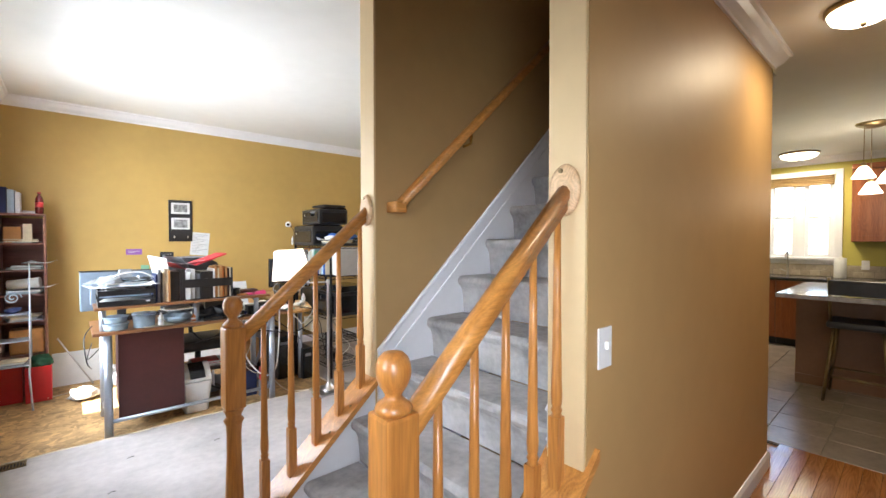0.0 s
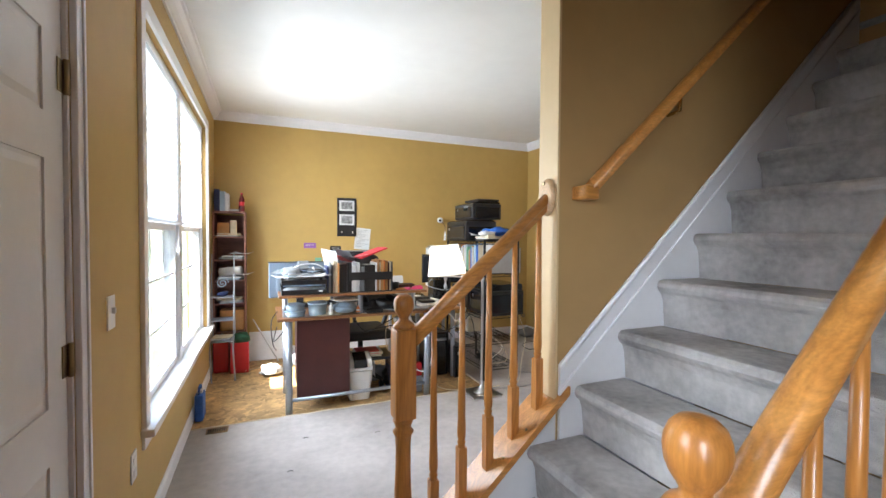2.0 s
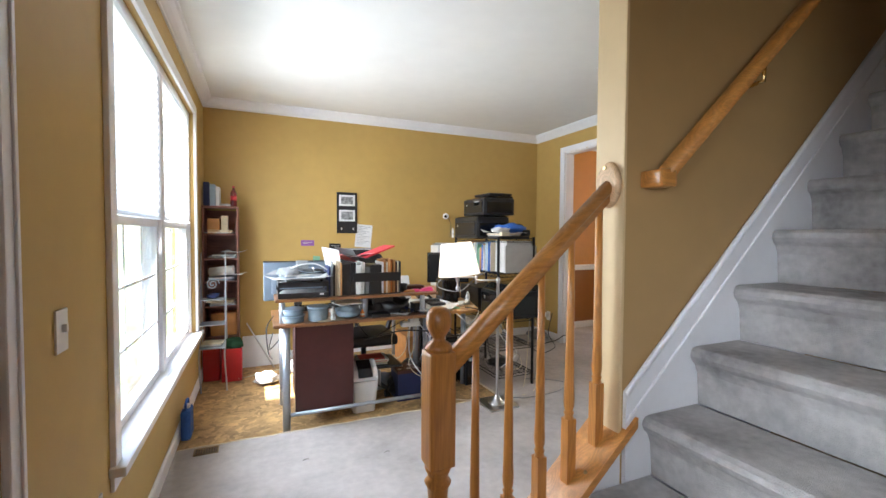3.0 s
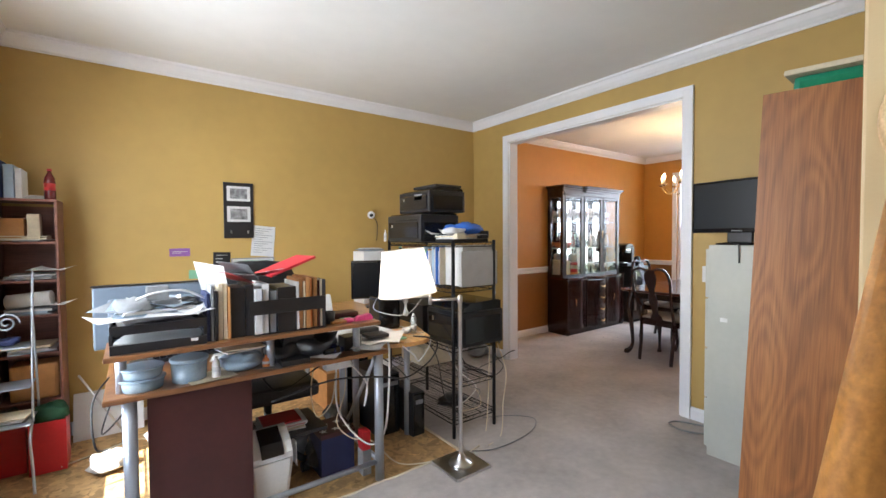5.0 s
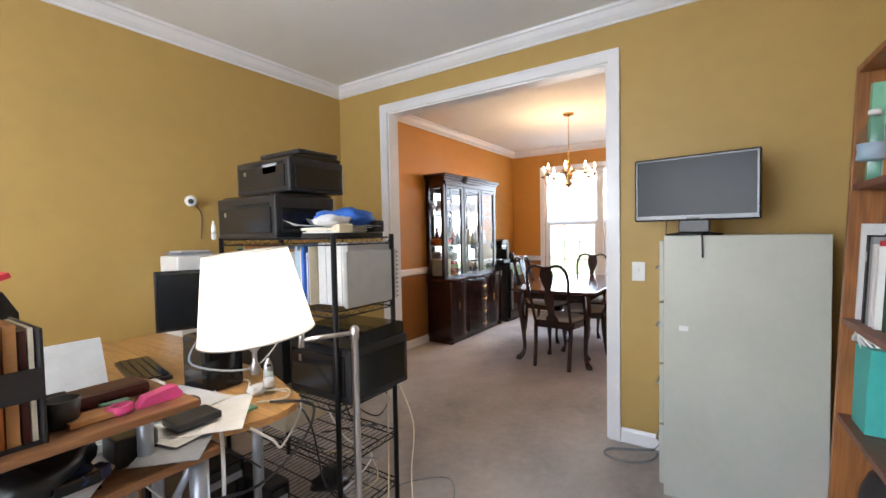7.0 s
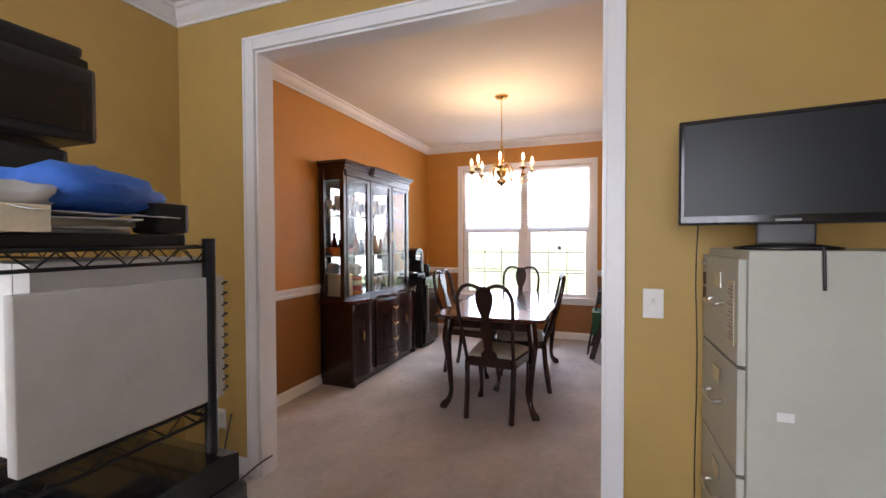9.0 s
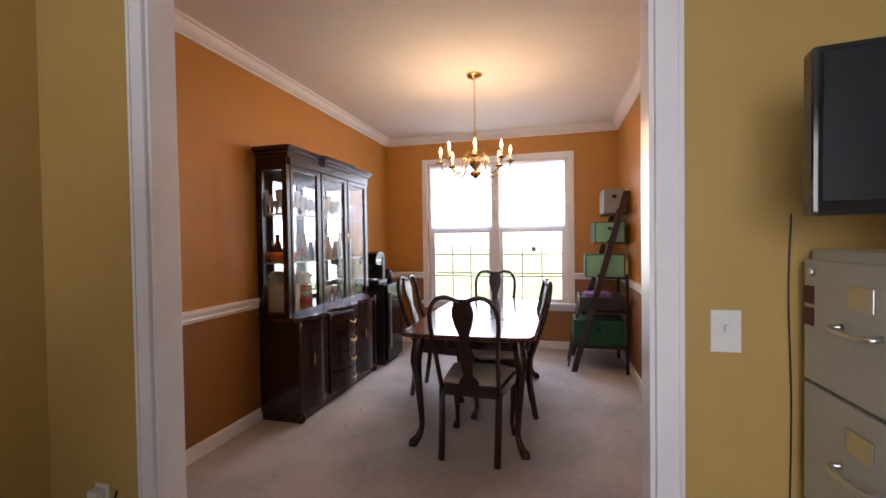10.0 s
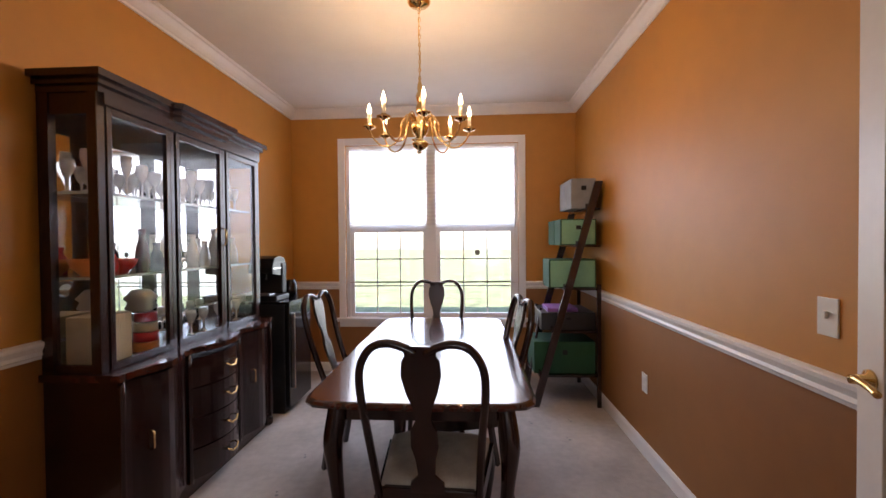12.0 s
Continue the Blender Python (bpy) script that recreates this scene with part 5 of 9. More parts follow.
def ladder_shelf():
    x0, x1, y0, y1, zt = 6.62, 7.24, YR + 0.03, 2.92, 1.83
    t = thing("ladder_shelf", 6.83, 2.62, 0, "dark wooden ladder shelf leaning on the wall, holding storage boxes", "shelf")
    W = M["black"]
    dk = M["maho"]
    def ly(z):
        return y1 - (y1 - y0 - 0.02) * z / zt
    for x in (x0, x1):
        bm = bmesh.new()
        slab(bm, [(ly(0) - 0.03, 0.0), (ly(0) + 0.03, 0.0), (ly(zt) + 0.03, zt), (ly(zt) - 0.03, zt)], "x", x - 0.012, x + 0.012)
        part("leaning_rail", bm, dk, t)
        part("rear_leg", bx((x - 0.01, YR + 0.035, 0, x + 0.01, YR + 0.065, 1.0)), dk, t)
    for z in (0.24, 0.60, 0.95, 1.30, 1.60):
        f = ly(z) + 0.02
        sh = bmesh.new()
        box(sh, x0 + 0.013, YR + 0.034, z, x1 - 0.013, f, z + 0.016)
        box(sh, x0 + 0.013, f, z - 0.0, x1 - 0.013, f + 0.012, z + 0.05)
        part("shelf", sh, dk, t)
    return ly


ly = ladder_shelf()


def fabric_box(x0, x1, y0, y1, z0, z1, m, label, front=None):
    t = thing("storage_box", (x0 + x1) / 2, (y0 + y1) / 2, z0, label, "storage box", "boxes on the ladder shelf")
    part("body", bx((x0, y0, z0, x1, y1, z1, 0.006)), M[m], t)
    if front:
        part("face_panel", bx((x0 - 0.0075, y0 + 0.012, z0 + 0.01, x0 - 0.0005, y1 - 0.012, z1 - 0.01, 0.002)), M[front], t, "lighter label side")
    bm = bmesh.new()
    box(bm, x0 - 0.012, (y0 + y1) / 2 - 0.02, z0 + (z1 - z0) * 0.6, x0 - 0.008, (y0 + y1) / 2 + 0.02, z0 + (z1 - z0) * 0.75, 0.001)
    part("handle", bm, M["blackmetal"], t)


fabric_box(6.66, 7.08, YR + 0.06, 2.62, 1.616, 1.86, "greybox", "grey cloth storage box on the top shelf")
fabric_box(6.65, 6.88, YR + 0.06, 2.71, 1.316, 1.53, "greenb", "green cloth storage box", "greenl")
fabric_box(6.90, 7.15, YR + 0.06, 2.71, 1.316, 1.53, "greenb", "green cloth storage box beside its twin")
fabric_box(6.66, 6.94, YR + 0.06, 2.80, 0.966, 1.20, "greenb", "dark green box with a pale front", "greenl")
fabric_box(6.68, 7.12, YR + 0.06, 2.86, 0.616, 0.76, "black", "low black box on the fourth shelf")
fabric_box(6.68, 7.05, YR + 0.06, 2.92, 0.256, 0.52, "greenb", "green cloth storage box on the lowest shelf")
solid("purple_book", lambda bm: box(bm, 6.72, 2.55, 0.761, 7.0, 2.8, 0.79, 0.002), M["purple"], "purple book lying on a black box", "book")


def folding_stool():
    t = thing("folding_easel", 6.91, 2.95, 0, "folded dark wooden tray stand leaning before the ladder shelf", "tray stand")
    for x, a in ((6.80, 1), (7.02, 1)):
        part("leg", tb([(x, 2.97, 0.0), (x + 0.02, 2.84, 0.78)], 0.012, 6), M["maho"], t)
    part("bar", tb([(6.80, 2.93, 0.25), (7.02, 2.93, 0.25)], 0.009, 6), M["maho"], t)
    part("bar", tb([(6.82, 2.85, 0.74), (7.04, 2.85, 0.74)], 0.009, 6), M["maho"], t)


folding_stool()


def wine_fridge():
    x0, x1, y0, y1 = 6.40, 6.84, 4.86, YD - 0.03
    t = thing("drinks_fridge", 6.6, 5.08, 0, "black under-counter drinks fridge beside the china cabinet", "small fridge")
    part("body", bx((x0, y0 + 0.05, 0.03, x1, y1, 0.87, 0.006)), M["black"], t)
    part("top", bx((x0 - 0.01, y0 + 0.0, 0.8705, x1 + 0.01, y1, 0.89, 0.004)), M["blackg"], t)
    d = part("door", bx((x0, y0 + 0.008, 0.05, x1, y0 + 0.048, 0.865, 0.005)), M["blackg"], t)
    part("handle", bx((x0 + 0.03, y0 - 0.02, 0.2, x0 + 0.045, y0 + 0.007, 0.8, 0.003)), M["steel"], d)
    part("kick_plate", bx((x0 + 0.01, y0 + 0.06, 0.0, x1 - 0.01, y1 - 0.02, 0.029)), M["black"], t)


wine_fridge()


def coffee_maker():
    x, y, z = 6.52, 5.1, 0.891
    t = thing("coffee_maker", x, y, z, "black and silver pod coffee maker on the fridge", "coffee maker")
    part("base", bx((x - 0.12, y - 0.13, z, x + 0.12, y + 0.13, z + 0.045, 0.012)), M["black"], t)
    part("tank", bx((x + 0.04, y - 0.11, z + 0.046, x + 0.12, y + 0.12, z + 0.30, 0.012)), M["black"], t)
    bm = bmesh.new()
    slab(bm, [(x - 0.11, z + 0.22), (x - 0.12, z + 0.27), (x - 0.08, z + 0.34), (x + 0.0, z + 0.36), (x + 0.10, z + 0.34), (x + 0.12, z + 0.301), (x + 0.039, z + 0.301), (x + 0.03, z + 0.20)], "y", y - 0.1, y + 0.1)
    part("head", bm, M["blackg"], t)
    part("trim_band", bx((x - 0.105, y - 0.1015, z + 0.255, x + 0.10, y + 0.1015, z + 0.268)), M["steel"], t)
    part("drip_tray", bx((x - 0.115, y - 0.07, z + 0.046, x - 0.01, y + 0.07, z + 0.058, 0.003)), M["steel"], t)
    part("spout", bx((x - 0.07, y - 0.02, z + 0.17, x - 0.04, y + 0.02, z + 0.22, 0.003)), M["black"], t)


coffee_maker()
solid("dark_jar", lambda bm: turned(bm, 6.74, 5.0, [(0.05, 0.891), (0.055, 0.9), (0.055, 1.0), (0.04, 1.02), (0.04, 1.04)], 14), M["blackg"], "small black jar beside the coffee maker", "jar")


def switch_plate(name, axis, p, side, label, outlet=False, w=0.075, h=0.118):
    """A wall plate centred on p, on a wall whose plane is across axis."""
    x, y, z = p
    t = thing(name, x, y, z, label, "wall plate")
    def bb(u0, u1, v0, v1, d0, d1, b=0.0):
        if axis == "x":
            return (x + side * d0, y + u0, z + v0, x + side * d1, y + u1, z + v1, b)
        return (x + u0, y + side * d0, z + v0, x + u1, y + side * d1, z + v1, b)
    part("plate", bx(bb(-w / 2, w / 2, -h / 2, h / 2, 0.0, 0.006, 0.002)), M["white"], t)
    if outlet:
        for s in (-1, 1):
            part("socket", bx(bb(-0.017, 0.017, s * 0.026 - 0.014, s * 0.026 + 0.014, 0.006, 0.009, 0.001)), M["white"], t)
    else:
        part("toggle", bx(bb(-0.006, 0.006, -0.004, 0.018, 0.0062, 0.018, 0.002)), M["white"], t)


switch_plate("light_switch", "x", (XC0 - 0.0005, 2.642, 1.10), -1, "white light switch on the mustard wall by the opening")
switch_plate("light_switch", "y", (1.02, SN0 - 0.0005, 1.09), -1, "white light switch on the tan hall wall")
switch_plate("light_switch", "x", (FX + 0.0005, 1.828, 1.11), 1, "white light switch between the front door and window")
switch_plate("light_switch", "y", (4.52, YR + 0.0005, 1.112), 1, "white light switch on the orange wall")
switch_plate("wall_socket", "x", (FX + 0.0005, 2.08, 0.43), 1, "white wall socket under the front window", True)
switch_plate("wall_socket", "y", (5.86, YR + 0.0005, 0.458), 1, "white wall socket low on the rust wall", True)
switch_plate("wall_socket", "x", (XC0 - 0.0005, 4.95, 0.30), -1, "white wall socket low on the mustard wall", True)


def french_door():
    t = thing("french_door", 3.62, 2.50, 0, "white five-pane French door with brass lever, open against wall", "door")
    T = M["doorp"]
    L, H = 0.76, 2.03
    o = pose(3.62, 2.575, 0, 0, 0, math.degrees(math.atan2(-0.165, 0.69)))
    def add(name, bm, m, parent=t, label=""):
        bmesh.ops.transform(bm, matrix=o, verts=bm.verts)
        return part(name, bm, m, parent, label)
    add("stile", bx((0, -0.018, 0.01, 0.10, 0.018, H, 0.003)), T)
    add("stile", bx((L - 0.10, -0.018, 0.01, L, 0.018, H, 0.003)), T)
    add("bottom_rail", bx((0.1, -0.018, 0.01, L - 0.1, 0.018, 0.22)), T)
    add("top_rail", bx((0.1, -0.018, H - 0.09, L - 0.1, 0.018, H)), T)
    n = 5
    h = (H - 0.11 - 0.22) / n
    for k in range(1, n):
        add("glazing_bar", bx((0.1, -0.014, 0.22 + k * h - 0.012, L - 0.1, 0.014, 0.22 + k * h + 0.012, 0.004)), T)
    for k in range(n):
        add("pane", bx((0.1, -0.003, 0.22 + k * h + 0.012, L - 0.1, 0.003, 0.22 + (k + 1) * h - 0.012)), M["cabglass"])
    bm = bmesh.new()
    turned(bm, 0, 0, [(0.028, 0), (0.028, 0.006), (0.014, 0.012), (0.012, 0.045)], 14)
    bmesh.ops.transform(bm, matrix=Matrix.Translation((L - 0.055, 0.018, 0.985)) @ Matrix.Rotation(radians(-90), 4, "X"), verts=bm.verts)
    tube(bm, smooth_pts([(L - 0.055, 0.06, 0.985), (L - 0.085, 0.064, 0.993), (L - 0.13, 0.06, 0.985), (L - 0.16, 0.062, 0.977)], 3), 0.009, 8)
    add("lever", bm, M["brass"], t, "brass door lever")
    add("latch_plate", bx((L, -0.012, 0.95, L + 0.002, 0.012, 1.05)), M["brass"], t, "brass latch plate")


french_door()
solid("window_sticker", lambda bm: slab(bm, [(3.36 + 0.028 * math.cos(a), 1.24 + 0.032 * math.sin(a)) for a in np.linspace(0, 2 * math.pi, 9)[:-1]], "x", XB + 0.052, XB + 0.054), M["greybox"], "small round grey sensor on the window pane", "sensor")

# ---- kitchen seen past the hall ----
def cabinet_run():
    y = -2.3
    k = 0
    while y < 2.0:
        w = 0.46
        t = thing("base_cabinet", 7.25, y + w / 2, 0, "honey wood kitchen base cabinet under a dark stone worktop", "kitchen cabinet", "base cabinets along the kitchen window wall")
        part("carcase", bx((6.97, y + 0.001, 0.1, XB, y + w - 0.001, 0.87)), M["kitchen"], t)
        part("toe_kick", bx((7.03, y + 0.001, 0.0, XB, y + w - 0.001, 0.0995)), M["black"], t)
        d = part("door", bx((6.95, y + 0.005, 0.11, 6.9695, y + w - 0.005, 0.70, 0.003), (6.942, y + 0.07, 0.18, 6.9495, y + w - 0.07, 0.63, 0.003)), M["kitchen"], t)
        part("drawer", bx((6.95, y + 0.005, 0.71, 6.9695, y + w - 0.005, 0.862, 0.003)), M["kitchen"], t)
        y += w
        k += 1
    solid("worktop", lambda bm: box(bm, 6.92, -2.58, 0.8705, XB, 2.19, 0.91, 0.006), M["counter"], "dark stone kitchen worktop", "worktop")
    for i in range(2):
        y0 = -2.0 + 1.12 * i
        t = thing("wall_cabinet", 7.38, y0 + 0.5, 1.38, "honey wood kitchen wall cabinet beside the window", "kitchen cabinet", "wall cabinets")
        part("carcase", bx((7.24, y0, 1.38, XB, y0 + 1.1, 2.28)), M["kitchen"], t)
        for a in (0, 1):
            ya = y0 + 0.55 * a
            part("door", bx((7.22, ya + 0.004, 1.385, 7.2395, ya + 0.546, 2.275, 0.003), (7.212, ya + 0.07, 1.46, 7.2195, ya + 0.48, 2.2, 0.003)), M["kitchen"], t)
        part("crown", bx((7.19, y0, 2.281, XB, y0 + 1.1, 2.35, 0.01)), M["kitchen"], t)


cabinet_run()


def island():
    x0, x1, y0, y1 = 5.20, 6.15, -1.4, 0.45
    t = thing("kitchen_island", 5.4, -0.45, 0, "brown panelled kitchen island with a pale stone top", "kitchen island")
    part("body", bx((x0 + 0.05, y0, 0.0, x1, y1, 0.885)), M["island"], t)
    part("base_trim", bx((x0 + 0.035, y0, 0.0, x0 + 0.0495, y1 - 0.001, 0.09, 0.002)), M["island"], t)
    part("top", bx((x0 - 0.55, y0 - 0.05, 0.886, x1 + 0.05, y1 + 0.06, 0.925, 0.008)), M["counterl"], t)


island()


def stool(x, y):
    t = thing("counter_stool", x, y, 0, "dark metal counter stool with a padded seat at the island", "stool", "stools at the island")
    for sx in (-1, 1):
        for sy in (-1, 1):
            part("leg", tb([(x + sx * 0.21, y + sy * 0.21, 0), (x + sx * 0.15, y + sy * 0.15, 0.64)], 0.013, 8), M["bronze"], t)
    part("seat", bx((x - 0.2, y - 0.2, 0.64, x + 0.2, y + 0.2, 0.70, 0.025)), M["darkcl"], t)
    for z in (0.22,):
        r = 0.19
        part("foot_ring", tb([(x - r, y - r, z), (x + r, y - r, z), (x + r, y + r, z), (x - r, y + r, z), (x - r, y - r, z)], 0.009, 6), M["bronze"], t)
    for sy in (-1, 1):
        part("back_post", tb([(x - 0.17, y + sy * 0.17, 0.68), (x - 0.23, y + sy * 0.18, 1.08)], 0.012, 8), M["bronze"], t)
    part("backrest", bx((x - 0.245, y - 0.185, 0.93, x - 0.215, y + 0.185, 1.06, 0.01)), M["darkcl"], t)


stool(4.98, -0.02)
stool(4.98, -0.68)


def kitchen_pendants(x, y):
    t = thing("pendant_cluster", x, y, 1.8, "bronze ceiling canopy with three lit bell-shaped glass pendants over the island", "pendant light")
    bm = bmesh.new()
    turned(bm, x, y, [(0.03, ZH - 0.05), (0.07, ZH - 0.042), (0.12, ZH - 0.022), (0.135, ZH - 0.006), (0.135, ZH)], 24)
    part("canopy", bm, M["bronze"], t)
    for px, py, z in ((x - 0.08, y + 0.06, 2.0), (x + 0.11, y + 0.02, 1.86), (x + 0.03, y - 0.10, 1.95)):
        bm = bmesh.new()
        turned(bm, px, py, [(0.088, z), (0.084, z + 0.012), (0.066, z + 0.045), (0.05, z + 0.075), (0.036, z + 0.10), (0.022, z + 0.112)], 20)
        s = part("shade", bm, M["pend"], t, "lit white bell-shaped glass shade")
        s.visible_shadow = False
        bm = bmesh.new()
        tube(bm, [(px, py, z + 0.113), (px, py, ZH - 0.03)], 0.0035, 6)
        turned(bm, px, py, [(0.024, z + 0.11), (0.020, z + 0.14), (0.008, z + 0.15)], 12)
        part("stem", bm, M["bronze"], t)


kitchen_pendants(5.66, -0.045)


def flush_light(name, x, y, r, label, zc):
    t = thing(name, x, y, zc - 0.09, label, "ceiling light")
    bm = bmesh.new()
    turned(bm, x, y, [(0.01, zc - 0.085), (r * 0.6, zc - 0.078), (r * 0.9, zc - 0.055), (r, zc - 0.025)], 20)
    part("glass_dome", bm, M["dome"], t)
    bm = bmesh.new()
    turned(bm, x, y, [(r + 0.004, zc - 0.026), (r + 0.012, zc - 0.018), (r + 0.012, zc)], 20)
    part("rim", bm, M["bronze"], t)
    bm = bmesh.new()
    turned(bm, x, y, [(0.004, zc - 0.105), (0.012, zc - 0.097), (0.012, zc - 0.086)], 10)
    part("finial", bm, M["bronze"], t)


flush_light("hall_ceiling_light", 2.72, -0.155, 0.135, "lit flush glass ceiling light in the hall", ZH)
flush_light("kitchen_ceiling_light", 6.95, 0.70, 0.2, "lit flush dome light on the kitchen ceiling", ZH)


def tap(x, y):
    t = thing("kitchen_tap", x, y, 0.91, "tall steel kitchen tap behind the sink", "tap")
    part("spout", tb(smooth_pts([(x, y, 0.911), (x, y, 1.15), (x - 0.06, y, 1.24), (x - 0.15, y, 1.22), (x - 0.17, y, 1.13)], 4), 0.011, 8), M["steel"], t)
    part("lever", tb([(x, y + 0.02, 0.97), (x, y + 0.08, 1.0)], 0.006, 6), M["steel"], t)


tap(7.36, 0.86)
solid("paper_towel_roll", lambda bm: turned(bm, 7.3, 0.32, [(0.06, 0.911), (0.062, 0.93), (0.062, 1.17), (0.02, 1.18), (0.01, 1.2)], 16), M["paper"], "white paper towel roll on the worktop", "paper towel")
switch_plate("wall_socket", "x", (XB - 0.022, 0.1, 1.08), -1, "white socket on the kitchen splashback", True)

# ---- office ----
def tri_tube(bm, a, b, r=0.018):
    tube(bm, [a, b], r, 8)


def main_desk():
    t = thing("computer_desk", 0.6, 3.7, 0, "brown laminate desk with grey tube legs and raised shelf, heavily cluttered", "desk")
    G = M["greymetal"]
    part("desktop", bx((-0.03, 3.42, 0.728, 1.24, 4.06, 0.752, 0.006)), M["desk"], t)
    part("raised_shelf", bx((-0.02, 3.34, 0.918, 1.15, 3.66, 0.938, 0.005)), M["desk"], t)
    for x in (0.03, 0.62, 1.08):
        part("shelf_post", tb([(x, 3.50, 0.7525), (x, 3.50, 0.9175)], 0.02, 10), G, t)
    for x in (0.055, 1.20):
        for y in (3.47, 3.98):
            part("leg", tb([(x, y, -0.008), (x, y, 0.7275)], 0.026, 12), G, t)
        part("side_bar", tb([(x, 3.49, 0.10), (x, 3.96, 0.10)], 0.014, 8), G, t)
    part("brace", tb([(1.20, 3.5, 0.70), (1.20, 3.96, 0.13)], 0.012, 8), G, t)
    part("front_bar", tb([(0.07, 3.47, 0.10), (1.19, 3.47, 0.10)], 0.015, 8), G, t)
    part("back_panel", bx((0.115, 3.495, 0.08, 0.53, 3.513, 0.7275, 0.003)), M["modest"], t)
    part("pedestal", bx((0.13, 3.515, 0.12, 0.515, 3.96, 0.7275, 0.003)), M["modest"], t)
    part("lower_shelf", bx((0.54, 3.62, 0.30, 0.95, 3.95, 0.318, 0.003)), M["black"], t)


main_desk()


def side_desk():
    t = thing("side_desk", 1.45, 4.2, 0, "golden laminate side desk with a rounded end, strewn with cables", "desk")
    bm = bmesh.new()
    pts = [(1.245, 5.24), (1.245, 3.62), (1.27, 3.54)] + [(1.46 + 0.17 * math.sin(a), 3.60 - 0.12 * math.cos(a)) for a in np.linspace(-0.6, 1.57, 8)] + [(1.68, 3.75), (1.74, 3.95), (1.74, 4.50), (2.12, 4.53), (2.12, 5.24)]
    slab(bm, pts, "z", 0.724, 0.748)
    part("desktop", bm, M["deskgold"], t)
    for x, y in ((1.30, 4.0), (1.62, 3.85), (1.30, 5.0), (2.05, 5.1)):
        part("leg", tb([(x, y, -0.008 if x < 1.7 else 0.0), (x, y, 0.7235)], 0.022, 10), M["greymetal"], t)


side_desk()


def wire_rack():
    x0, x1, y0, y1 = 1.83, 2.205, 3.58, 4.46
    t = thing("wire_rack", 2.03, 3.98, 0, "black wire shelving rack crowded with printers and binders", "shelving rack")
    B = M["blackmetal"]
    for x in (x0, x1):
        for y in (y0, y1):
            bm = bmesh.new()
            tube(bm, [(x, y, 0.0), (x, y, 1.362)], 0.0125, 10)
            for k in range(24):
                tube(bm, [(x, y, 0.08 + 0.054 * k), (x, y, 0.082 + 0.054 * k)], 0.0129, 10)
            part("post", bm, B, t)
    for z in (0.12, 0.37, 0.62, 1.03, 1.345):
        bm = bmesh.new()
        for yy in (y0, y1):
            for dz in (0, -0.028):
                tube(bm, [(x0, yy, z + dz), (x1, yy, z + dz)], 0.0035, 6)
            zig = [(x0 + (x1 - x0) * i / 12, yy, z - (0.028 if i % 2 else 0.0)) for i in range(13)]
            tube(bm, zig, 0.002, 4)
        for xx in (x0, x1):
            for dz in (0, -0.028):
                tube(bm, [(xx, y0, z + dz), (xx, y1, z + dz)], 0.0035, 6)
            zig = [(xx, y0 + (y1 - y0) * i / 24, z - (0.028 if i % 2 else 0.0)) for i in range(25)]
            tube(bm, zig, 0.002, 4)
        shelf = part("wire_shelf", bm, B, t)
        wire = None
        for i in range(1, 30):
            yy = y0 + (y1 - y0) * i / 30
            if wire is None:
                wire = part("wire", tb([(x0, yy, z + 0.003), (x1, yy, z + 0.003)], 0.0018, 4), B, shelf)
            else:
                w = new("wire", wire.data)
                w.parent = shelf
                w.location = (0, yy - y0 - (y1 - y0) / 30, 0)
        for i in (1, 2):
            xx = x0 + (x1 - x0) * i / 3
            part("cross_bar", tb([(xx, y0, z - 0.001), (xx, y1, z - 0.001)], 0.003, 5), B, shelf)


wire_rack()


def printer(name, x0, y0, z0, x1, y1, z1, label, body=0.78):
    t = thing(name, (x0 + x1) / 2, (y0 + y1) / 2, z0, label, "printer", "printers")
    h = z1 - z0
    part("body", bx((x0, y0, z0, x1, y1, z0 + h * body, 0.012)), M["black"], t)
    part("front_panel", bx((x0 - 0.008, y0 + 0.03, z0 + h * 0.12, x0 - 0.0005, y1 - 0.03, z0 + h * 0.68, 0.003)), M["blackg"], t)
    part("near_panel", bx((x0 + 0.03, y0 - 0.006, z0 + h * 0.1, x1 - 0.03, y0 - 0.0005, z0 + h * 0.66, 0.002)), M["blackg"], t)
    bm = bmesh.new()
    zl = z0 + h * (body + 0.005)
    slab(bm, [(x0 + 0.02, zl), (x1 - 0.01, zl), (x1 - 0.01, z1 - 0.01), (x1 - 0.05, z1), (x0 + 0.10, z1 - h * 0.03), (x0 + 0.03, zl + h * 0.04)], "y", y0 + 0.015, y1 - 0.015)
    part("scanner_lid", bm, M["blackg"], t)
    part("control_panel", bx((x0 - 0.004, y0 + 0.05, z0 + h * 0.70, x0 + 0.015, y1 - 0.15, z0 + h * 0.775, 0.003)), M["screen"], t)
    part("badge", bx((x0 - 0.0095, y1 - 0.1, z0 + h * 0.5, x0 - 0.0085, y1 - 0.08, z0 + h * 0.6)), M["steel"], t)
    return t


printer("printer", 1.80, 3.93, 1.351, 2.16, 4.43, 1.572, "black desktop printer on top of the wire rack", 0.93)
top_printer = printer("scanner_printer", 1.86, 3.90, 1.574, 2.20, 4.34, 1.765, "black all-in-one printer stacked on another printer", 0.86)
part("document_lid", bx((1.94, 3.93, 1.7665, 2.19, 4.25, 1.79, 0.008)), M["black"], top_printer, "raised document lid")
part("display", bx((1.852, 3.99, 1.665, 1.8595, 4.10, 1.715, 0.002)), M["greybox"], top_printer, "small grey display")
printer("laser_printer", 1.85, 3.52, 0.626, 2.24, 3.93, 0.935, "black laser printer on the middle shelf of the wire rack")


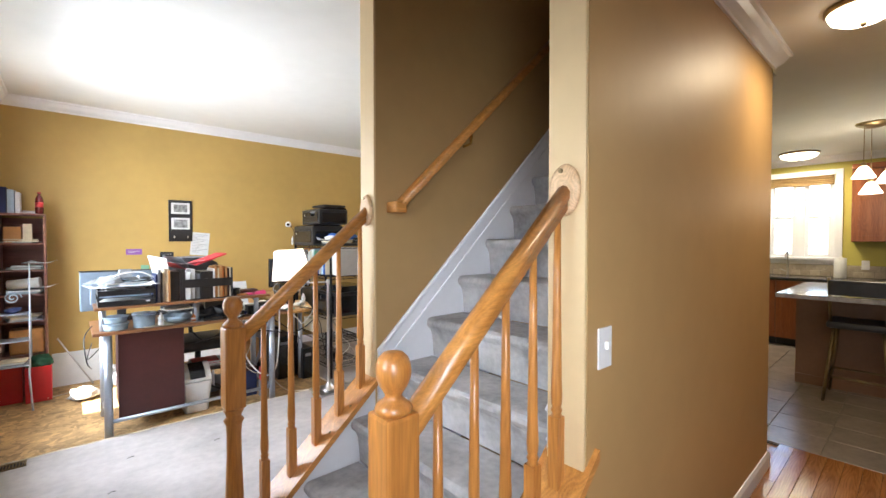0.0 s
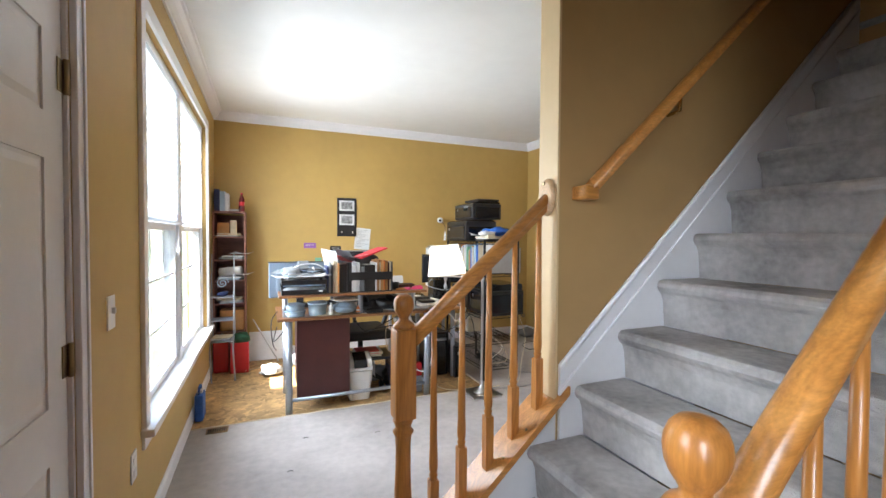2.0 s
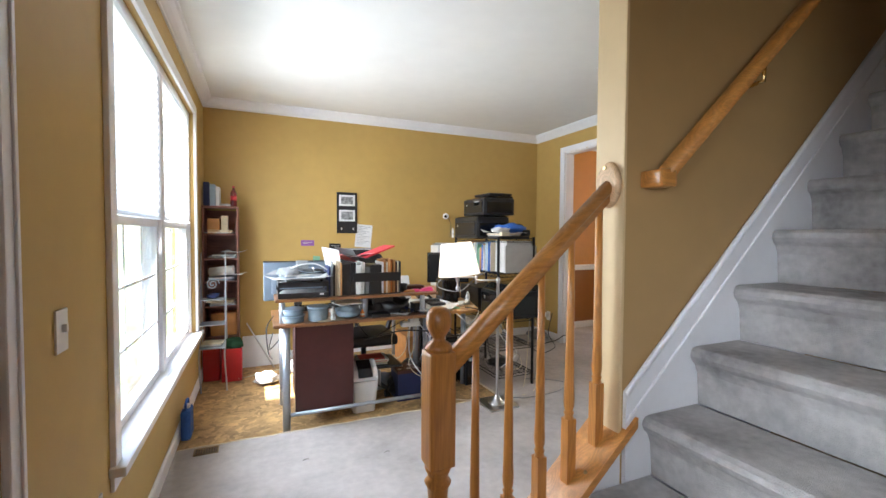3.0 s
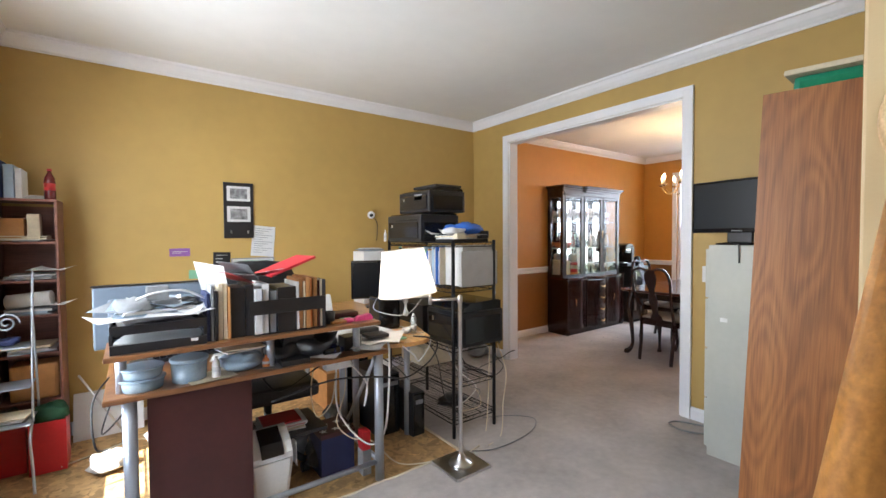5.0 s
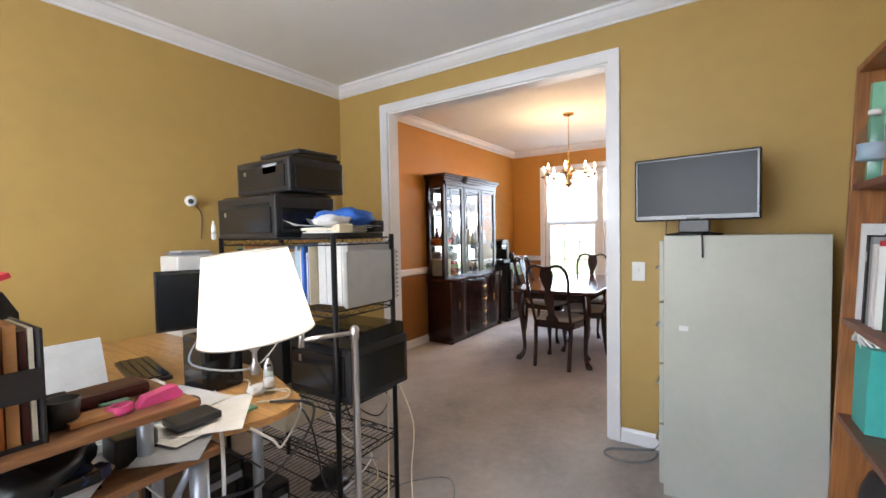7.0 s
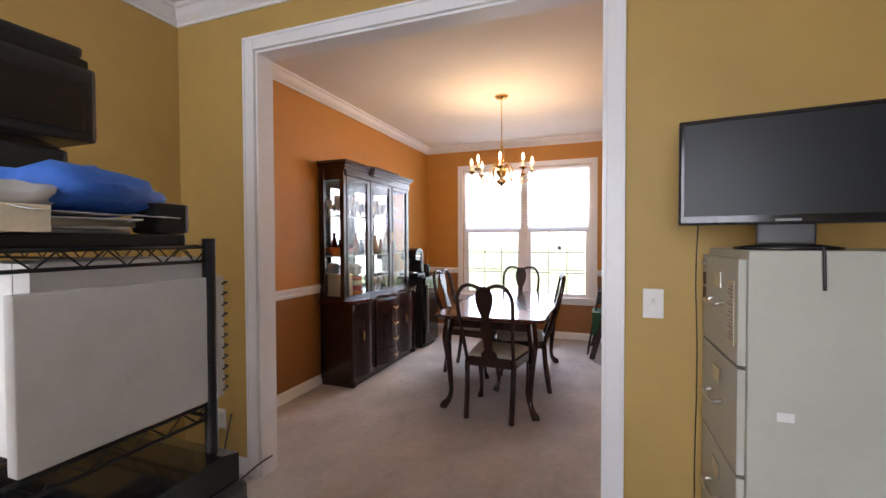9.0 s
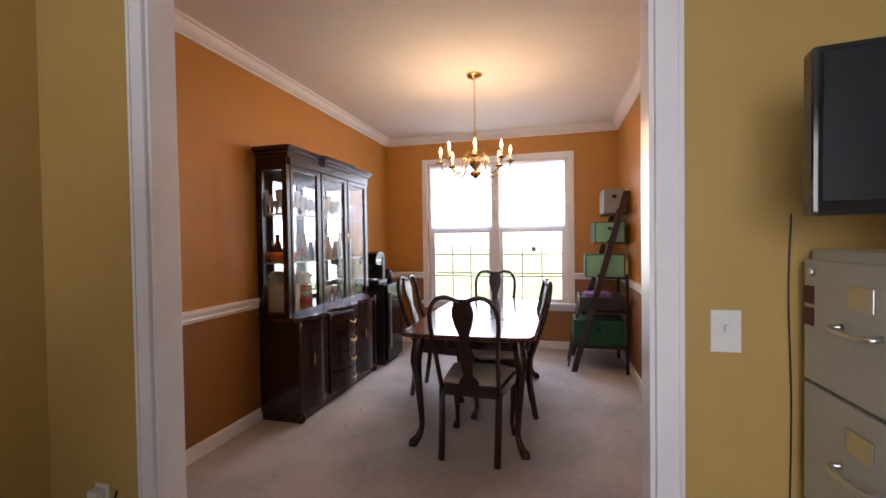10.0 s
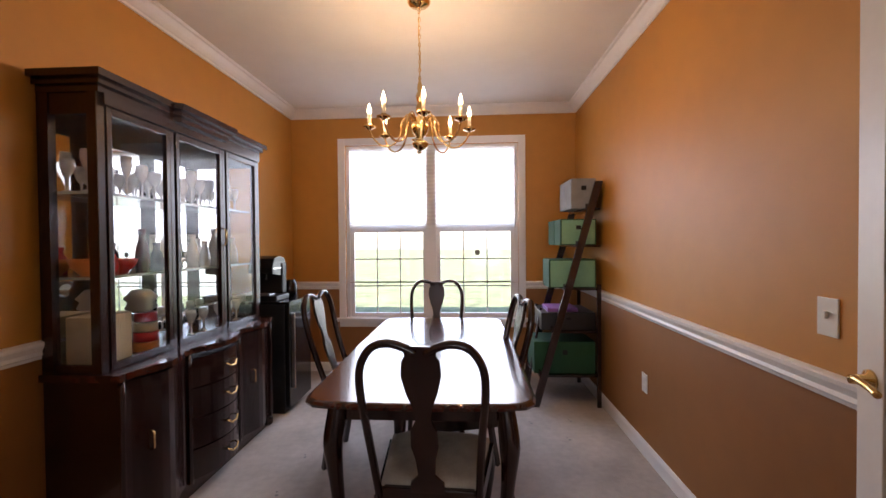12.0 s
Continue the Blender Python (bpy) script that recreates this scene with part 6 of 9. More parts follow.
def floor_lamp():
    bx0, by0 = 1.652, 3.285
    t = thing("floor_lamp", bx0, by0, 0, "brushed steel swing-arm floor lamp with a lit white tapered shade", "floor lamp")
    S = M["steel"]
    bm = bmesh.new()
    box(bm, bx0 - 0.13, by0 - 0.13, 0.0, bx0 + 0.13, by0 + 0.13, 0.018, 0.004)
    part("base", bm, S, t)
    bm = bmesh.new()
    turned(bm, bx0, by0, [(0.075, 0.018), (0.07, 0.03), (0.035, 0.045), (0.03, 0.06), (0.018, 0.075), (0.0125, 0.09), (0.0125, 0.99), (0.016, 0.995), (0.016, 1.03), (0.008, 1.04)], 16)
    part("pole", bm, S, t)
    cx, cy = 1.355, 3.42
    bm = bmesh.new()
    k = (1.50, 3.38, 1.01)
    tube(bm, [(bx0, by0, 1.015), k], 0.008, 8)
    tube(bm, [(k[0], k[1], 0.985), (k[0], k[1], 1.05)], 0.010, 8)
    tube(bm, [(k[0], k[1], 1.035), (cx, cy, 1.04)], 0.008, 8)
    turned(bm, cx, cy, [(0.012, 0.93), (0.017, 0.95), (0.008, 0.97), (0.008, 1.0), (0.016, 1.01), (0.016, 1.08), (0.02, 1.09), (0.02, 1.13)], 12)
    part("swing_arm", bm, S, t)
    bm = bmesh.new()
    n = 32
    lo, hi = 0.17, 0.122
    def ring(r, z):
        return [bm.verts.new((cx + r * math.cos(2 * math.pi * i / n), cy + r * math.sin(2 * math.pi * i / n), z)) for i in range(n)]
    r0, r1 = ring(lo, 1.055), ring(hi, 1.315)
    for i in range(n):
        f = bm.faces.new((r0[i], r0[(i + 1) % n], r1[(i + 1) % n], r1[i]))
        f.smooth = True
    tilt = Matrix.Translation((cx, cy, 1.18)) @ Matrix.Rotation(radians(-6), 4, Vector((0.52, 0.85, 0))) @ Matrix.Translation((-cx, -cy, -1.18))
    bmesh.ops.transform(bm, matrix=tilt, verts=bm.verts)
    part("shade", bm, M["shade"], t, "lit white cloth shade")
    for r, z, nm in ((lo, 1.055, "lower_ring"), (hi, 1.315, "upper_ring")):
        bm = bmesh.new()
        tube(bm, [(cx + r * math.cos(a), cy + r * math.sin(a), z) for a in np.linspace(0, 2 * math.pi, 33)], 0.0025, 4, cap=False)
        if nm == "upper_ring":
            for a in (0.3, 2.4, 4.5):
                tube(bm, [(cx, cy, 1.27), (cx + hi * math.cos(a), cy + hi * math.sin(a), 1.31)], 0.002, 4)
        bmesh.ops.transform(bm, matrix=tilt, verts=bm.verts)
        part(nm, bm, S, t)
    bm = bmesh.new()
    turned(bm, cx, cy, [(0.013, 1.13), (0.014, 1.15), (0.03, 1.185), (0.03, 1.21), (0.012, 1.235)], 12)
    b = part("bulb", bm, M["bulb"], t, "lit bulb")
    b.visible_shadow = False


floor_lamp()


def filing_cabinet():
    x0, x1, y0, y1, H = 2.975, 3.425, 1.82, 2.475, 1.325
    t = thing("filing_cabinet", 3.2, 2.15, 0, "putty coloured four-drawer steel filing cabinet with chrome handles", "filing cabinet")
    F = M["file"]
    part("body", bx((x0, y0, 0.0, x1, y1 - 0.022, H, 0.004)), F, t)
    for k in range(4):
        z0 = 0.05 + k * 0.315
        d = part("drawer", bx((x0 + 0.012, y1 - 0.0215, z0, x1 - 0.012, y1, z0 + 0.305, 0.004)), F, t)
        xm = (x0 + x1) / 2
        part("handle", tb(smooth_pts([(xm - 0.06, y1, z0 + 0.16), (xm - 0.055, y1 + 0.028, z0 + 0.155), (xm + 0.055, y1 + 0.028, z0 + 0.155), (xm + 0.06, y1, z0 + 0.16)], 4), 0.007, 8), M["steel"], d, "chrome drawer pull")
        part("label_holder", bx((xm - 0.04, y1 + 0.0005, z0 + 0.205, xm + 0.04, y1 + 0.004, z0 + 0.255, 0.001)), M["steel"], d)
    bm = bmesh.new()
    turned(bm, 0, 0, [(0.011, 0), (0.011, 0.006), (0.008, 0.01)], 12)
    bmesh.ops.transform(bm, matrix=Matrix.Translation((x1 - 0.05, y1, 1.27)) @ Matrix.Rotation(radians(-90), 4, "X"), verts=bm.verts)
    part("lock", bm, M["steel"], t)
    lab = part("paper_label", bx((x0 + 0.045, y1 + 0.0005, 1.045, x0 + 0.115, y1 + 0.002, 1.235)), M["cream"], t, "long printed paper label")
    for k in range(15):
        z = 1.058 + 0.0112 * k
        part("bar", bx((x0 + 0.053, y1 + 0.0022, z, x0 + 0.107 - 0.013 * (k * 7 % 3), y1 + 0.003, z + 0.004 + 0.002 * (k % 2))), M["greybox"], lab)
    for z in (1.19, 1.135):
        part("sticker", bx((x1 - 0.058, y1 + 0.0005, z, x1 - 0.016, y1 + 0.0018, z + 0.045)), M["modest"], t, "small brown sticker")
    part("magnet", bx((x0 - 0.004, y1 - 0.13, 0.855, x0 - 0.0005, y1 - 0.09, 0.88, 0.001)), M["white"], t)


filing_cabinet()


def television():
    z0 = 1.3255
    t = thing("monitor", 3.08, 2.32, z0, "black flat screen monitor on a glossy stand on the filing cabinet", "monitor")
    a, b = Vector((3.11, 2.60, 0)), Vector((3.03, 2.06, 0))
    d = (b - a).normalized()
    nrm = Vector((d.y, -d.x, 0))
    ang = math.degrees(math.atan2(d.y, d.x))
    o = pose(3.07 + 0.02, 2.33, 0, 0, 0, ang)
    def add(name, bm, m, parent=t, label=""):
        bmesh.ops.transform(bm, matrix=o, verts=bm.verts)
        return part(name, bm, m, parent, label)
    w = 0.278
    add("bezel", bx((-w, -0.025, 1.40, w, 0.03, 1.73, 0.008)), M["blackg"])
    add("screen", bx((-w + 0.016, -0.0275, 1.428, w - 0.016, -0.0255, 1.714)), M["screen"])
    add("badge", bx((-0.03, -0.0285, 1.409, 0.03, -0.0255, 1.416)), M["greybox"])
    add("neck", bx((-0.07, 0.0, 1.34, 0.07, 0.03, 1.42, 0.006)), M["black"])
    bm = bmesh.new()
    turned(bm, 0, 0, [(0.13, z0), (0.13, z0 + 0.008), (0.06, z0 + 0.018)], 24)
    bmesh.ops.scale(bm, vec=(1, 0.7, 1), verts=bm.verts)
    add("foot", bm, M["blackg"])


television()
solid("cable", lambda bm: tube(bm, smooth_pts([(2.985, 2.30, 1.33), (2.968, 2.29, 1.33), (2.966, 2.288, 1.29), (2.966, 2.286, 1.22)], 4), 0.004, 6), M["black"], "short black cable hanging over the cabinet edge", "cable")
solid("cable", lambda bm: tube(bm, smooth_pts([(3.446, 2.488, 1.42), (3.446, 2.494, 1.2), (3.446, 2.487, 0.9), (3.446, 2.492, 0.5), (3.43, 2.5, 0.12), (3.42, 2.55, 0.01)], 5), 0.0022, 6), M["black"], "thin black cable running down the wall by the filing cabinet", "cable")
solid("cable", lambda bm: tube(bm, smooth_pts([(3.42, 2.55, 0.008), (3.36, 2.66, 0.008), (3.30, 2.78, 0.008), (3.22, 2.80, 0.008), (3.18, 2.70, 0.008), (3.22, 2.60, 0.008), (3.30, 2.54, 0.008), (3.38, 2.53, 0.008)], 5), 0.006, 6), M["greybox"], "grey cable lying in a loop on the carpet", "cable")
solid("cable", lambda bm: tube(bm, smooth_pts([(3.43, 4.85, 0.35), (3.38, 4.86, 0.1), (3.36, 4.75, 0.01), (3.2, 4.5, 0.008), (2.9, 4.35, 0.008), (2.95, 4.6, 0.008), (3.2, 4.7, 0.008), (3.40, 4.715, 0.03), (3.44, 4.65, 0.09), (3.5, 4.62, 0.11)], 6), 0.005, 6), M["black"], "black cable looped on the carpet by the opening", "cable")


def bookcase():
    x0, x1, y0, y1, H = 1.80, 2.46, 1.445, 1.82, 1.84
    t = thing("bookcase", 2.13, 1.63, 0, "tall oak-print laminate bookcase crammed with books and oddments", "bookcase")
    C, D = M["case"], M["casein"]
    part("side_panel", bx((x0, y0, 0, x0 + 0.02, y1, H, 0.002)), C, t, "broad wood-grained side panel")
    part("side_panel", bx((x1 - 0.02, y0, 0, x1, y1, H, 0.002)), C, t)
    part("top_panel", bx((x0 + 0.0205, y0, H - 0.022, x1 - 0.0205, y1, H - 0.001, 0.002)), C, t)
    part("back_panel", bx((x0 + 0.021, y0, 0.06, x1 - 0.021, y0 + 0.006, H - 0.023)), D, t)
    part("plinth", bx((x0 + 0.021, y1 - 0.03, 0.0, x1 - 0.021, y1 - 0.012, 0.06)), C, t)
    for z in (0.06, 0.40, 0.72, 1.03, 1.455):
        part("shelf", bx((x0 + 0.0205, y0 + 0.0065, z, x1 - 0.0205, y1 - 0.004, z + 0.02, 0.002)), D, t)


bookcase()

BOOK_SIZES = {"z": 0}


def book(x0, y0, z0, x1, y1, z1, m, spine="y+", name="book", label="", group="books", band=None):
    """A book: cover boards round a block of pages, its spine towards the given side."""
    t = thing(name, (x0 + x1) / 2, (y0 + y1) / 2, z0, label, name.replace("_", " "), group)
    c = 0.0025
    bm = bmesh.new()
    if spine in ("y+", "y-"):
        ys = y1 if spine == "y+" else y0
        s = 1 if spine == "y+" else -1
        box(bm, x0, y0, z0, x0 + c, y1, z1)
        box(bm, x1 - c, y0, z0, x1, y1, z1)
        box(bm, x0 + c, ys - s * c, z0, x1 - c, ys, z1)
        pg = (x0 + c, y0 + (0.004 if s > 0 else c), z0 + 0.003, x1 - c, y1 - (c if s > 0 else 0.004), z1 - 0.004)
    else:
        xs = x0 if spine == "x-" else x1
        s = -1 if spine == "x-" else 1
        xa, xb = sorted((xs, xs - s * c))
        if s < 0:
            out = [(xa, y0), (x1, y0), (x1, y0 + c), (xb, y0 + c), (xb, y1 - c), (x1, y1 - c), (x1, y1), (xa, y1)]
        else:
            out = [(xb, y0), (xb, y1), (x0, y1), (x0, y1 - c), (xa, y1 - c), (xa, y0 + c), (x0, y0 + c), (x0, y0)]
        slab(bm, out, "z", z0, z1)
        pg = (x0 + (c if s < 0 else 0.004), y0 + c, z0 + 0.003, x1 - (0.004 if s < 0 else c), y1 - c, z1 - 0.004)
    part("cover", bm, M[m], t)
    part("pages", bx(pg), M["paper"], t)
    if band:
        zc, h = z0 + (z1 - z0) * 0.7, 0.03
        if spine == "y+":
            part("spine_label", bx((x0 + 0.002, y1, zc, x1 - 0.002, y1 + 0.0008, zc + h)), M[band], t)
        elif spine == "y-":
            part("spine_label", bx((x0 + 0.002, y0 - 0.0008, zc, x1 - 0.002, y0, zc + h)), M[band], t)
        elif spine == "x-":
            part("spine_label", bx((x0 - 0.0008, y0 + 0.002, zc, x0, y1 - 0.002, zc + h)), M[band], t)
    return t


NAMES = {"paper": "white", "cream": "cream", "kraft": "brown", "red": "red", "blue": "blue", "teal": "teal", "black": "black", "navy": "navy blue", "orange": "orange", "purple": "purple", "greenl": "pale green", "bluep": "pale blue", "redpl": "bright red", "greybox": "grey", "modest": "maroon", "greenb": "dark green", "pink": "pink"}


def book_row(x0, x1, y1, z, hmax, colours, seed, group, where, depth=0.2):
    r = random.Random(seed)
    x = x0
    while x < x1 - 0.02:
        w = r.uniform(0.013, 0.034)
        h = hmax * r.uniform(0.72, 1.0)
        m = r.choice(colours)
        dd = r.uniform(0, 0.03)
        book(x, y1 - depth - dd, z, x + w, y1 - dd, z + h, m, "y+", "book", NAMES[m] + " book standing upright " + where, group, r.choice([None, "paper", "cream"]))
        x += w + 0.0015


def books_at(x, z, rows, where):
    for w, h, d, m in rows:
        book(x - w, 1.79 - d - 0.2, z, x, 1.79 - d, z + h, m, "y+", "book", NAMES[m] + " book standing upright " + where, "books in the bookcase", "paper" if m in ("black", "navy", "modest") else None)
        x -= w + 0.0015


books_at(2.436, 1.476, [(0.022, 0.30, 0.0, "greenl"), (0.03, 0.325, 0.03, "paper"), (0.02, 0.32, 0.03, "bluep"), (0.055, 0.31, 0.02, "orange"), (0.02, 0.30, 0.02, "navy"), (0.03, 0.31, 0.01, "black"), (0.03, 0.28, 0.02, "kraft"), (0.03, 0.30, 0.02, "cream"), (0.03, 0.28, 0.02, "paper"), (0.05, 0.3, 0.02, "black")], "on the upper bookcase shelf")
books_at(2.436, 1.051, [(0.012, 0.30, 0.0, "paper"), (0.045, 0.27, 0.05, "black"), (0.014, 0.265, 0.0, "black"), (0.018, 0.26, 0.01, "modest"), (0.02, 0.26, 0.0, "greybox"), (0.014, 0.24, 0.0, "paper"), (0.016, 0.25, 0.01, "red"), (0.02, 0.235, 0.0, "paper"), (0.018, 0.25, 0.02, "cream"), (0.03, 0.24, 0.01, "greenb"), (0.03, 0.22, 0.01, "orange"), (0.04, 0.25, 0.01, "black")], "on the middle bookcase shelf")
book_row(1.84, 2.08, 1.77, 1.476, 0.26, ["navy", "red", "black", "teal"], 13, "books in the bookcase", "on the upper bookcase shelf")
book_row(1.84, 2.13, 1.79, 1.051, 0.27, ["black", "modest", "paper", "cream", "teal", "navy", "red"], 4, "books in the bookcase", "on the middle bookcase shelf")
book_row(1.84, 2.2, 1.77, 0.741, 0.22, ["paper", "cream", "blue", "teal"], 6, "books in the bookcase", "on the lower bookcase shelf")
book_row(1.84, 2.1, 1.77, 0.421, 0.25, ["red", "paper", "black", "kraft"], 7, "books in the bookcase", "on the low bookcase shelf")


def bottle(x, y, z, r, h, m, label, cap="red", wrap="paper"):
    t = thing("bottle", x, y, z, label, "bottle")
    bm = bmesh.new()
    turned(bm, x, y, [(r * 0.85, z), (r, z + h * 0.05), (r, z + h * 0.3), (r * 0.88, z + h * 0.42), (r, z + h * 0.55), (r * 0.85, z + h * 0.72), (r * 0.35, z + h * 0.87), (r * 0.33, z + h * 0.93)], 16)
    part("body", bm, M[m], t)
    bm = bmesh.new()
    turned(bm, x, y, [(r * 0.42, z + h * 0.93), (r * 0.42, z + h)], 12)
    part("cap", bm, M[cap], t)
    bm = bmesh.new()
    turned(bm, x, y, [(r * 1.01, z + h * 0.3), (r * 0.93, z + h * 0.42), (r * 1.01, z + h * 0.53)], 16)
    part("wrap_label", bm, M[wrap], t)


bottle(2.375, 1.792, 1.476, 0.036, 0.21, "clear", "clear water bottle on the upper bookcase shelf", "white", "bluep")
solid("snack_bag", lambda bm: slab(bm, [(2.28, 0.741), (2.40, 0.741), (2.405, 0.85), (2.41, 0.98), (2.27, 0.99), (2.285, 0.86)], "y", 1.74, 1.79), M["teal"], "blue and green packet standing on the bookcase shelf", "packet")
solid("rolled_cable", lambda bm: [tube(bm, [(2.38 + 0.05 * math.cos(a + k), 1.76 + 0.03 * math.sin(a + k) + 0.004 * k, 0.99 + 0.02 * math.sin(2 * a + k) + 0.005 * k) for a in np.linspace(0, 2 * math.pi, 14)], 0.004, 5, cap=False) for k in range(4)], M["white"], "white coiled charger cable on the books", "cable")
solid("black_bag", lambda bm: turned(bm, 2.33, 1.68, [(0.08, 0.421), (0.105, 0.46), (0.10, 0.54), (0.08, 0.60), (0.04, 0.62)], 12), M["darkcl"], "black padded camera bag on the low shelf", "bag")
solid("red_folder", lambda bm: slab(bm, [(2.86, 0.0), (2.93, 0.0), (2.97, 0.36), (2.89, 0.37)], "y", 1.52, 1.80), M["redpl"], "bright red folder standing on the floor by the bookcase", "folder")


def glass_dish():
    t = thing("glass_dish", 2.05, 1.62, 1.84, "green glass dish with a wooden lid on the bookcase", "dish")
    part("dish", bx((1.87, 1.50, 1.8405, 2.25, 1.76, 1.90, 0.02)), M["greenglass"], t)
    part("lid", bx((1.85, 1.48, 1.9015, 2.27, 1.78, 1.92, 0.006)), M["cream"], t)


glass_dish()


def dark_chair():
    t = thing("stacked_chair", 2.75, 1.72, 0, "dark leather chair tucked between the bookcase and the filing cabinet", "chair")
    W = M["darkcl"]
    part("backrest", tb(smooth_pts([(2.78, 1.62, 0.50), (2.78, 1.70, 0.9), (2.78, 1.78, 1.15), (2.78, 1.70, 1.32), (2.78, 1.55, 1.36)], 5), 0.032, 10), W, t)
    part("seat", bx((2.55, 1.5, 0.42, 2.92, 1.76, 0.5, 0.03)), W, t)
    for x, y in ((2.58, 1.52), (2.88, 1.52), (2.58, 1.73), (2.88, 1.73)):
        part("leg", tb([(x, y, 0.0), (x, y, 0.42)], 0.016, 8), M["maho"], t)


dark_chair()


def office_chair():
    x, y = 0.74, 4.08
    t = thing("office_chair", x, y, 0, "black padded swivel office chair pulled up behind the desk", "office chair")
    B = M["black"]
    for k in range(5):
        a = radians(72 * k + 10)
        e = (x + 0.30 * math.cos(a), y + 0.30 * math.sin(a))
        part("spoke", tb([(x, y, 0.11), (e[0], e[1], 0.065)], [0.028, 0.018], 8), B, t)
        part("castor", tb([(e[0] - 0.02, e[1], 0.021), (e[0] + 0.02, e[1], 0.021)], 0.029, 10), B, t)
    bm = bmesh.new()
    turned(bm, x, y, [(0.04, 0.08), (0.04, 0.14), (0.025, 0.15), (0.025, 0.42)], 12)
    part("gas_column", bm, B, t)
    part("seat", bx((x - 0.25, y - 0.25, 0.42, x + 0.25, y + 0.25, 0.51, 0.035)), M["darkcl"], t)
    bm = bmesh.new()
    rows = []
    for z, hw in ((0.56, 0.17), (0.62, 0.21), (0.78, 0.245), (0.95, 0.27), (1.10, 0.27), (1.18, 0.23), (1.225, 0.15), (1.235, 0.07)):
        rows.append([bm.verts.new((x + u * hw, y + 0.26 + 0.03 * math.sin(z * 3) - 0.05 * (1 - u * u) + dd, z)) for dd in (0,) for u in np.linspace(-1, 1, 9)])
    back = [[bm.verts.new(v.co + Vector((0, 0.06, 0))) for v in r] for r in rows]
    for g, fl in ((rows, 0), (back, 1)):
        for a, b in zip(g, g[1:]):
            for i in range(8):
                f = bm.faces.new((a[i], a[i + 1], b[i + 1], b[i]))
                f.smooth = True
    for a, b, c, d in [(rows[i], rows[i + 1], back[i], back[i + 1]) for i in range(len(rows) - 1)]:
        bm.faces.new((a[0], b[0], d[0], c[0]))
        bm.faces.new((a[-1], c[-1], d[-1], b[-1]))
    for r, q in ((rows[0], back[0]), (rows[-1], back[-1])):
        for i in range(8):
            bm.faces.new((r[i], q[i], q[i + 1], r[i + 1]))
    part("backrest", bm, M["darkcl"], t)
    part("back_bar", tb([(x, y + 0.2, 0.44), (x, y + 0.30, 0.5), (x, y + 0.33, 0.7)], 0.02, 8), B, t)
    for s in (-1, 1):
        part("armrest", tb(smooth_pts([(x + 0.24 * s, y + 0.12, 0.46), (x + 0.30 * s, y + 0.14, 0.6), (x + 0.30 * s, y + 0.08, 0.68), (x + 0.29 * s, y - 0.15, 0.69)], 4), 0.022, 8), B, t)


office_chair()


def crt_back_monitor(x0, x1, y, z0, z1, mback, label, face, stand=True):
    """A flat monitor standing across y; face: the way the screen looks."""
    t = thing("monitor", (x0 + x1) / 2, y, z0 - 0.07, label, "monitor", "desk monitors")
    s = face
    part("housing", bx((x0, y - 0.02, z0, x1, y + 0.02, z1, 0.01)), M[mback], t)
    part("back_bulge", bx((x0 + 0.06, y - s * 0.021, z0 + 0.05, x1 - 0.06, y - s * 0.055, z1 - 0.06, 0.014)), M[mback], t)
    part("screen", bx((x0 + 0.02, y + s * 0.0205, z0 + 0.02, x1 - 0.02, y + s * 0.0225, z1 - 0.02)), M["screen"], t)
    xm = (x0 + x1) / 2
    part("stand", bx((xm - 0.03, y - 0.03 * s, 0.765, xm + 0.03, y - 0.056 * s, z0 + 0.08, 0.004)), M["black"], t)
    part("foot", bx((xm - 0.12, y - 0.09, 0.7525, xm + 0.12, y + 0.09, 0.766, 0.005)), M["black"], t)
    return t


back_screen = crt_back_monitor(-0.085, 0.43, 4.0, 0.84, 1.15, "monback", "silver-blue backed flat monitor on the desk, seen from behind", 1)

part("rim", bx((-0.089, 3.978, 1.1505, 0.434, 4.022, 1.157, 0.002), (0.4305, 3.978, 0.84, 0.436, 4.022, 1.15, 0.002)), M["black"], back_screen, "thin black rim")


def monitor_side():
    t = thing("monitor", 1.88, 4.77, 0.749, "black flat monitor on the golden side desk", "monitor", "desk monitors")
    o = pose(1.88, 4.77, 0, 0, 0, 160)
    def add(name, bm, m):
        bmesh.ops.transform(bm, matrix=o, verts=bm.verts)
        part(name, bm, m, t)
    add("housing", bx((-0.24, -0.02, 0.83, 0.24, 0.02, 1.175, 0.008)), M["blackg"])
    add("screen", bx((-0.222, 0.0205, 0.85, 0.222, 0.022, 1.155)), M["screen"])
    add("stand", bx((-0.03, -0.04, 0.76, 0.03, -0.02, 0.9, 0.004)), M["black"])
    add("foot", bx((-0.11, -0.09, 0.749, 0.11, 0.05, 0.761, 0.004)), M["black"])


monitor_side()


def corner_shelf():
    x0, x1, y0, y1, H = -0.61, -0.30, 4.93, 5.225, 1.625
    t = thing("corner_shelf", -0.45, 5.08, 0, "narrow reddish wood corner shelf unit stuffed with papers and boxes", "shelf unit")
    R = M["redwood"]
    for x in (x0, x1 - 0.014):
        part("side_panel", bx((x, y1 - 0.3 + 0.01, -0.008, x + 0.014, y1, H, 0.002)), R, t)
    part("back_panel", bx((x0 + 0.015, y1 - 0.008, 0.0, x1 - 0.015, y1, H - 0.017)), R, t)
    for z in (0.10, 0.36, 0.66, 0.90, 1.12, 1.36, H - 0.016):
        part("shelf", bx((x0 + 0.0145, y0 + 0.002, z, x1 - 0.0145, y1 - 0.009, z + 0.015, 0.002) if z < 1.6 else (x0, y0, H + 0.0005, x1, y1, H + 0.016, 0.002)), R, t)


corner_shelf()


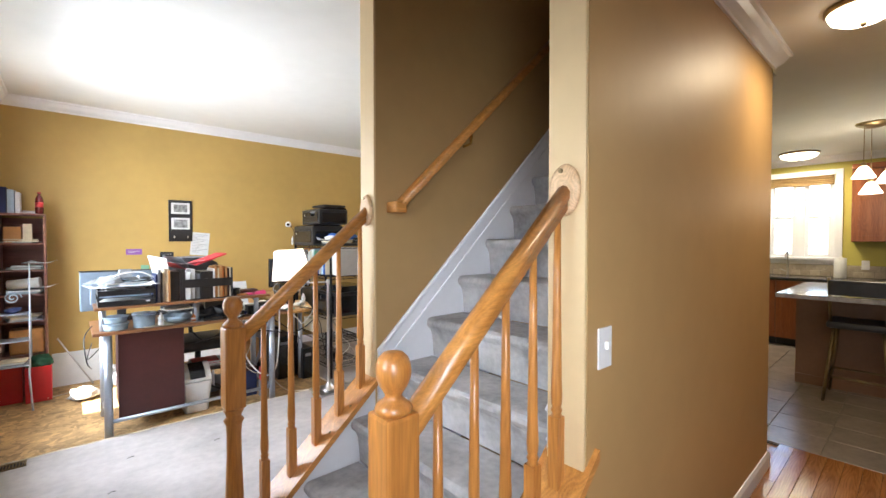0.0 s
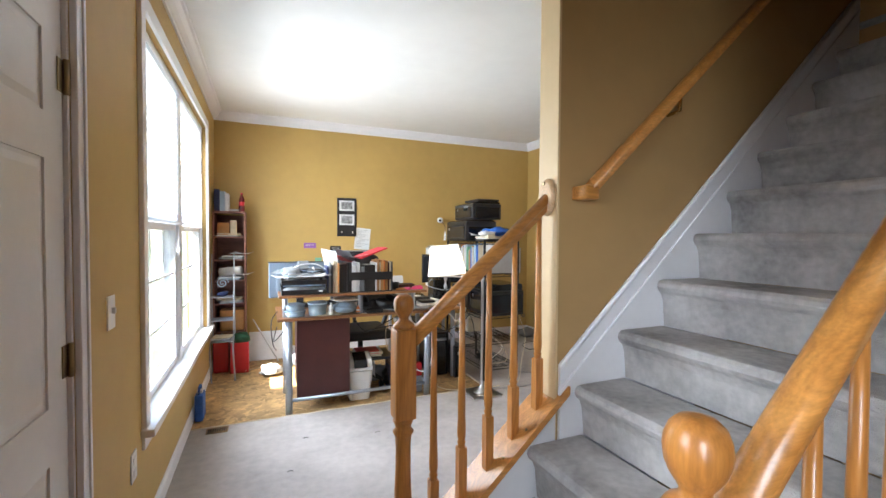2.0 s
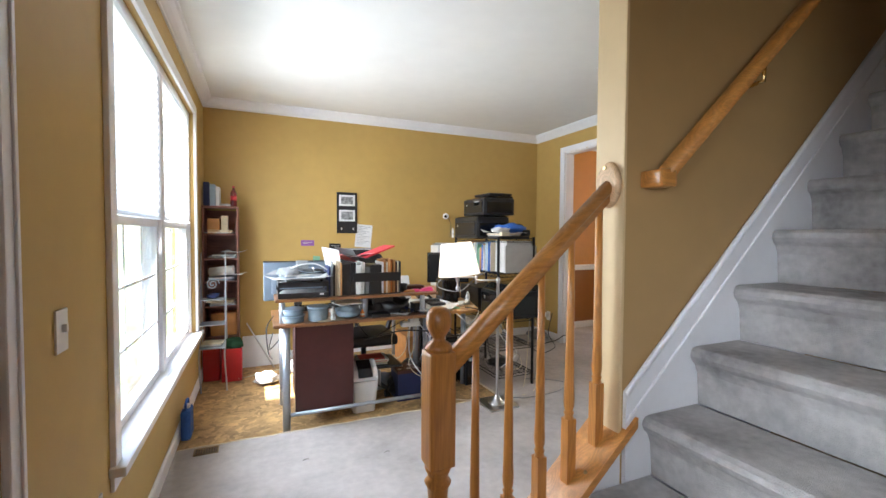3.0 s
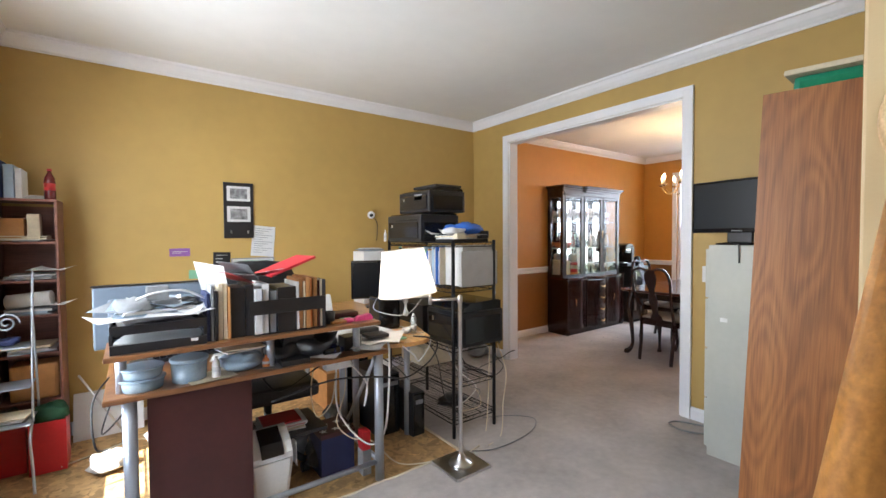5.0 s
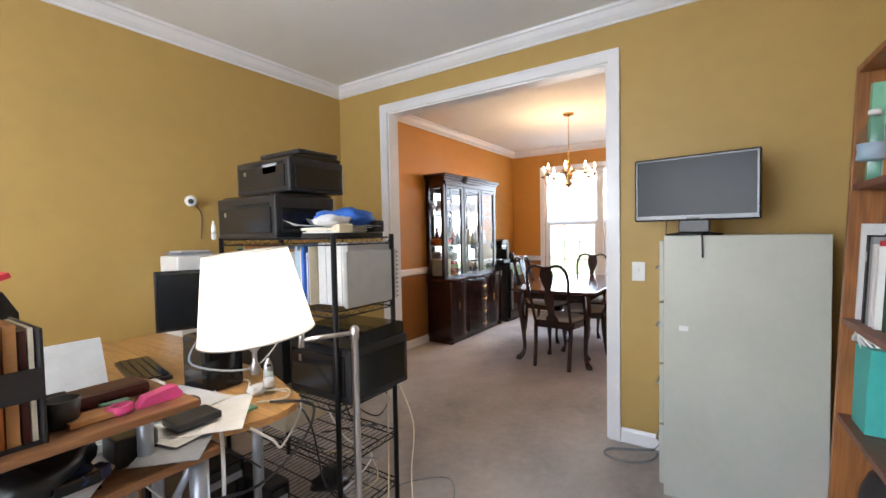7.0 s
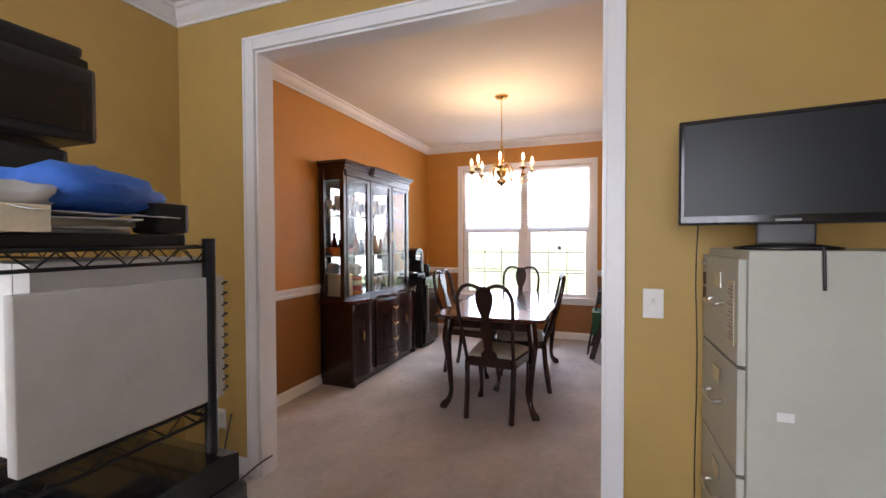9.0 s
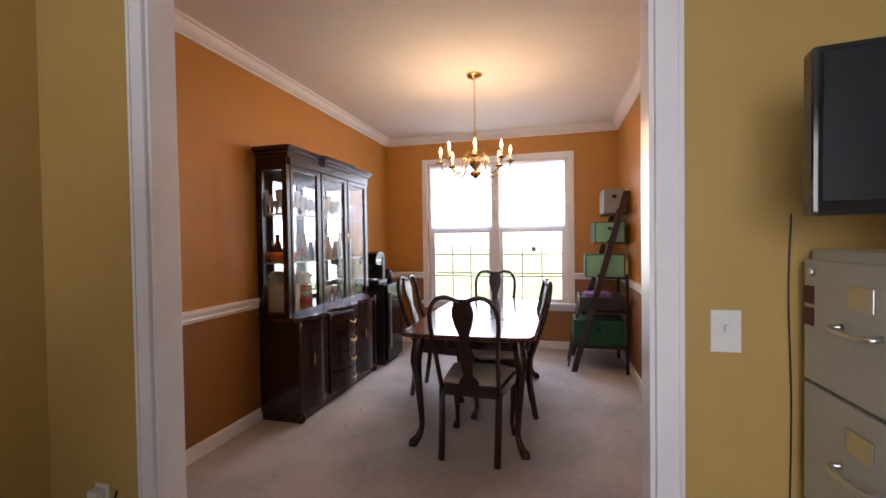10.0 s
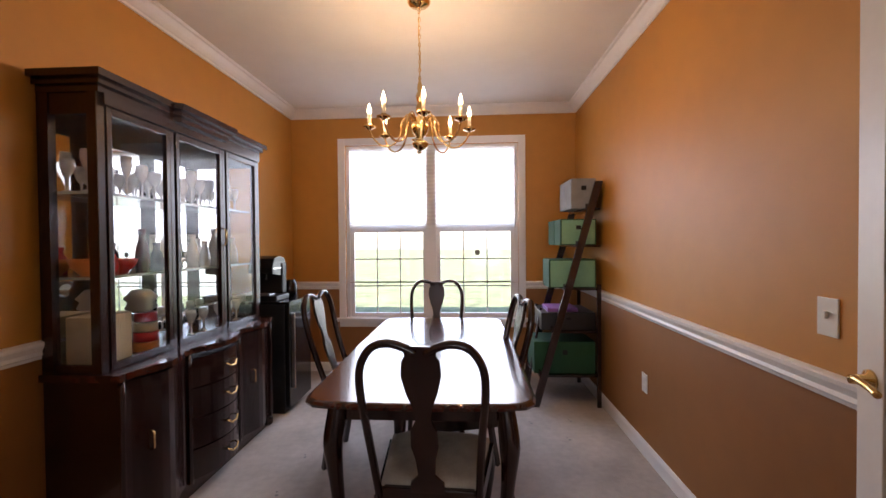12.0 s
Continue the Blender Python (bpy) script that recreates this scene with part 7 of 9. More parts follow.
# ---- office clutter: on and under the desks ----
rc = random.Random(21)


def sheet(x, y, z, w, d, turn, m, label, name="sheet_of_paper", thick=0.0012, group="loose papers", curl=0.004):
    """One loose sheet, slightly curled, lying turned by so many degrees."""
    def b(bm):
        n = 5
        g = [[bm.verts.new((-w / 2 + w * i / n, -d / 2 + d * j / n, thick + curl * (abs(i - n / 2) / n) ** 2 * 4 * (j / n))) for j in range(n + 1)] for i in range(n + 1)]
        lo = [[bm.verts.new(v.co - Vector((0, 0, thick))) for v in r] for r in g]
        for i in range(n):
            for j in range(n):
                bm.faces.new((g[i][j], g[i + 1][j], g[i + 1][j + 1], g[i][j + 1]))
                bm.faces.new((lo[i][j], lo[i][j + 1], lo[i + 1][j + 1], lo[i + 1][j]))
        for i in range(n):
            bm.faces.new((g[i][0], lo[i][0], lo[i + 1][0], g[i + 1][0]))
            bm.faces.new((g[i][n], g[i + 1][n], lo[i + 1][n], lo[i][n]))
            bm.faces.new((g[0][i], g[0][i + 1], lo[0][i + 1], lo[0][i]))
            bm.faces.new((g[n][i], lo[n][i], lo[n][i + 1], g[n][i + 1]))
        bmesh.ops.transform(bm, matrix=pose(x, y, z, 0, 0, turn), verts=bm.verts)
    return solid(name, b, M[m], label, name.replace("_", " "), group)


def pile(x, y, z, w, d, n, where, seed, group, mats=("paper", "paper", "cream", "bluep", "paper", "greybox")):
    r = random.Random(seed)
    for k in range(n):
        t = r.uniform(0.003, 0.012)
        m = r.choice(mats)
        a = r.uniform(-14, 14)
        s = r.uniform(0.8, 1.05)
        def b(bm, z=z, t=t, a=a, s=s):
            box(bm, -w * s / 2, -d * s / 2, 0, w * s / 2, d * s / 2, t, 0.0008)
            bmesh.ops.transform(bm, matrix=pose(x + r.uniform(-0.01, 0.01), y + r.uniform(-0.01, 0.01), z, 0, 0, a), verts=bm.verts)
        solid("booklet", b, M[m], NAMES.get(m, m) + " booklet in an untidy pile " + where, "booklet", group)
        z += t + 0.0006
    return z


def crate(name, x0, y0, z0, x1, y1, z1, m, label, wall_t=0.004, cat="tray"):
    """An open-topped box with real sides."""
    t = thing(name, (x0 + x1) / 2, (y0 + y1) / 2, z0, label, cat)
    w = wall_t
    part("bottom", bx((x0, y0, z0, x1, y1, z0 + w)), M[m], t)
    for r in ((x0, y0, x1, y0 + w), (x0, y1 - w, x1, y1), (x0, y0 + w, x0 + w, y1 - w), (x1 - w, y0 + w, x1, y1 - w)):
        part("side", bx((r[0], r[1], z0 + w, r[2], r[3], z1)), M[m], t)
    return t


# letter trays on the raised shelf
for k in range(2):
    crate("letter_tray", 0.0, 3.37, 0.939 + 0.075 * k, 0.33, 3.63, 0.975 + 0.075 * k, "black", "black plastic letter tray full of papers on the raised shelf")
    pile(0.165, 3.5, 0.945 + 0.075 * k, 0.29, 0.21, 3, "in a letter tray", 30 + k, "papers in the letter trays")
for xx, yy in ((0.004, 3.38), (0.326, 3.38), (0.004, 3.60), (0.326, 3.60)):
    solid("tray_riser", lambda bm, xx=xx, yy=yy: box(bm, xx - 0.006, yy, 0.976, xx + 0.006, yy + 0.02, 1.0135), M["black"], "black riser between the letter trays", "tray riser")
zt = pile(0.15, 3.5, 1.051, 0.27, 0.2, 5, "on the upper letter tray", 33, "papers in the letter trays", ("paper", "greybox", "paper", "bluep"))
for k in range(4):
    sheet(0.05 + 0.05 * k, 3.48 + 0.02 * (k % 3), zt + 0.003 * k + 0.001, 0.2, 0.15, rc.uniform(-60, 60), rc.choice(["paper", "bluep", "greybox"]), "creased white sheet on the heaped letter tray", curl=0.03)
solid("white_gadget", lambda bm: box(bm, 0.12, 3.42, zt + 0.035, 0.20, 3.46, zt + 0.095, 0.008), M["greybox"], "small grey plastic charger on the papers", "charger")

# the row of files and folders
def upright_file(x, w, h, m, lean, y0=3.39, y1=3.61, z=0.939, name="folder"):
    def b(bm):
        slab(bm, [(x, z), (x + w, z), (x + w + lean, z + h), (x + lean, z + h)], "y", y0, y1)
    return solid(name, b, M[m], NAMES.get(m, m) + " folder standing upright in the row on the desk", "folder", "folders on the desk")


x = 0.335
for w, h, m, l in [(0.012, 0.21, "navy", 0.0), (0.010, 0.24, "greybox", 0.002), (0.012, 0.22, "black", 0.0), (0.016, 0.25, "cream", 0.003), (0.014, 0.245, "cream", 0.0), (0.010, 0.235, "kraft", 0.0), (0.060, 0.225, "black", 0.0), (0.035, 0.235, "black", 0.0), (0.030, 0.215, "paper", 0.0), (0.026, 0.235, "paper", 0.004), (0.030, 0.20, "greybox", 0.003), (0.085, 0.215, "black", 0.0), (0.012, 0.235, "paper", 0.0), (0.018, 0.25, "kraft", 0.0), (0.008, 0.235, "cream", 0.002), (0.020, 0.255, "kraft", 0.0), (0.012, 0.245, "orange", 0.0), (0.020, 0.25, "kraft", 0.002), (0.012, 0.235, "modest", 0.0), (0.008, 0.24, "cream", 0.0)]:
    upright_file(x, w, h, m, l, 3.39 + rc.uniform(-0.008, 0.012), 3.61 - rc.uniform(0, 0.03))
    x += w + l + 0.0025
crate("file_sorter", 0.52, 3.375, 0.939, 0.522 + (x - 0.52), 3.388, 0.945, "black", "thin black base strip of the file holder", 0.001, "file holder")
solid("file_band", lambda bm: box(bm, 0.50, 3.366, 1.035, x + 0.006, 3.372, 1.10, 0.002), M["black"], "broad black bar of the file holder across the folders", "file holder")
solid("file_holder_end", lambda bm: box(bm, x + 0.001, 3.37, 0.939, x + 0.007, 3.62, 1.18, 0.002), M["black"], "black end plate of the file holder", "file holder")
solid("red_folder", lambda bm: (box(bm, -0.12, -0.11, 0, 0.12, 0.11, 0.012, 0.002), bmesh.ops.transform(bm, matrix=pose(0.70, 3.50, 1.245, 0, -20, 6), verts=bm.verts)), M["red"], "bright red folder lying tilted across the upright files", "folder")
for k, (xx, a, m) in enumerate([(0.37, -58, "paper"), (0.45, 20, "redpl"), (0.53, 8, "greybox"), (0.6, -10, "paper"), (0.48, 30, "greybox")]):
    solid("loose_sheet", lambda bm, xx=xx, a=a, k=k: (box(bm, -0.09, -0.07, 0, 0.09, 0.07, 0.0015), bmesh.ops.transform(bm, matrix=pose(xx, 3.48, 1.20 + 0.008 * k, a * 0.3, a, a * 2), verts=bm.verts)), M[m], NAMES.get(m, m) + " sheet sticking out of the upright files", "sheet of paper", "loose papers")

# far part of the raised shelf
solid("maroon_pouch", lambda bm: box(bm, 0.93, 3.50, 0.939, 1.10, 3.60, 0.975, 0.015), M["modest"], "maroon zipped pencil pouch on the raised shelf", "pouch")
solid("pink_stapler", lambda bm: slab(bm, [(1.03, 0.939), (1.13, 0.939), (1.135, 0.95), (1.12, 0.972), (1.05, 0.962)], "y", 3.40, 3.435), M["pink"], "bright pink stapler on the raised shelf", "stapler")
solid("pink_tape", lambda bm: turned(bm, 1.0, 3.42, [(0.028, 0.939), (0.028, 0.957), (0.014, 0.957), (0.014, 0.945)], 14), M["pink"], "pink tape roll on the raised shelf", "tape")
solid("black_cup", lambda bm: turned(bm, 0.90, 3.45, [(0.03, 0.939), (0.036, 1.0), (0.032, 1.0), (0.028, 0.95)], 14), M["black"], "black cup on the raised shelf", "cup")
solid("sticky_notes", lambda bm: box(bm, 0.98, 3.47, 0.939, 1.04, 3.495, 0.95, 0.001), M["greenl"], "pale green sticky note pad", "notepad")

# under the raised shelf, on the desktop
def tub(x, y, z, r, h, label):
    t = thing("plastic_tub", x, y, z, label, "tub", "round tubs on the desk")
    bm = bmesh.new()
    turned(bm, x, y, [(r * 0.88, z), (r * 0.9, z + 0.004), (r * 0.97, z + h * 0.85)], 24)
    part("body", bm, M["tubs"], t)
    bm = bmesh.new()
    turned(bm, x, y, [(r, z + h * 0.855), (r * 1.03, z + h * 0.87), (r * 1.03, z + h * 0.97), (r * 0.98, z + h)], 24)
    part("lid", bm, M["bluep"], t, "snap-on lid")


tub(0.10, 3.52, 0.7525, 0.085, 0.05, "flat pale blue plastic tub under the raised shelf")
tub(0.10, 3.52, 0.804, 0.08, 0.045, "flat pale blue plastic tub stacked on another")
tub(0.275, 3.52, 0.7525, 0.075, 0.105, "round pale blue plastic tub with a green lid")
bottle(0.375, 3.47, 0.7525, 0.018, 0.10, "white", "small white pill bottle on the desk", "white")


def crumple(x, y, z, r, h, m, label, name, seed, cat):
    def b(bm):
        bmesh.ops.create_icosphere(bm, subdivisions=3, radius=1)
        q = random.Random(seed)
        off = Vector((q.random() * 9, q.random() * 9, q.random() * 9))
        for v in bm.verts:
            k = 1 + 0.35 * noise.noise(v.co * 1.7 + off) + 0.15 * noise.noise(v.co * 5 + off)
            v.co = Vector((v.co.x * r * k, v.co.y * r * k * 0.8, max(0.0, (v.co.z * 0.5 + 0.5)) * h * k))
        m0 = min(v.co.z for v in bm.verts)
        for v in bm.verts:
            v.co += Vector((x, y, z - m0))
        for f in bm.faces:
            f.smooth = True
    return solid(name, b, M[m], label, cat)


crumple(0.49, 3.52, 0.7525, 0.095, 0.09, "bluep", "crumpled pale blue plastic bag on the desk", "plastic_bag", 1, "plastic bag")
crumple(0.84, 3.56, 0.7525, 0.14, 0.13, "black", "heaped black cloth bag on the desk", "cloth_bag", 2, "bag")
crumple(0.95, 3.50, 0.7525, 0.05, 0.05, "navy", "dark crumpled cloth on the desk", "cloth", 7, "cloth")
bottle(0.60, 3.50, 0.7525, 0.02, 0.06, "orange", "small amber pill bottle on the desk", "orange")
solid("desk_phone", lambda bm: slab(bm, [(3.44, 0.7525), (3.62, 0.7525), (3.62, 0.82), (3.45, 0.775)], "x", 0.66, 0.80), M["black"], "black desk phone under the raised shelf", "phone")
solid("black_dock", lambda bm: box(bm, 0.64, 3.66, 0.7525, 0.78, 3.78, 0.86, 0.01), M["black"], "black plastic box on the desk", "box")
solid("black_box", lambda bm: box(bm, 1.02, 3.52, 0.7525, 1.12, 3.62, 0.83, 0.006), M["black"], "black card box on the desk", "box")
pile(0.49, 3.5, 0.7525 + 0.11, 0.18, 0.14, 2, "on the desk", 41, "papers on the desk", ("paper", "cream"))
for k in range(16):
    sheet(rc.uniform(0.35, 1.18), rc.uniform(3.46, 3.95), 0.753 + 0.0016 * k, rc.uniform(0.12, 0.24), rc.uniform(0.1, 0.2), rc.uniform(-70, 70), rc.choice(["paper", "paper", "cream", "paper", "greybox"]), "loose sheet strewn on the desk")
for k in range(8):
    sheet(rc.uniform(1.1, 1.35), rc.uniform(3.55, 3.85), 0.782 + 0.0016 * k, 0.21, 0.28, rc.uniform(-50, 50), "paper", "loose white sheet over the joint of the two desks")
solid("wallet", lambda bm: box(bm, 1.16, 3.50, 0.80, 1.29, 3.60, 0.822, 0.006), M["darkcl"], "black leather wallet on the papers", "wallet")
solid("glasses_case", lambda bm: box(bm, 1.14, 3.64, 0.80, 1.30, 3.70, 0.835, 0.015), M["black"], "black glasses case on the papers", "case")


def keyboard(x, y, z, turn, label):
    t = thing("keyboard", x, y, z, label, "keyboard")
    o = pose(x, y, z, 0, 0, turn)
    bm = bx((-0.22, -0.07, 0, 0.22, 0.07, 0.018, 0.004))
    bmesh.ops.transform(bm, matrix=o, verts=bm.verts)
    part("body", bm, M["black"], t)
    bm = bmesh.new()
    for i in range(14):
        for j in range(4):
            box(bm, -0.205 + i * 0.0295, -0.058 + j * 0.029, 0.0185, -0.205 + i * 0.0295 + 0.024, -0.058 + j * 0.029 + 0.024, 0.024)
    bmesh.ops.transform(bm, matrix=o, verts=bm.verts)
    part("keys", bm, M["blackg"], t)


keyboard(0.35, 3.86, 0.785, 4, "black keyboard on the cluttered desk")
keyboard(1.42, 4.42, 0.7485, 80, "black keyboard on the golden side desk")
solid("computer_mouse", lambda bm: box(bm, 1.32, 4.08, 0.7485, 1.38, 4.18, 0.78, 0.014), M["white"], "white computer mouse on the side desk", "mouse")
solid("mouse_mat", lambda bm: box(bm, 1.36, 3.90, 0.7482, 1.56, 4.08, 0.752, 0.001), M["black"], "black mouse mat on the side desk", "mouse mat")
solid("speaker_box", lambda bm: box(bm, 1.42, 3.86, 0.7485, 1.58, 4.04, 0.97, 0.02), M["blackg"], "glossy black subwoofer box behind the lamp", "speaker")
solid("black_speaker", lambda bm: box(bm, 1.62, 4.12, 0.7485, 1.72, 4.24, 0.96, 0.01), M["black"], "black desktop speaker on the side desk", "speaker")
bottle(1.56, 3.66, 0.7485, 0.02, 0.12, "clear", "clear glass bottle on the rounded desk end", "black")
bottle(1.61, 3.74, 0.7485, 0.02, 0.13, "steel", "steel vacuum flask on the side desk", "black")
crumple(1.53, 3.70, 0.7485, 0.035, 0.04, "paper", "crumpled white tissue on the side desk", "crumpled_tissue", 9, "tissue paper")
solid("note_pad", lambda bm: box(bm, 1.36, 3.58, 0.7485, 1.46, 3.66, 0.757, 0.001), M["greenl"], "pale yellow-green note pad on the side desk", "notepad")
solid("white_scanner", lambda bm: box(bm, 1.84, 4.98, 0.7485, 2.10, 5.22, 1.25, 0.015), M["white"], "white scanner box at the wall end of the side desk", "scanner")
pile(1.97, 5.1, 1.2505, 0.22, 0.18, 4, "on the scanner", 51, "papers on the scanner")

solid("upright_card", lambda bm: slab(bm, [(4.10, 0.7525), (4.12, 0.7525), (4.20, 0.985), (4.185, 0.985)], "x", 0.98, 1.20), M["paper"], "white card leaning on the heap on the desk", "card")
CABLES = [
    ([(1.30, 3.56, 0.76), (1.27, 3.47, 0.74), (1.26, 3.46, 0.5), (1.23, 3.47, 0.25), (1.14, 3.52, 0.2), (1.05, 3.7, 0.35), (1.08, 3.8, 0.6)], 0.006, "white"),
    ([(1.50, 3.57, 0.76), (1.58, 3.50, 0.75), (1.64, 3.50, 0.70), (1.55, 3.46, 0.62), (1.38, 3.46, 0.55), (1.18, 3.44, 0.60), (0.9, 3.43, 0.64), (0.6, 3.42, 0.60)], 0.005, "black"),
    ([(1.36, 3.52, 0.75), (1.43, 3.46, 0.68), (1.50, 3.50, 0.62), (1.62, 3.55, 0.72), (1.60, 3.7, 0.755)], 0.0045, "white"),
    ([(1.12, 3.75, 0.70), (1.10, 3.72, 0.45), (1.03, 3.68, 0.30), (1.08, 3.6, 0.22), (1.2, 3.55, 0.18), (1.35, 3.5, 0.02), (1.6, 3.40, 0.008), (1.85, 3.38, 0.008), (2.1, 3.55, 0.02), (2.2, 3.62, 0.6)], 0.004, "cream"),
    ([(0.95, 3.78, 0.70), (0.90, 3.74, 0.5), (0.92, 3.7, 0.35), (1.0, 3.68, 0.42), (1.02, 3.66, 0.6)], 0.004, "cream"),
    ([(1.68, 4.0, 0.74), (1.75, 3.7, 0.6), (1.78, 3.62, 0.3), (1.9, 3.6, 0.14), (2.0, 3.8, 0.13)], 0.004, "black"),
    ([(1.40, 3.86, 0.98), (1.3, 3.7, 0.93), (1.45, 3.58, 0.9), (1.62, 3.62, 1.0), (1.75, 3.66, 1.05)], 0.0035, "greybox"),
    ([(-0.02, 3.75, 0.76), (-0.07, 3.6, 0.7), (-0.06, 3.5, 0.55), (-0.03, 3.7, 0.45)], 0.004, "black"),
    ([(1.9, 3.62, 0.63), (1.95, 3.61, 0.5), (2.1, 3.63, 0.42), (2.18, 3.7, 0.38), (2.0, 3.9, 0.36)], 0.004, "black"),
    ([(2.23, 3.60, 0.66), (2.30, 3.62, 0.58), (2.36, 3.7, 0.60), (2.30, 3.8, 0.63)], 0.004, "black"),
    ([(1.86, 3.7, 0.6), (1.9, 3.62, 0.45), (2.05, 3.6, 0.30), (1.95, 3.7, 0.15), (2.1, 3.85, 0.128)], 0.004, "white"),
    ([(-0.30, 4.72, 0.01), (-0.1, 4.85, -0.004), (0.1, 4.9, -0.004), (0.3, 4.6, -0.004), (0.5, 4.5, -0.003)], 0.005, "cream"),
    ([(1.75, 3.42, 0.006), (1.95, 3.30, 0.006), (2.3, 3.32, 0.006), (2.5, 3.45, 0.006), (2.4, 3.6, 0.006), (2.2, 3.7, 0.006)], 0.003, "greybox"),
    ([(1.88, 3.75, 0.36), (2.0, 3.66, 0.32), (2.15, 3.7, 0.22), (2.1, 3.62, 0.15), (1.95, 3.66, 0.13)], 0.0035, "cream"),
    ([(1.2, 3.9, 0.70), (1.35, 3.8, 0.62), (1.5, 3.75, 0.5), (1.6, 3.8, 0.4)], 0.004, "black"),
    ([(0.6, 3.8, 0.70), (0.7, 3.7, 0.55), (0.9, 3.75, 0.6), (1.1, 3.8, 0.68)], 0.0045, "black"),
]
for pts, r, m in CABLES:
    solid("cable", lambda bm, pts=pts, r=r: tube(bm, smooth_pts(pts, 6), r, 6), M[m], NAMES.get(m, m) + " cable trailing among the desks and the rack", "cable", "trailing cables")
solid("power_strip", lambda bm: box(bm, 0.98, 3.70, 0.60, 1.14, 3.77, 0.64, 0.006), M["white"], "white power strip hung under the desk", "power strip")
solid("power_adapter", lambda bm: box(bm, 1.02, 3.62, 0.645, 1.10, 3.69, 0.70, 0.008), M["white"], "white power adapter under the desk", "power adapter")


def waste_bin():
    x, y = 0.63, 3.64
    t = thing("waste_bin", x, y, -0.008, "white plastic shredder bin with a black top under the desk", "waste bin")
    bm = bmesh.new()
    vs = [(0.075, 0.0), (0.10, 0.249)]
    rings = []
    for r, z in vs:
        rings.append([bm.verts.new((x + a * r * 1.1, y + b * r, z - 0.008)) for a, b in ((-1, -0.8), (-0.8, -1), (0.8, -1), (1, -0.8), (1, 0.8), (0.8, 1), (-0.8, 1), (-1, 0.8))])
    for i in range(8):
        bm.faces.new((rings[0][i], rings[0][(i + 1) % 8], rings[1][(i + 1) % 8], rings[1][i]))
    bm.faces.new(rings[0][::-1])
    bm.faces.new(rings[1])
    part("bin", bm, M["white"], t)
    bm = bmesh.new()
    slab(bm, [(y - 0.105, 0.25), (y + 0.10, 0.25), (y + 0.10, 0.35), (y + 0.05, 0.372), (y + 0.01, 0.37), (y - 0.07, 0.325), (y - 0.105, 0.28)], "x", x - 0.10, x + 0.10)
    part("shredder_head", bm, M["white"], t)
    bm = bmesh.new()
    slab(bm, [(y - 0.112, 0.275), (y - 0.072, 0.328), (y + 0.012, 0.375), (y + 0.01, 0.382), (y - 0.077, 0.333), (y - 0.117, 0.279)], "x", x - 0.055, x + 0.055)
    part("chute", bm, M["blackg"], t)


waste_bin()
star_box = crate("star_box", 0.93, 3.66, -0.008, 1.13, 3.86, 0.22, "navy", "dark navy box with a starred maroon lid under the desk", 0.006, "box")
part("lid", bx((0.925, 3.655, 0.221, 1.135, 3.865, 0.25, 0.004)), M["modest"], star_box, "maroon lid with white stars")
for k, (sx, sz, pl) in enumerate([(0.955, 3.70, "t"), (1.03, 3.70, "t"), (1.10, 3.70, "t"), (0.99, 3.78, "t"), (1.07, 3.79, "t")]):
    def star(bm, sx=sx, sz=sz, pl=pl):
        pts = [(0.024 * (1 if i % 2 == 0 else 0.42) * math.cos(math.pi / 2 + i * math.pi / 5), 0.024 * (1 if i % 2 == 0 else 0.42) * math.sin(math.pi / 2 + i * math.pi / 5)) for i in range(10)]
        if pl == "f":
            slab(bm, [(sx + a, sz + b) for a, b in pts], "y", 3.6575, 3.6598)
        else:
            slab(bm, [(sx + a, sz + b) for a, b in pts], "z", 0.2505, 0.252)
    bm = bmesh.new()
    star(bm)
    part("printed_star", bm, M["paper"], star_box, "white star")
solid("red_carton", lambda bm: box(bm, 1.135, 3.55, 0.14, 1.185, 3.62, 0.25, 0.003), M["redpl"], "red top of a tall carton by the desk leg", "carton")
solid("grey_carton", lambda bm: box(bm, 1.133, 3.548, -0.008, 1.187, 3.622, 0.139, 0.003), M["greybox"], "grey base of a tall carton by the desk leg", "carton")
pile(0.74, 3.78, 0.3185, 0.24, 0.2, 6, "on the low shelf", 61, "booklets under the desk", ("paper", "orange", "cream", "redpl", "paper"))
for k, (x0, y0, w, d, h) in enumerate([(1.42, 3.92, 0.18, 0.42, 0.42), (1.62, 3.78, 0.10, 0.3, 0.30), (1.44, 4.5, 0.2, 0.4, 0.42)]):
    t = thing("computer_tower", x0 + w / 2, y0 + d / 2, -0.008, "black computer tower on the floor under the side desk", "computer", "computer towers")
    part("case", bx((x0, y0, -0.008, x0 + w, y0 + d, h, 0.006)), M["black"], t)
    part("front_bezel", bx((x0 + 0.008, y0 - 0.012, 0.0, x0 + w - 0.008, y0 - 0.0005, h - 0.01, 0.004)), M["blackg"], t)
    part("drive_slot", bx((x0 + 0.02, y0 - 0.0145, h - 0.08, x0 + w - 0.02, y0 - 0.0125, h - 0.05)), M["greybox"], t)
crumple(0.35, 4.62, -0.008, 0.22, 0.2, "greybox", "grey canvas bag on the floor behind the desk", "canvas_bag", 5, "bag")
crumple(-0.06, 4.55, -0.008, 0.12, 0.10, "paper", "crumpled white shopping bag on the floor", "shopping_bag", 6, "bag")

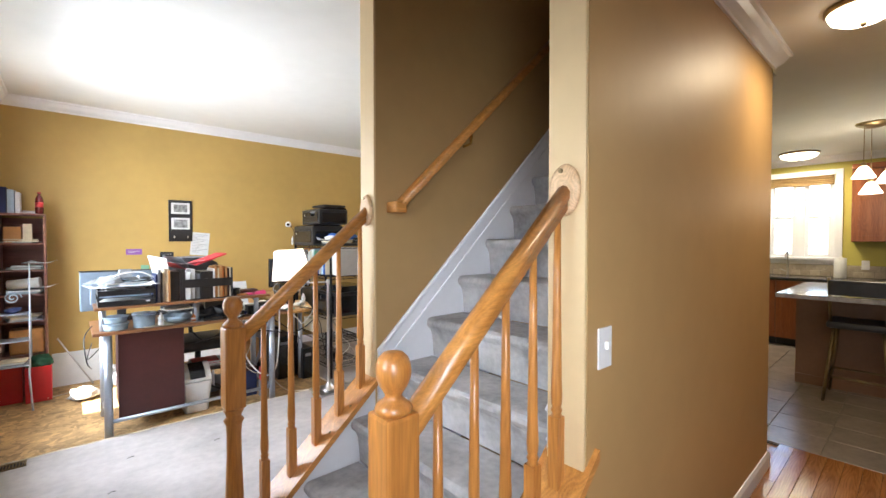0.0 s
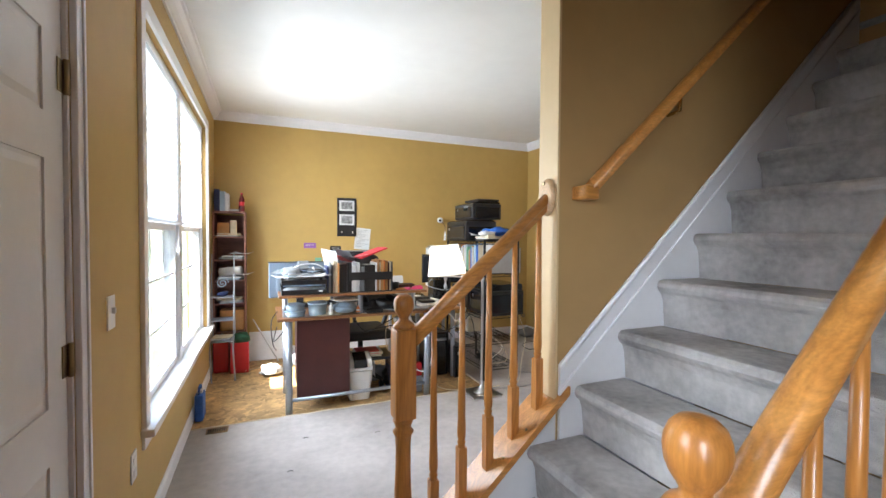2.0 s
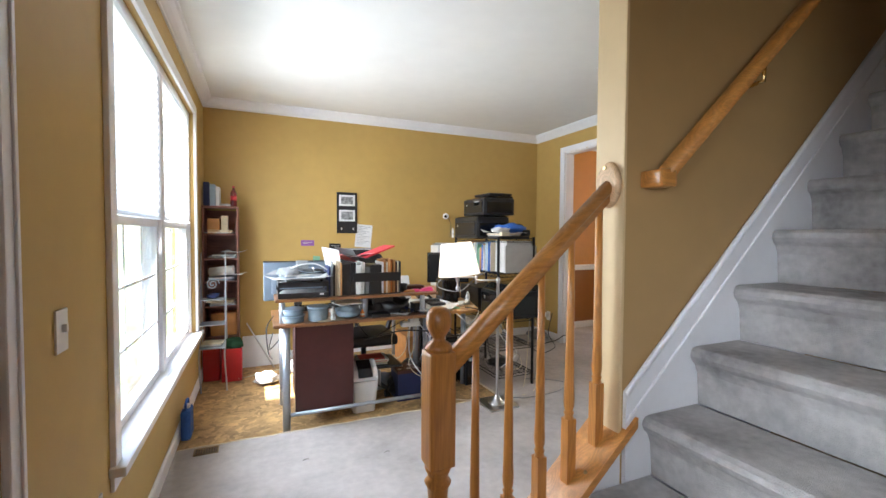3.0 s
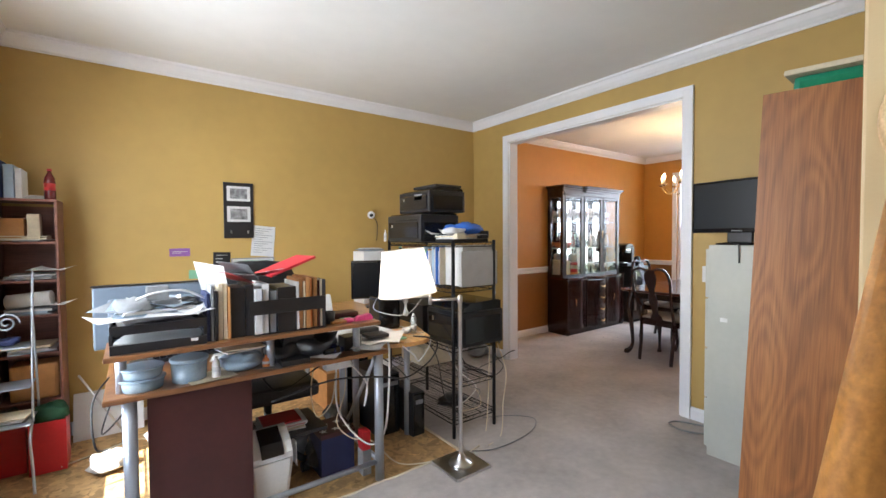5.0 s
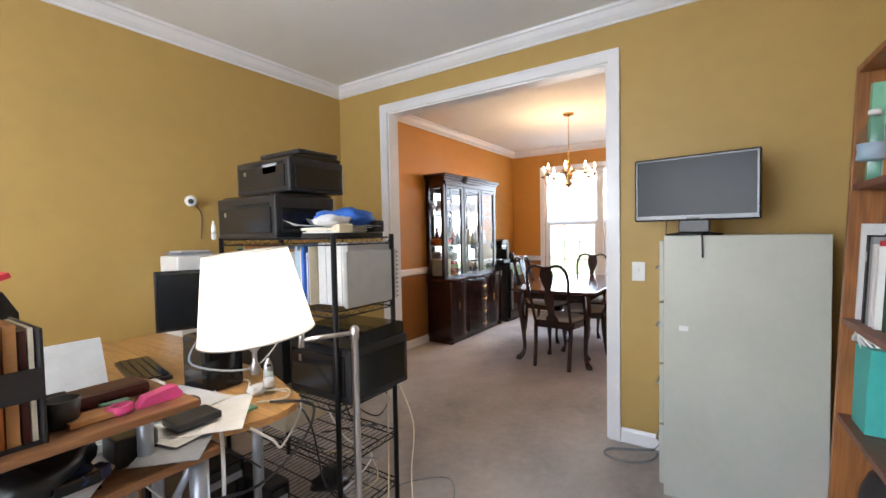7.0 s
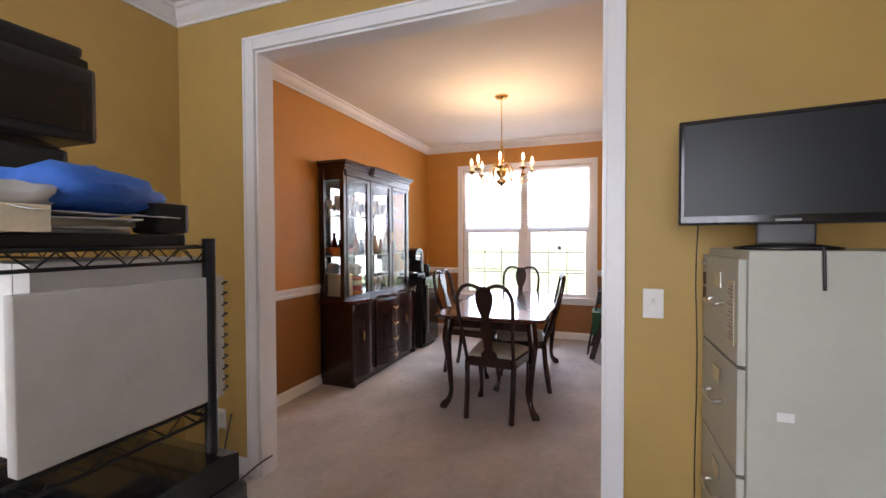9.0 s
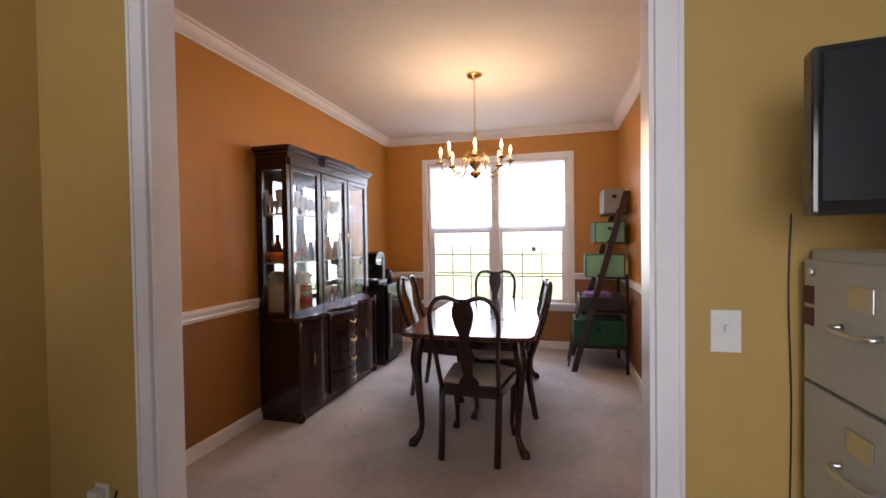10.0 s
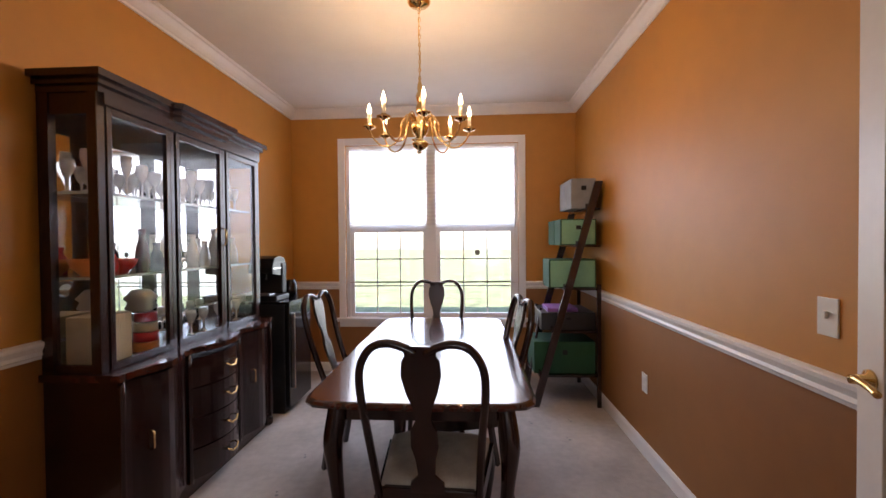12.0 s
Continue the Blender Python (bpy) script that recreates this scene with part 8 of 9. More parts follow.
# ---- the rack's load ----
r2 = random.Random(8)
y = 3.60
for k in range(4):
    w = r2.uniform(0.035, 0.06)
    book(1.93, y, 1.036, 2.22, y + w, 1.035 + 0.29, "paper", "x-", "binder", "thick white ring binder on the upper rack shelf", "white binders on the rack")
    y += w + 0.003
while y < 4.40:
    w = r2.uniform(0.004, 0.022)
    m = r2.choice(["paper", "paper", "bluep", "cream", "greybox", "black", "greenl", "blue", "kraft"])
    h = r2.uniform(0.2, 0.29)
    solid("magazine", lambda bm, y=y, w=w, h=h: box(bm, 1.86 + r2.uniform(0, 0.04), y, 1.036, 2.12, y + w, 1.036 + h, 0.001), M[m], NAMES.get(m, m) + " magazine standing on the upper rack shelf", "magazine", "magazines on the rack")
    y += w + r2.uniform(0.001, 0.004)
solid("letter_rest", lambda bm: box(bm, 1.86, 3.61, 1.349, 2.18, 3.83, 1.370, 0.004), M["black"], "flat black slotted tray on top of the rack", "tray")
zt2 = pile(1.98, 3.72, 1.371, 0.28, 0.2, 4, "on top of the rack", 71, "papers on the rack")
crumple(2.04, 3.72, zt2, 0.15, 0.085, "blue", "folded bright blue cloth on top of the rack", "blue_cloth", 11, "cloth")
crumple(1.90, 3.66, zt2, 0.09, 0.05, "paper", "crumpled white paper on top of the rack", "crumpled_paper", 12, "paper")
solid("black_hub", lambda bm: box(bm, 2.12, 3.61, 1.371, 2.19, 3.68, 1.43, 0.01), M["black"], "small black network box on the rack", "network box")
bottle(1.80, 4.475, 1.349, 0.012, 0.10, "white", "small white bottle on the rack's far corner", "white")
solid("carton", lambda bm: box(bm, 1.86, 4.0, 0.626, 2.18, 4.4, 0.86, 0.004), M["black"], "black carton on the middle rack shelf", "carton")
solid("white_carton", lambda bm: box(bm, 1.88, 4.02, 0.376, 2.15, 4.36, 0.52, 0.004), M["cream"], "pale carton on the lower rack shelf", "carton")
crumple(1.98, 3.8, 0.126, 0.11, 0.08, "black", "black mains adapter on the bottom rack shelf", "power_adapter", 15, "adapters")

def spiral_pad(x0, x1, y, z0, z1):
    t = thing("spiral_notebook", (x0 + x1) / 2, y, z0, "white spiral-bound notebook standing on the upper rack shelf", "notebook")
    part("page_block", bx((x0, y - 0.012, z0, x1, y + 0.012, z1, 0.002)), M["paper"], t)
    for k in range(int((z1 - z0) / 0.022)):
        z = z0 + 0.012 + 0.022 * k
        part("ring", tb([(x1 - 0.006, y - 0.014, z), (x1 + 0.008, y - 0.012, z + 0.003), (x1 + 0.010, y + 0.008, z + 0.003), (x1 - 0.006, y + 0.014, z)], 0.0022, 5), M["black"], t)


spiral_pad(1.90, 2.235, 3.587, 1.0365, 1.285)
solid("headphone_band", lambda bm: tube(bm, smooth_pts([(2.10, 3.70, 1.431), (2.17, 3.71, 1.436), (2.20, 3.73, 1.455), (2.18, 3.75, 1.48), (2.10, 3.74, 1.485)], 5), 0.0045, 6), M["black"], "thin black headphone band standing on the rack", "headphone")
crumple(3.27, 4.98, 0.0, 0.13, 0.12, "greybox", "grey crumpled bag on the carpet in the corner", "carrier_bag", 91, "bag")
solid("wall_charger", lambda bm: box(bm, XC0 - 0.05, 4.925, 0.285, XC0 - 0.0095, 4.975, 0.345, 0.006), M["white"], "white plug-in charger in the low wall socket", "charger")

# ---- wall by the desk ----
def wall_frame():
    x0, x1, z0, z1 = 0.70, 0.932, 1.387, 1.856
    t = thing("picture_frame", 0.816, YF - 0.01, z0, "black hanging frame with two grey photographs and two brass hooks", "picture frame")
    y = YF - 0.0005
    part("board", bx((x0, y - 0.014, z0, x1, y, z1, 0.003)), M["black"], t)
    for za, zb in ((1.70, 1.825), (1.525, 1.655)):
        part("mat_board", bx((x0 + 0.025, y - 0.0165, za, x1 - 0.025, y - 0.0145, zb)), M["paper"], t)
        part("photograph", bx((x0 + 0.05, y - 0.0185, za + 0.02, x1 - 0.05, y - 0.017, zb - 0.02)), M["darkpic"], t)
    for xx in (x0 + 0.05, x1 - 0.05):
        part("hook", tb([(xx, y - 0.014, 1.44), (xx, y - 0.04, 1.43), (xx, y - 0.042, 1.45)], 0.006, 6), M["steel"], t)


wall_frame()


def lines_on(x0, x1, zs, y, m, label, t):
    for z in zs:
        part("text_line", bx((x0, y - 0.0006, z, x1, y, z + 0.004)), M[m], t)


def pinned(name, x0, x1, z0, z1, turn, m, label, lines=0, border=None, line_m="greybox"):
    t = thing(name, (x0 + x1) / 2, YF - 0.003, z0, label, name.replace("_", " "), "things pinned to the wall")
    y = YF - 0.0008
    o = Matrix.Translation(((x0 + x1) / 2, y, (z0 + z1) / 2)) @ Matrix.Rotation(radians(turn), 4, "Y")
    w, h = (x1 - x0) / 2, (z1 - z0) / 2
    def add(nm, a, mm):
        bm = bx(a)
        bmesh.ops.transform(bm, matrix=o, verts=bm.verts)
        part(nm, bm, M[mm], t)
    if border:
        add("backing", (-w, -0.002, -h, w, 0, h), border)
        add("sheet", (-w + 0.01, -0.003, -h + 0.01, w - 0.01, -0.0021, h - 0.01), m)
    else:
        add("sheet", (-w, -0.002, -h, w, 0, h), m)
    for k in range(lines):
        z = h - 0.025 - (2 * h - 0.04) * k / max(1, lines)
        add("text_line", (-w + 0.02, -0.0042, z - 0.002, w - 0.02 - 0.04 * (k % 3), -0.0032, z + 0.002), line_m)


pinned("paper_notice", 0.915, 1.105, 1.225, 1.49, 5, "paper", "white printed sheet pinned askew below the frame", 12)
pinned("small_sign", 0.312, 0.452, 1.245, 1.308, 0, "purple", "small purple and white strip sign on the wall", 2, line_m="paper")
pinned("price_card", 0.614, 0.744, 1.083, 1.27, 2, "black", "black card with rows of red and white labels", 5, line_m="paper")
pinned("wall_calendar", 0.75, 1.10, 0.91, 1.216, 0, "paper", "white wall planner in a dark frame above the desk", 4, border="greybox", line_m="greenl")
pinned("sticky_note", 0.44, 0.515, 1.06, 1.13, 3, "greenl", "pale green sticky note on the wall")


def webcam():
    t = thing("wall_camera", 2.02, YF - 0.05, 1.60, "small round white camera on a wall bracket", "camera")
    part("bracket", tb([(2.10, YF, 1.585), (2.06, YF - 0.03, 1.60)], 0.006, 6), M["blackmetal"], t)
    bm = bmesh.new()
    turned(bm, 0, 0, [(0.02, -0.03), (0.036, -0.024), (0.038, 0.0), (0.034, 0.018), (0.012, 0.022)], 16)
    bmesh.ops.transform(bm, matrix=Matrix.Translation((2.035, YF - 0.06, 1.61)) @ Matrix.Rotation(radians(100), 4, "X") @ Matrix.Rotation(radians(-25), 4, "Y"), verts=bm.verts)
    part("body", bm, M["white"], t)
    bm = bmesh.new()
    turned(bm, 0, 0, [(0.018, 0.022), (0.016, 0.026)], 14)
    bmesh.ops.transform(bm, matrix=Matrix.Translation((2.035, YF - 0.06, 1.61)) @ Matrix.Rotation(radians(100), 4, "X") @ Matrix.Rotation(radians(-25), 4, "Y"), verts=bm.verts)
    part("lens", bm, M["blackg"], t)


webcam()
solid("cable", lambda bm: tube(bm, smooth_pts([(2.09, YF - 0.006, 1.585), (2.13, YF - 0.006, 1.52), (2.12, YF - 0.006, 1.35)], 5), 0.003, 5), M["black"], "thin black camera cable on the wall", "cable")

# ---- corner shelf load ----
LV = [0.115, 0.375, 0.675, 0.915, 1.135, 1.375]
r3 = random.Random(17)
for k, z in enumerate(LV[2:]):
    pile(-0.46 + r3.uniform(-0.02, 0.03), 5.05, z + 0.0005, 0.22, 0.2, 5, "on the corner shelf", 80 + k, "papers on the corner shelf", ("paper", "cream", "paper", "greybox", "bluep"))
    if k in (1, 2):
        sheet(-0.34, 4.98, z + 0.06, 0.2, 0.14, -25, "paper", "white sheet jutting from the corner shelf", curl=0.02)
solid("pink_box", lambda bm: box(bm, -0.57, 4.97, 1.376, -0.46, 5.08, 1.52, 0.004), M["kraft"], "dusty pink box on the upper corner shelf", "box")
solid("pink_box", lambda bm: box(bm, -0.45, 4.99, 1.376, -0.39, 5.08, 1.55, 0.004), M["cream"], "cream box beside a pink one on the corner shelf", "box")
solid("rolled_magazine", lambda bm: tube(bm, [(-0.55, 5.0, 1.0), (-0.34, 4.95, 1.02)], 0.045, 12), M["paper"], "rolled white magazine on the corner shelf", "magazine")
solid("brown_bag", lambda bm: box(bm, -0.55, 4.96, 0.376, -0.32, 5.15, 0.60, 0.02), M["kraft"], "brown paper bag on the low corner shelf", "paper bag")
bottle(-0.34, 5.02, 1.642, 0.03, 0.2, "cola", "dark cola bottle with a red label on the corner shelf", "red", "redpl")
book(-0.60, 4.98, 1.6415, -0.55, 5.18, 1.87, "navy", "y-", "book", "dark blue book standing on top of the corner shelf", "books on the corner shelf")
book(-0.545, 4.98, 1.6415, -0.50, 5.18, 1.85, "bluep", "y-", "book", "pale blue book standing on top of the corner shelf", "books on the corner shelf")
book(-0.495, 4.99, 1.6415, -0.465, 5.18, 1.83, "paper", "y-", "book", "white book standing on top of the corner shelf", "books on the corner shelf")
pile(-0.40, 5.10, 1.6415, 0.12, 0.16, 3, "on top of the corner shelf", 95, "papers on the corner shelf")
for k, (x0, x1, y0, y1) in enumerate([(-0.60, -0.46, 4.80, 4.98), (-0.44, -0.27, 4.72, 4.90)]):
    crate("red_bin", x0, y0, -0.008, x1, y1, 0.30, "redpl", "bright red plastic bin on the floor before the corner shelf", 0.005, "bin")
crumple(-0.35, 4.80, 0.26, 0.09, 0.12, "greenb", "green cloth heaped in a red bin", "green_cloth", 31, "cloth")
crumple(-0.53, 4.88, 0.26, 0.07, 0.1, "black", "black cloth heaped in a red bin", "black_cloth", 32, "cloth")


def plant_stand():
    t = thing("plant_stand", -0.5, 4.75, 0, "small scrolled grey metal folding plant stand with three shelves", "plant stand")
    G = M["greymetal"]
    for x in (-0.60, -0.40):
        part("upright", tb(smooth_pts([(x, 4.62, 0.35), (x, 4.66, 0.7), (x, 4.72, 1.0), (x, 4.76, 1.2)], 4), 0.006, 6), G, t)
        part("leg", tb(smooth_pts([(x, 4.60, 0.36), (x, 4.52, 0.28), (x + 0.01, 4.50, 0.12), (x + 0.02, 4.46, 0.0)], 4), 0.007, 6), G, t)
        part("rear_leg", tb([(x, 4.70, 1.0), (x, 4.80, 0.5), (x, 4.84, 0.0)], 0.006, 6), G, t)
    for z, y0 in ((0.36, 4.52), (0.56, 4.56), (0.78, 4.60)):
        part("shelf", bx((-0.60, y0, z, -0.40, 4.76, z + 0.006, 0.001)), G, t)
    sp = [(-0.50 + 0.055 * (1 - a / 14) * math.cos(a), 4.66, 0.92 + 0.055 * (1 - a / 14) * math.sin(a)) for a in np.linspace(0, 12, 40)]
    part("scroll", tb(sp, 0.005, 5), G, t)


plant_stand()
pile(-0.50, 4.64, 0.367, 0.17, 0.15, 4, "on the plant stand", 96, "papers on the plant stand")
crumple(-0.5, 4.68, 0.786, 0.05, 0.05, "navy", "dark blue yarn ball on the plant stand", "yarn_ball", 40, "yarn")
solid("whiteboard", lambda bm: slab(bm, [(5.12, -0.008), (5.135, -0.008), (5.25, 0.29), (5.235, 0.29)], "x", -0.28, 0.12), M["white"], "white board leaning on the wall by the corner shelf", "board")
solid("tripod_pole", lambda bm: tube(bm, [(-0.235, 5.05, 0.47), (0.02, 5.0, 0.0)], 0.007, 6), M["steel"], "thin steel pole leaning across the corner", "pole")


def floor_vent():
    x0, x1, y0, y1 = -0.50, -0.36, 3.31, 3.40
    t = thing("floor_vent", -0.43, 3.36, 0, "dark bronze floor register in the carpet by the window wall", "floor vent")
    part("frame", bx((x0, y0, 0.0005, x1, y0 + 0.01, 0.006), (x0, y1 - 0.01, 0.0005, x1, y1, 0.006), (x0, y0 + 0.01, 0.0005, x0 + 0.01, y1 - 0.01, 0.006), (x1 - 0.01, y0 + 0.01, 0.0005, x1, y1 - 0.01, 0.006)), M["bronze"], t)
    for k in range(8):
        xx = x0 + 0.018 + k * 0.0145
        part("slat", bx((xx, y0 + 0.0105, 0.0008, xx + 0.006, y1 - 0.0105, 0.0045)), M["bronze"], t)
    # Thin black sheet painted in for the shade between the slats; nothing is hollow.
    part("duct", bx((x0 + 0.0105, y0 + 0.0105, 0.0002, x1 - 0.0105, y1 - 0.0105, 0.0007)), M["black"], t)


floor_vent()


def tape_caddy():
    t = thing("blue_cleaner", -0.58, 3.62, 0, "small bright blue handled cleaning caddy against the baseboard", "caddy")
    part("body", bx((-0.60, 3.55, 0.0, -0.54, 3.70, 0.20, 0.018)), M["blue"], t)
    part("handle", tb(smooth_pts([(-0.57, 3.57, 0.19), (-0.57, 3.58, 0.245), (-0.57, 3.67, 0.245), (-0.57, 3.68, 0.19)], 4), 0.008, 6), M["blue"], t)
    part("cap", bx((-0.59, 3.60, 0.2005, -0.55, 3.65, 0.222, 0.006)), M["white"], t)


tape_caddy()
r4 = random.Random(4)
# Flat dark discs put the shade of furniture dents into colour.
for x, y in [(4.9, 4.6), (5.15, 4.45), (5.35, 4.5), (6.3, 3.0), (6.05, 2.78), (6.35, 2.7), (5.2, 4.62), (5.75, 4.5)]:
    solid("carpet_dent", lambda bm, x=x, y=y: [slab(bm, [(x + dx + rr * math.cos(a), y + dy + rr * math.sin(a)) for a in np.linspace(0, 2 * math.pi, 9)[:-1]], "z", 0.0005, 0.0012) for dx, dy, rr in [(0, 0, 0.010), (0.03, 0.012, 0.007)]], M["greybox"], "small dark disc painted as the shade in a carpet dent", "carpet mark", "marks on the dining carpet")
for x, y in [(0.0, 2.6), (0.12, 3.0), (0.6, 2.9)]:
    solid("carpet_fluff", lambda bm, x=x, y=y: tube(bm, [(x, y, 0.002), (x + 0.02, y + 0.01, 0.003), (x + 0.035, y + 0.004, 0.002)], 0.002, 5), M["black"], "dark scrap of lint on the carpet", "lint", "marks on the office carpet")

# ---- more of the heap on the desks ----
crumple(0.08, 3.44, 1.075, 0.07, 0.07, "greybox", "crumpled grey wrapper on the letter tray", "wrapper", 51, "wrapper")
crumple(0.27, 3.52, 1.075, 0.06, 0.05, "black", "dark cable bundle on the letter tray", "cable_bundle", 52, "cable bundle")
crumple(0.92, 3.80, 0.785, 0.10, 0.08, "darkcl", "black leather bag slumped on the desk", "leather_bag", 53, "bag")
crumple(0.55, 3.78, 0.785, 0.09, 0.06, "black", "dark heap of cloth on the desk", "cloth", 54, "cloth")
solid("black_drive", lambda bm: box(bm, 0.88, 3.46, 0.7525, 0.97, 3.58, 0.80, 0.006), M["blackg"], "glossy black hard drive on the desk", "hard drive")
solid("black_organiser", lambda bm: box(bm, 0.68, 3.50, 0.8205, 0.84, 3.60, 0.90, 0.008), M["black"], "black desk organiser under the raised shelf", "organiser")
for k in range(5):
    solid("pen", lambda bm, k=k: tube(bm, [(0.95 + 0.03 * k, 3.62, 0.9435), (1.03 + 0.02 * k, 3.55 + 0.01 * k, 0.9435)], 0.004, 6), M[["black", "pink", "blue", "redpl", "greenb"][k]], "thin coloured pen lying on the raised shelf", "pen", "pens on the desk")
for k, (x, y, m) in enumerate([(1.02, 3.80, "black"), (0.84, 4.0, "greybox"), (1.3, 4.25, "black"), (0.3, 4.2, "black")]):
    crumple(x, y, -0.008, 0.13, 0.16, m, NAMES.get(m, "black") + " sports bag dumped on the floor behind the desk", "sports_bag", 60 + k, "bag")
solid("document_box", lambda bm: box(bm, 1.30, 4.55, -0.008, 1.62, 4.95, 0.30, 0.004), M["kraft"], "brown cardboard document box under the side desk", "cardboard box")
solid("bin_liner_note", lambda bm: slab(bm, [(3.55, 0.18), (3.62, 0.18), (3.63, 0.30), (3.56, 0.31)], "x", 0.755, 0.757), M["paper"], "white leaflet standing beside the shredder bin", "leaflet")
crumple(0.70, 3.56, 0.7525, 0.10, 0.11, "black", "black pouch slumped under the raised shelf", "pouch", 71, "pouch")
crumple(0.16, 3.50, 1.075, 0.09, 0.06, "greybox", "creased grey plastic wrapping on the letter tray", "wrapping", 72, "wrapping")
for k, (px, py, a) in enumerate([(0.03, 3.40, 25), (0.22, 3.39, -15), (0.30, 3.41, 40)]):
    sheet(px, py, 1.075 + 0.004 * k, 0.19, 0.13, a, "paper", "creased white letter hanging over the letter tray", curl=0.02)
solid("headphone_arc", lambda bm: tube(bm, smooth_pts([(0.02, 3.46, 1.06), (0.10, 3.42, 1.15), (0.24, 3.43, 1.17), (0.34, 3.48, 1.12)], 5), 0.005, 6), M["white"], "white curved cable looped over the papers", "cable", "trailing cables")
solid("brown_notebook", lambda bm: box(bm, 0.90, 3.40, 0.9395, 1.0, 3.46, 0.952, 0.002), M["kraft"], "brown notebook on the raised shelf", "notebook")
crumple(0.90, 3.56, 0.9395, 0.05, 0.045, "darkcl", "small black cloth case on the raised shelf", "cloth_case", 73, "case")
CAB2 = [
    ([(1.32, 3.90, 0.752), (1.42, 3.82, 0.756), (1.50, 3.92, 0.757), (1.60, 3.88, 0.755), (1.55, 3.78, 0.754)], 0.004, "white"),
    ([(1.48, 3.62, 0.754), (1.56, 3.56, 0.758), (1.62, 3.64, 0.755), (1.52, 3.72, 0.756)], 0.004, "cream"),
    ([(1.13, 3.70, 0.62), (1.18, 3.58, 0.52), (1.15, 3.56, 0.40), (1.20, 3.60, 0.55), (1.24, 3.62, 0.66)], 0.0045, "white"),
    ([(1.87, 3.62, 0.58), (1.92, 3.56, 0.45), (1.98, 3.60, 0.33), (2.06, 3.57, 0.28), (2.02, 3.64, 0.14)], 0.0035, "greybox"),
    ([(2.22, 3.56, 0.60), (2.25, 3.50, 0.4), (2.20, 3.48, 0.2), (2.12, 3.42, 0.006), (1.95, 3.36, 0.006)], 0.0035, "cream"),
    ([(0.10, 3.72, 0.70), (0.02, 3.60, 0.62), (-0.05, 3.72, 0.52), (-0.02, 3.9, 0.6)], 0.004, "black"),
]
for pts, r, m in CAB2:
    solid("cable", lambda bm, pts=pts, r=r: tube(bm, smooth_pts(pts, 6), r, 6), M[m], NAMES.get(m, m) + " cable looping round the desk end and the rack", "cable", "trailing cables")

for k, (px, py, a, mm) in enumerate([(2.02, 3.66, 12, "paper"), (1.93, 3.80, -20, "paper"), (2.05, 3.84, 35, "greybox")]):
    sheet(px, py, 1.40 + 0.005 * k, 0.26, 0.17, a, mm, "curled paper heaped on top of the wire rack", curl=0.03)
solid("medicine_box", lambda bm: box(bm, 1.87, 3.585, 1.371, 1.95, 3.63, 1.41, 0.002), M["cream"], "small pale carton on the edge of the rack", "carton")


def lean_back():
    """The bookcase, with all that it holds, stands a little askew and leans back against the wall."""
    o = Matrix.Translation((0, 1.445, 1.84))
    m = o @ Matrix.Rotation(radians(2.2), 4, "X") @ o.inverted()
    turn = Matrix.Translation((1.785, 1.828, 0)) @ Matrix.Rotation(radians(2.5), 4, "Z") @ Matrix.Translation((-1.80, -1.82, 0))
    for ob in list(scene.objects):
        p = ob.location
        if ob.parent is None and ob.type in ("MESH", "EMPTY") and 1.78 < p.x < 2.48 and 1.44 < p.y < 1.85 and p.z < 2.2:
            ob.matrix_world = turn @ m @ Matrix.Translation(p) @ ob.rotation_euler.to_matrix().to_4x4()


lean_back()

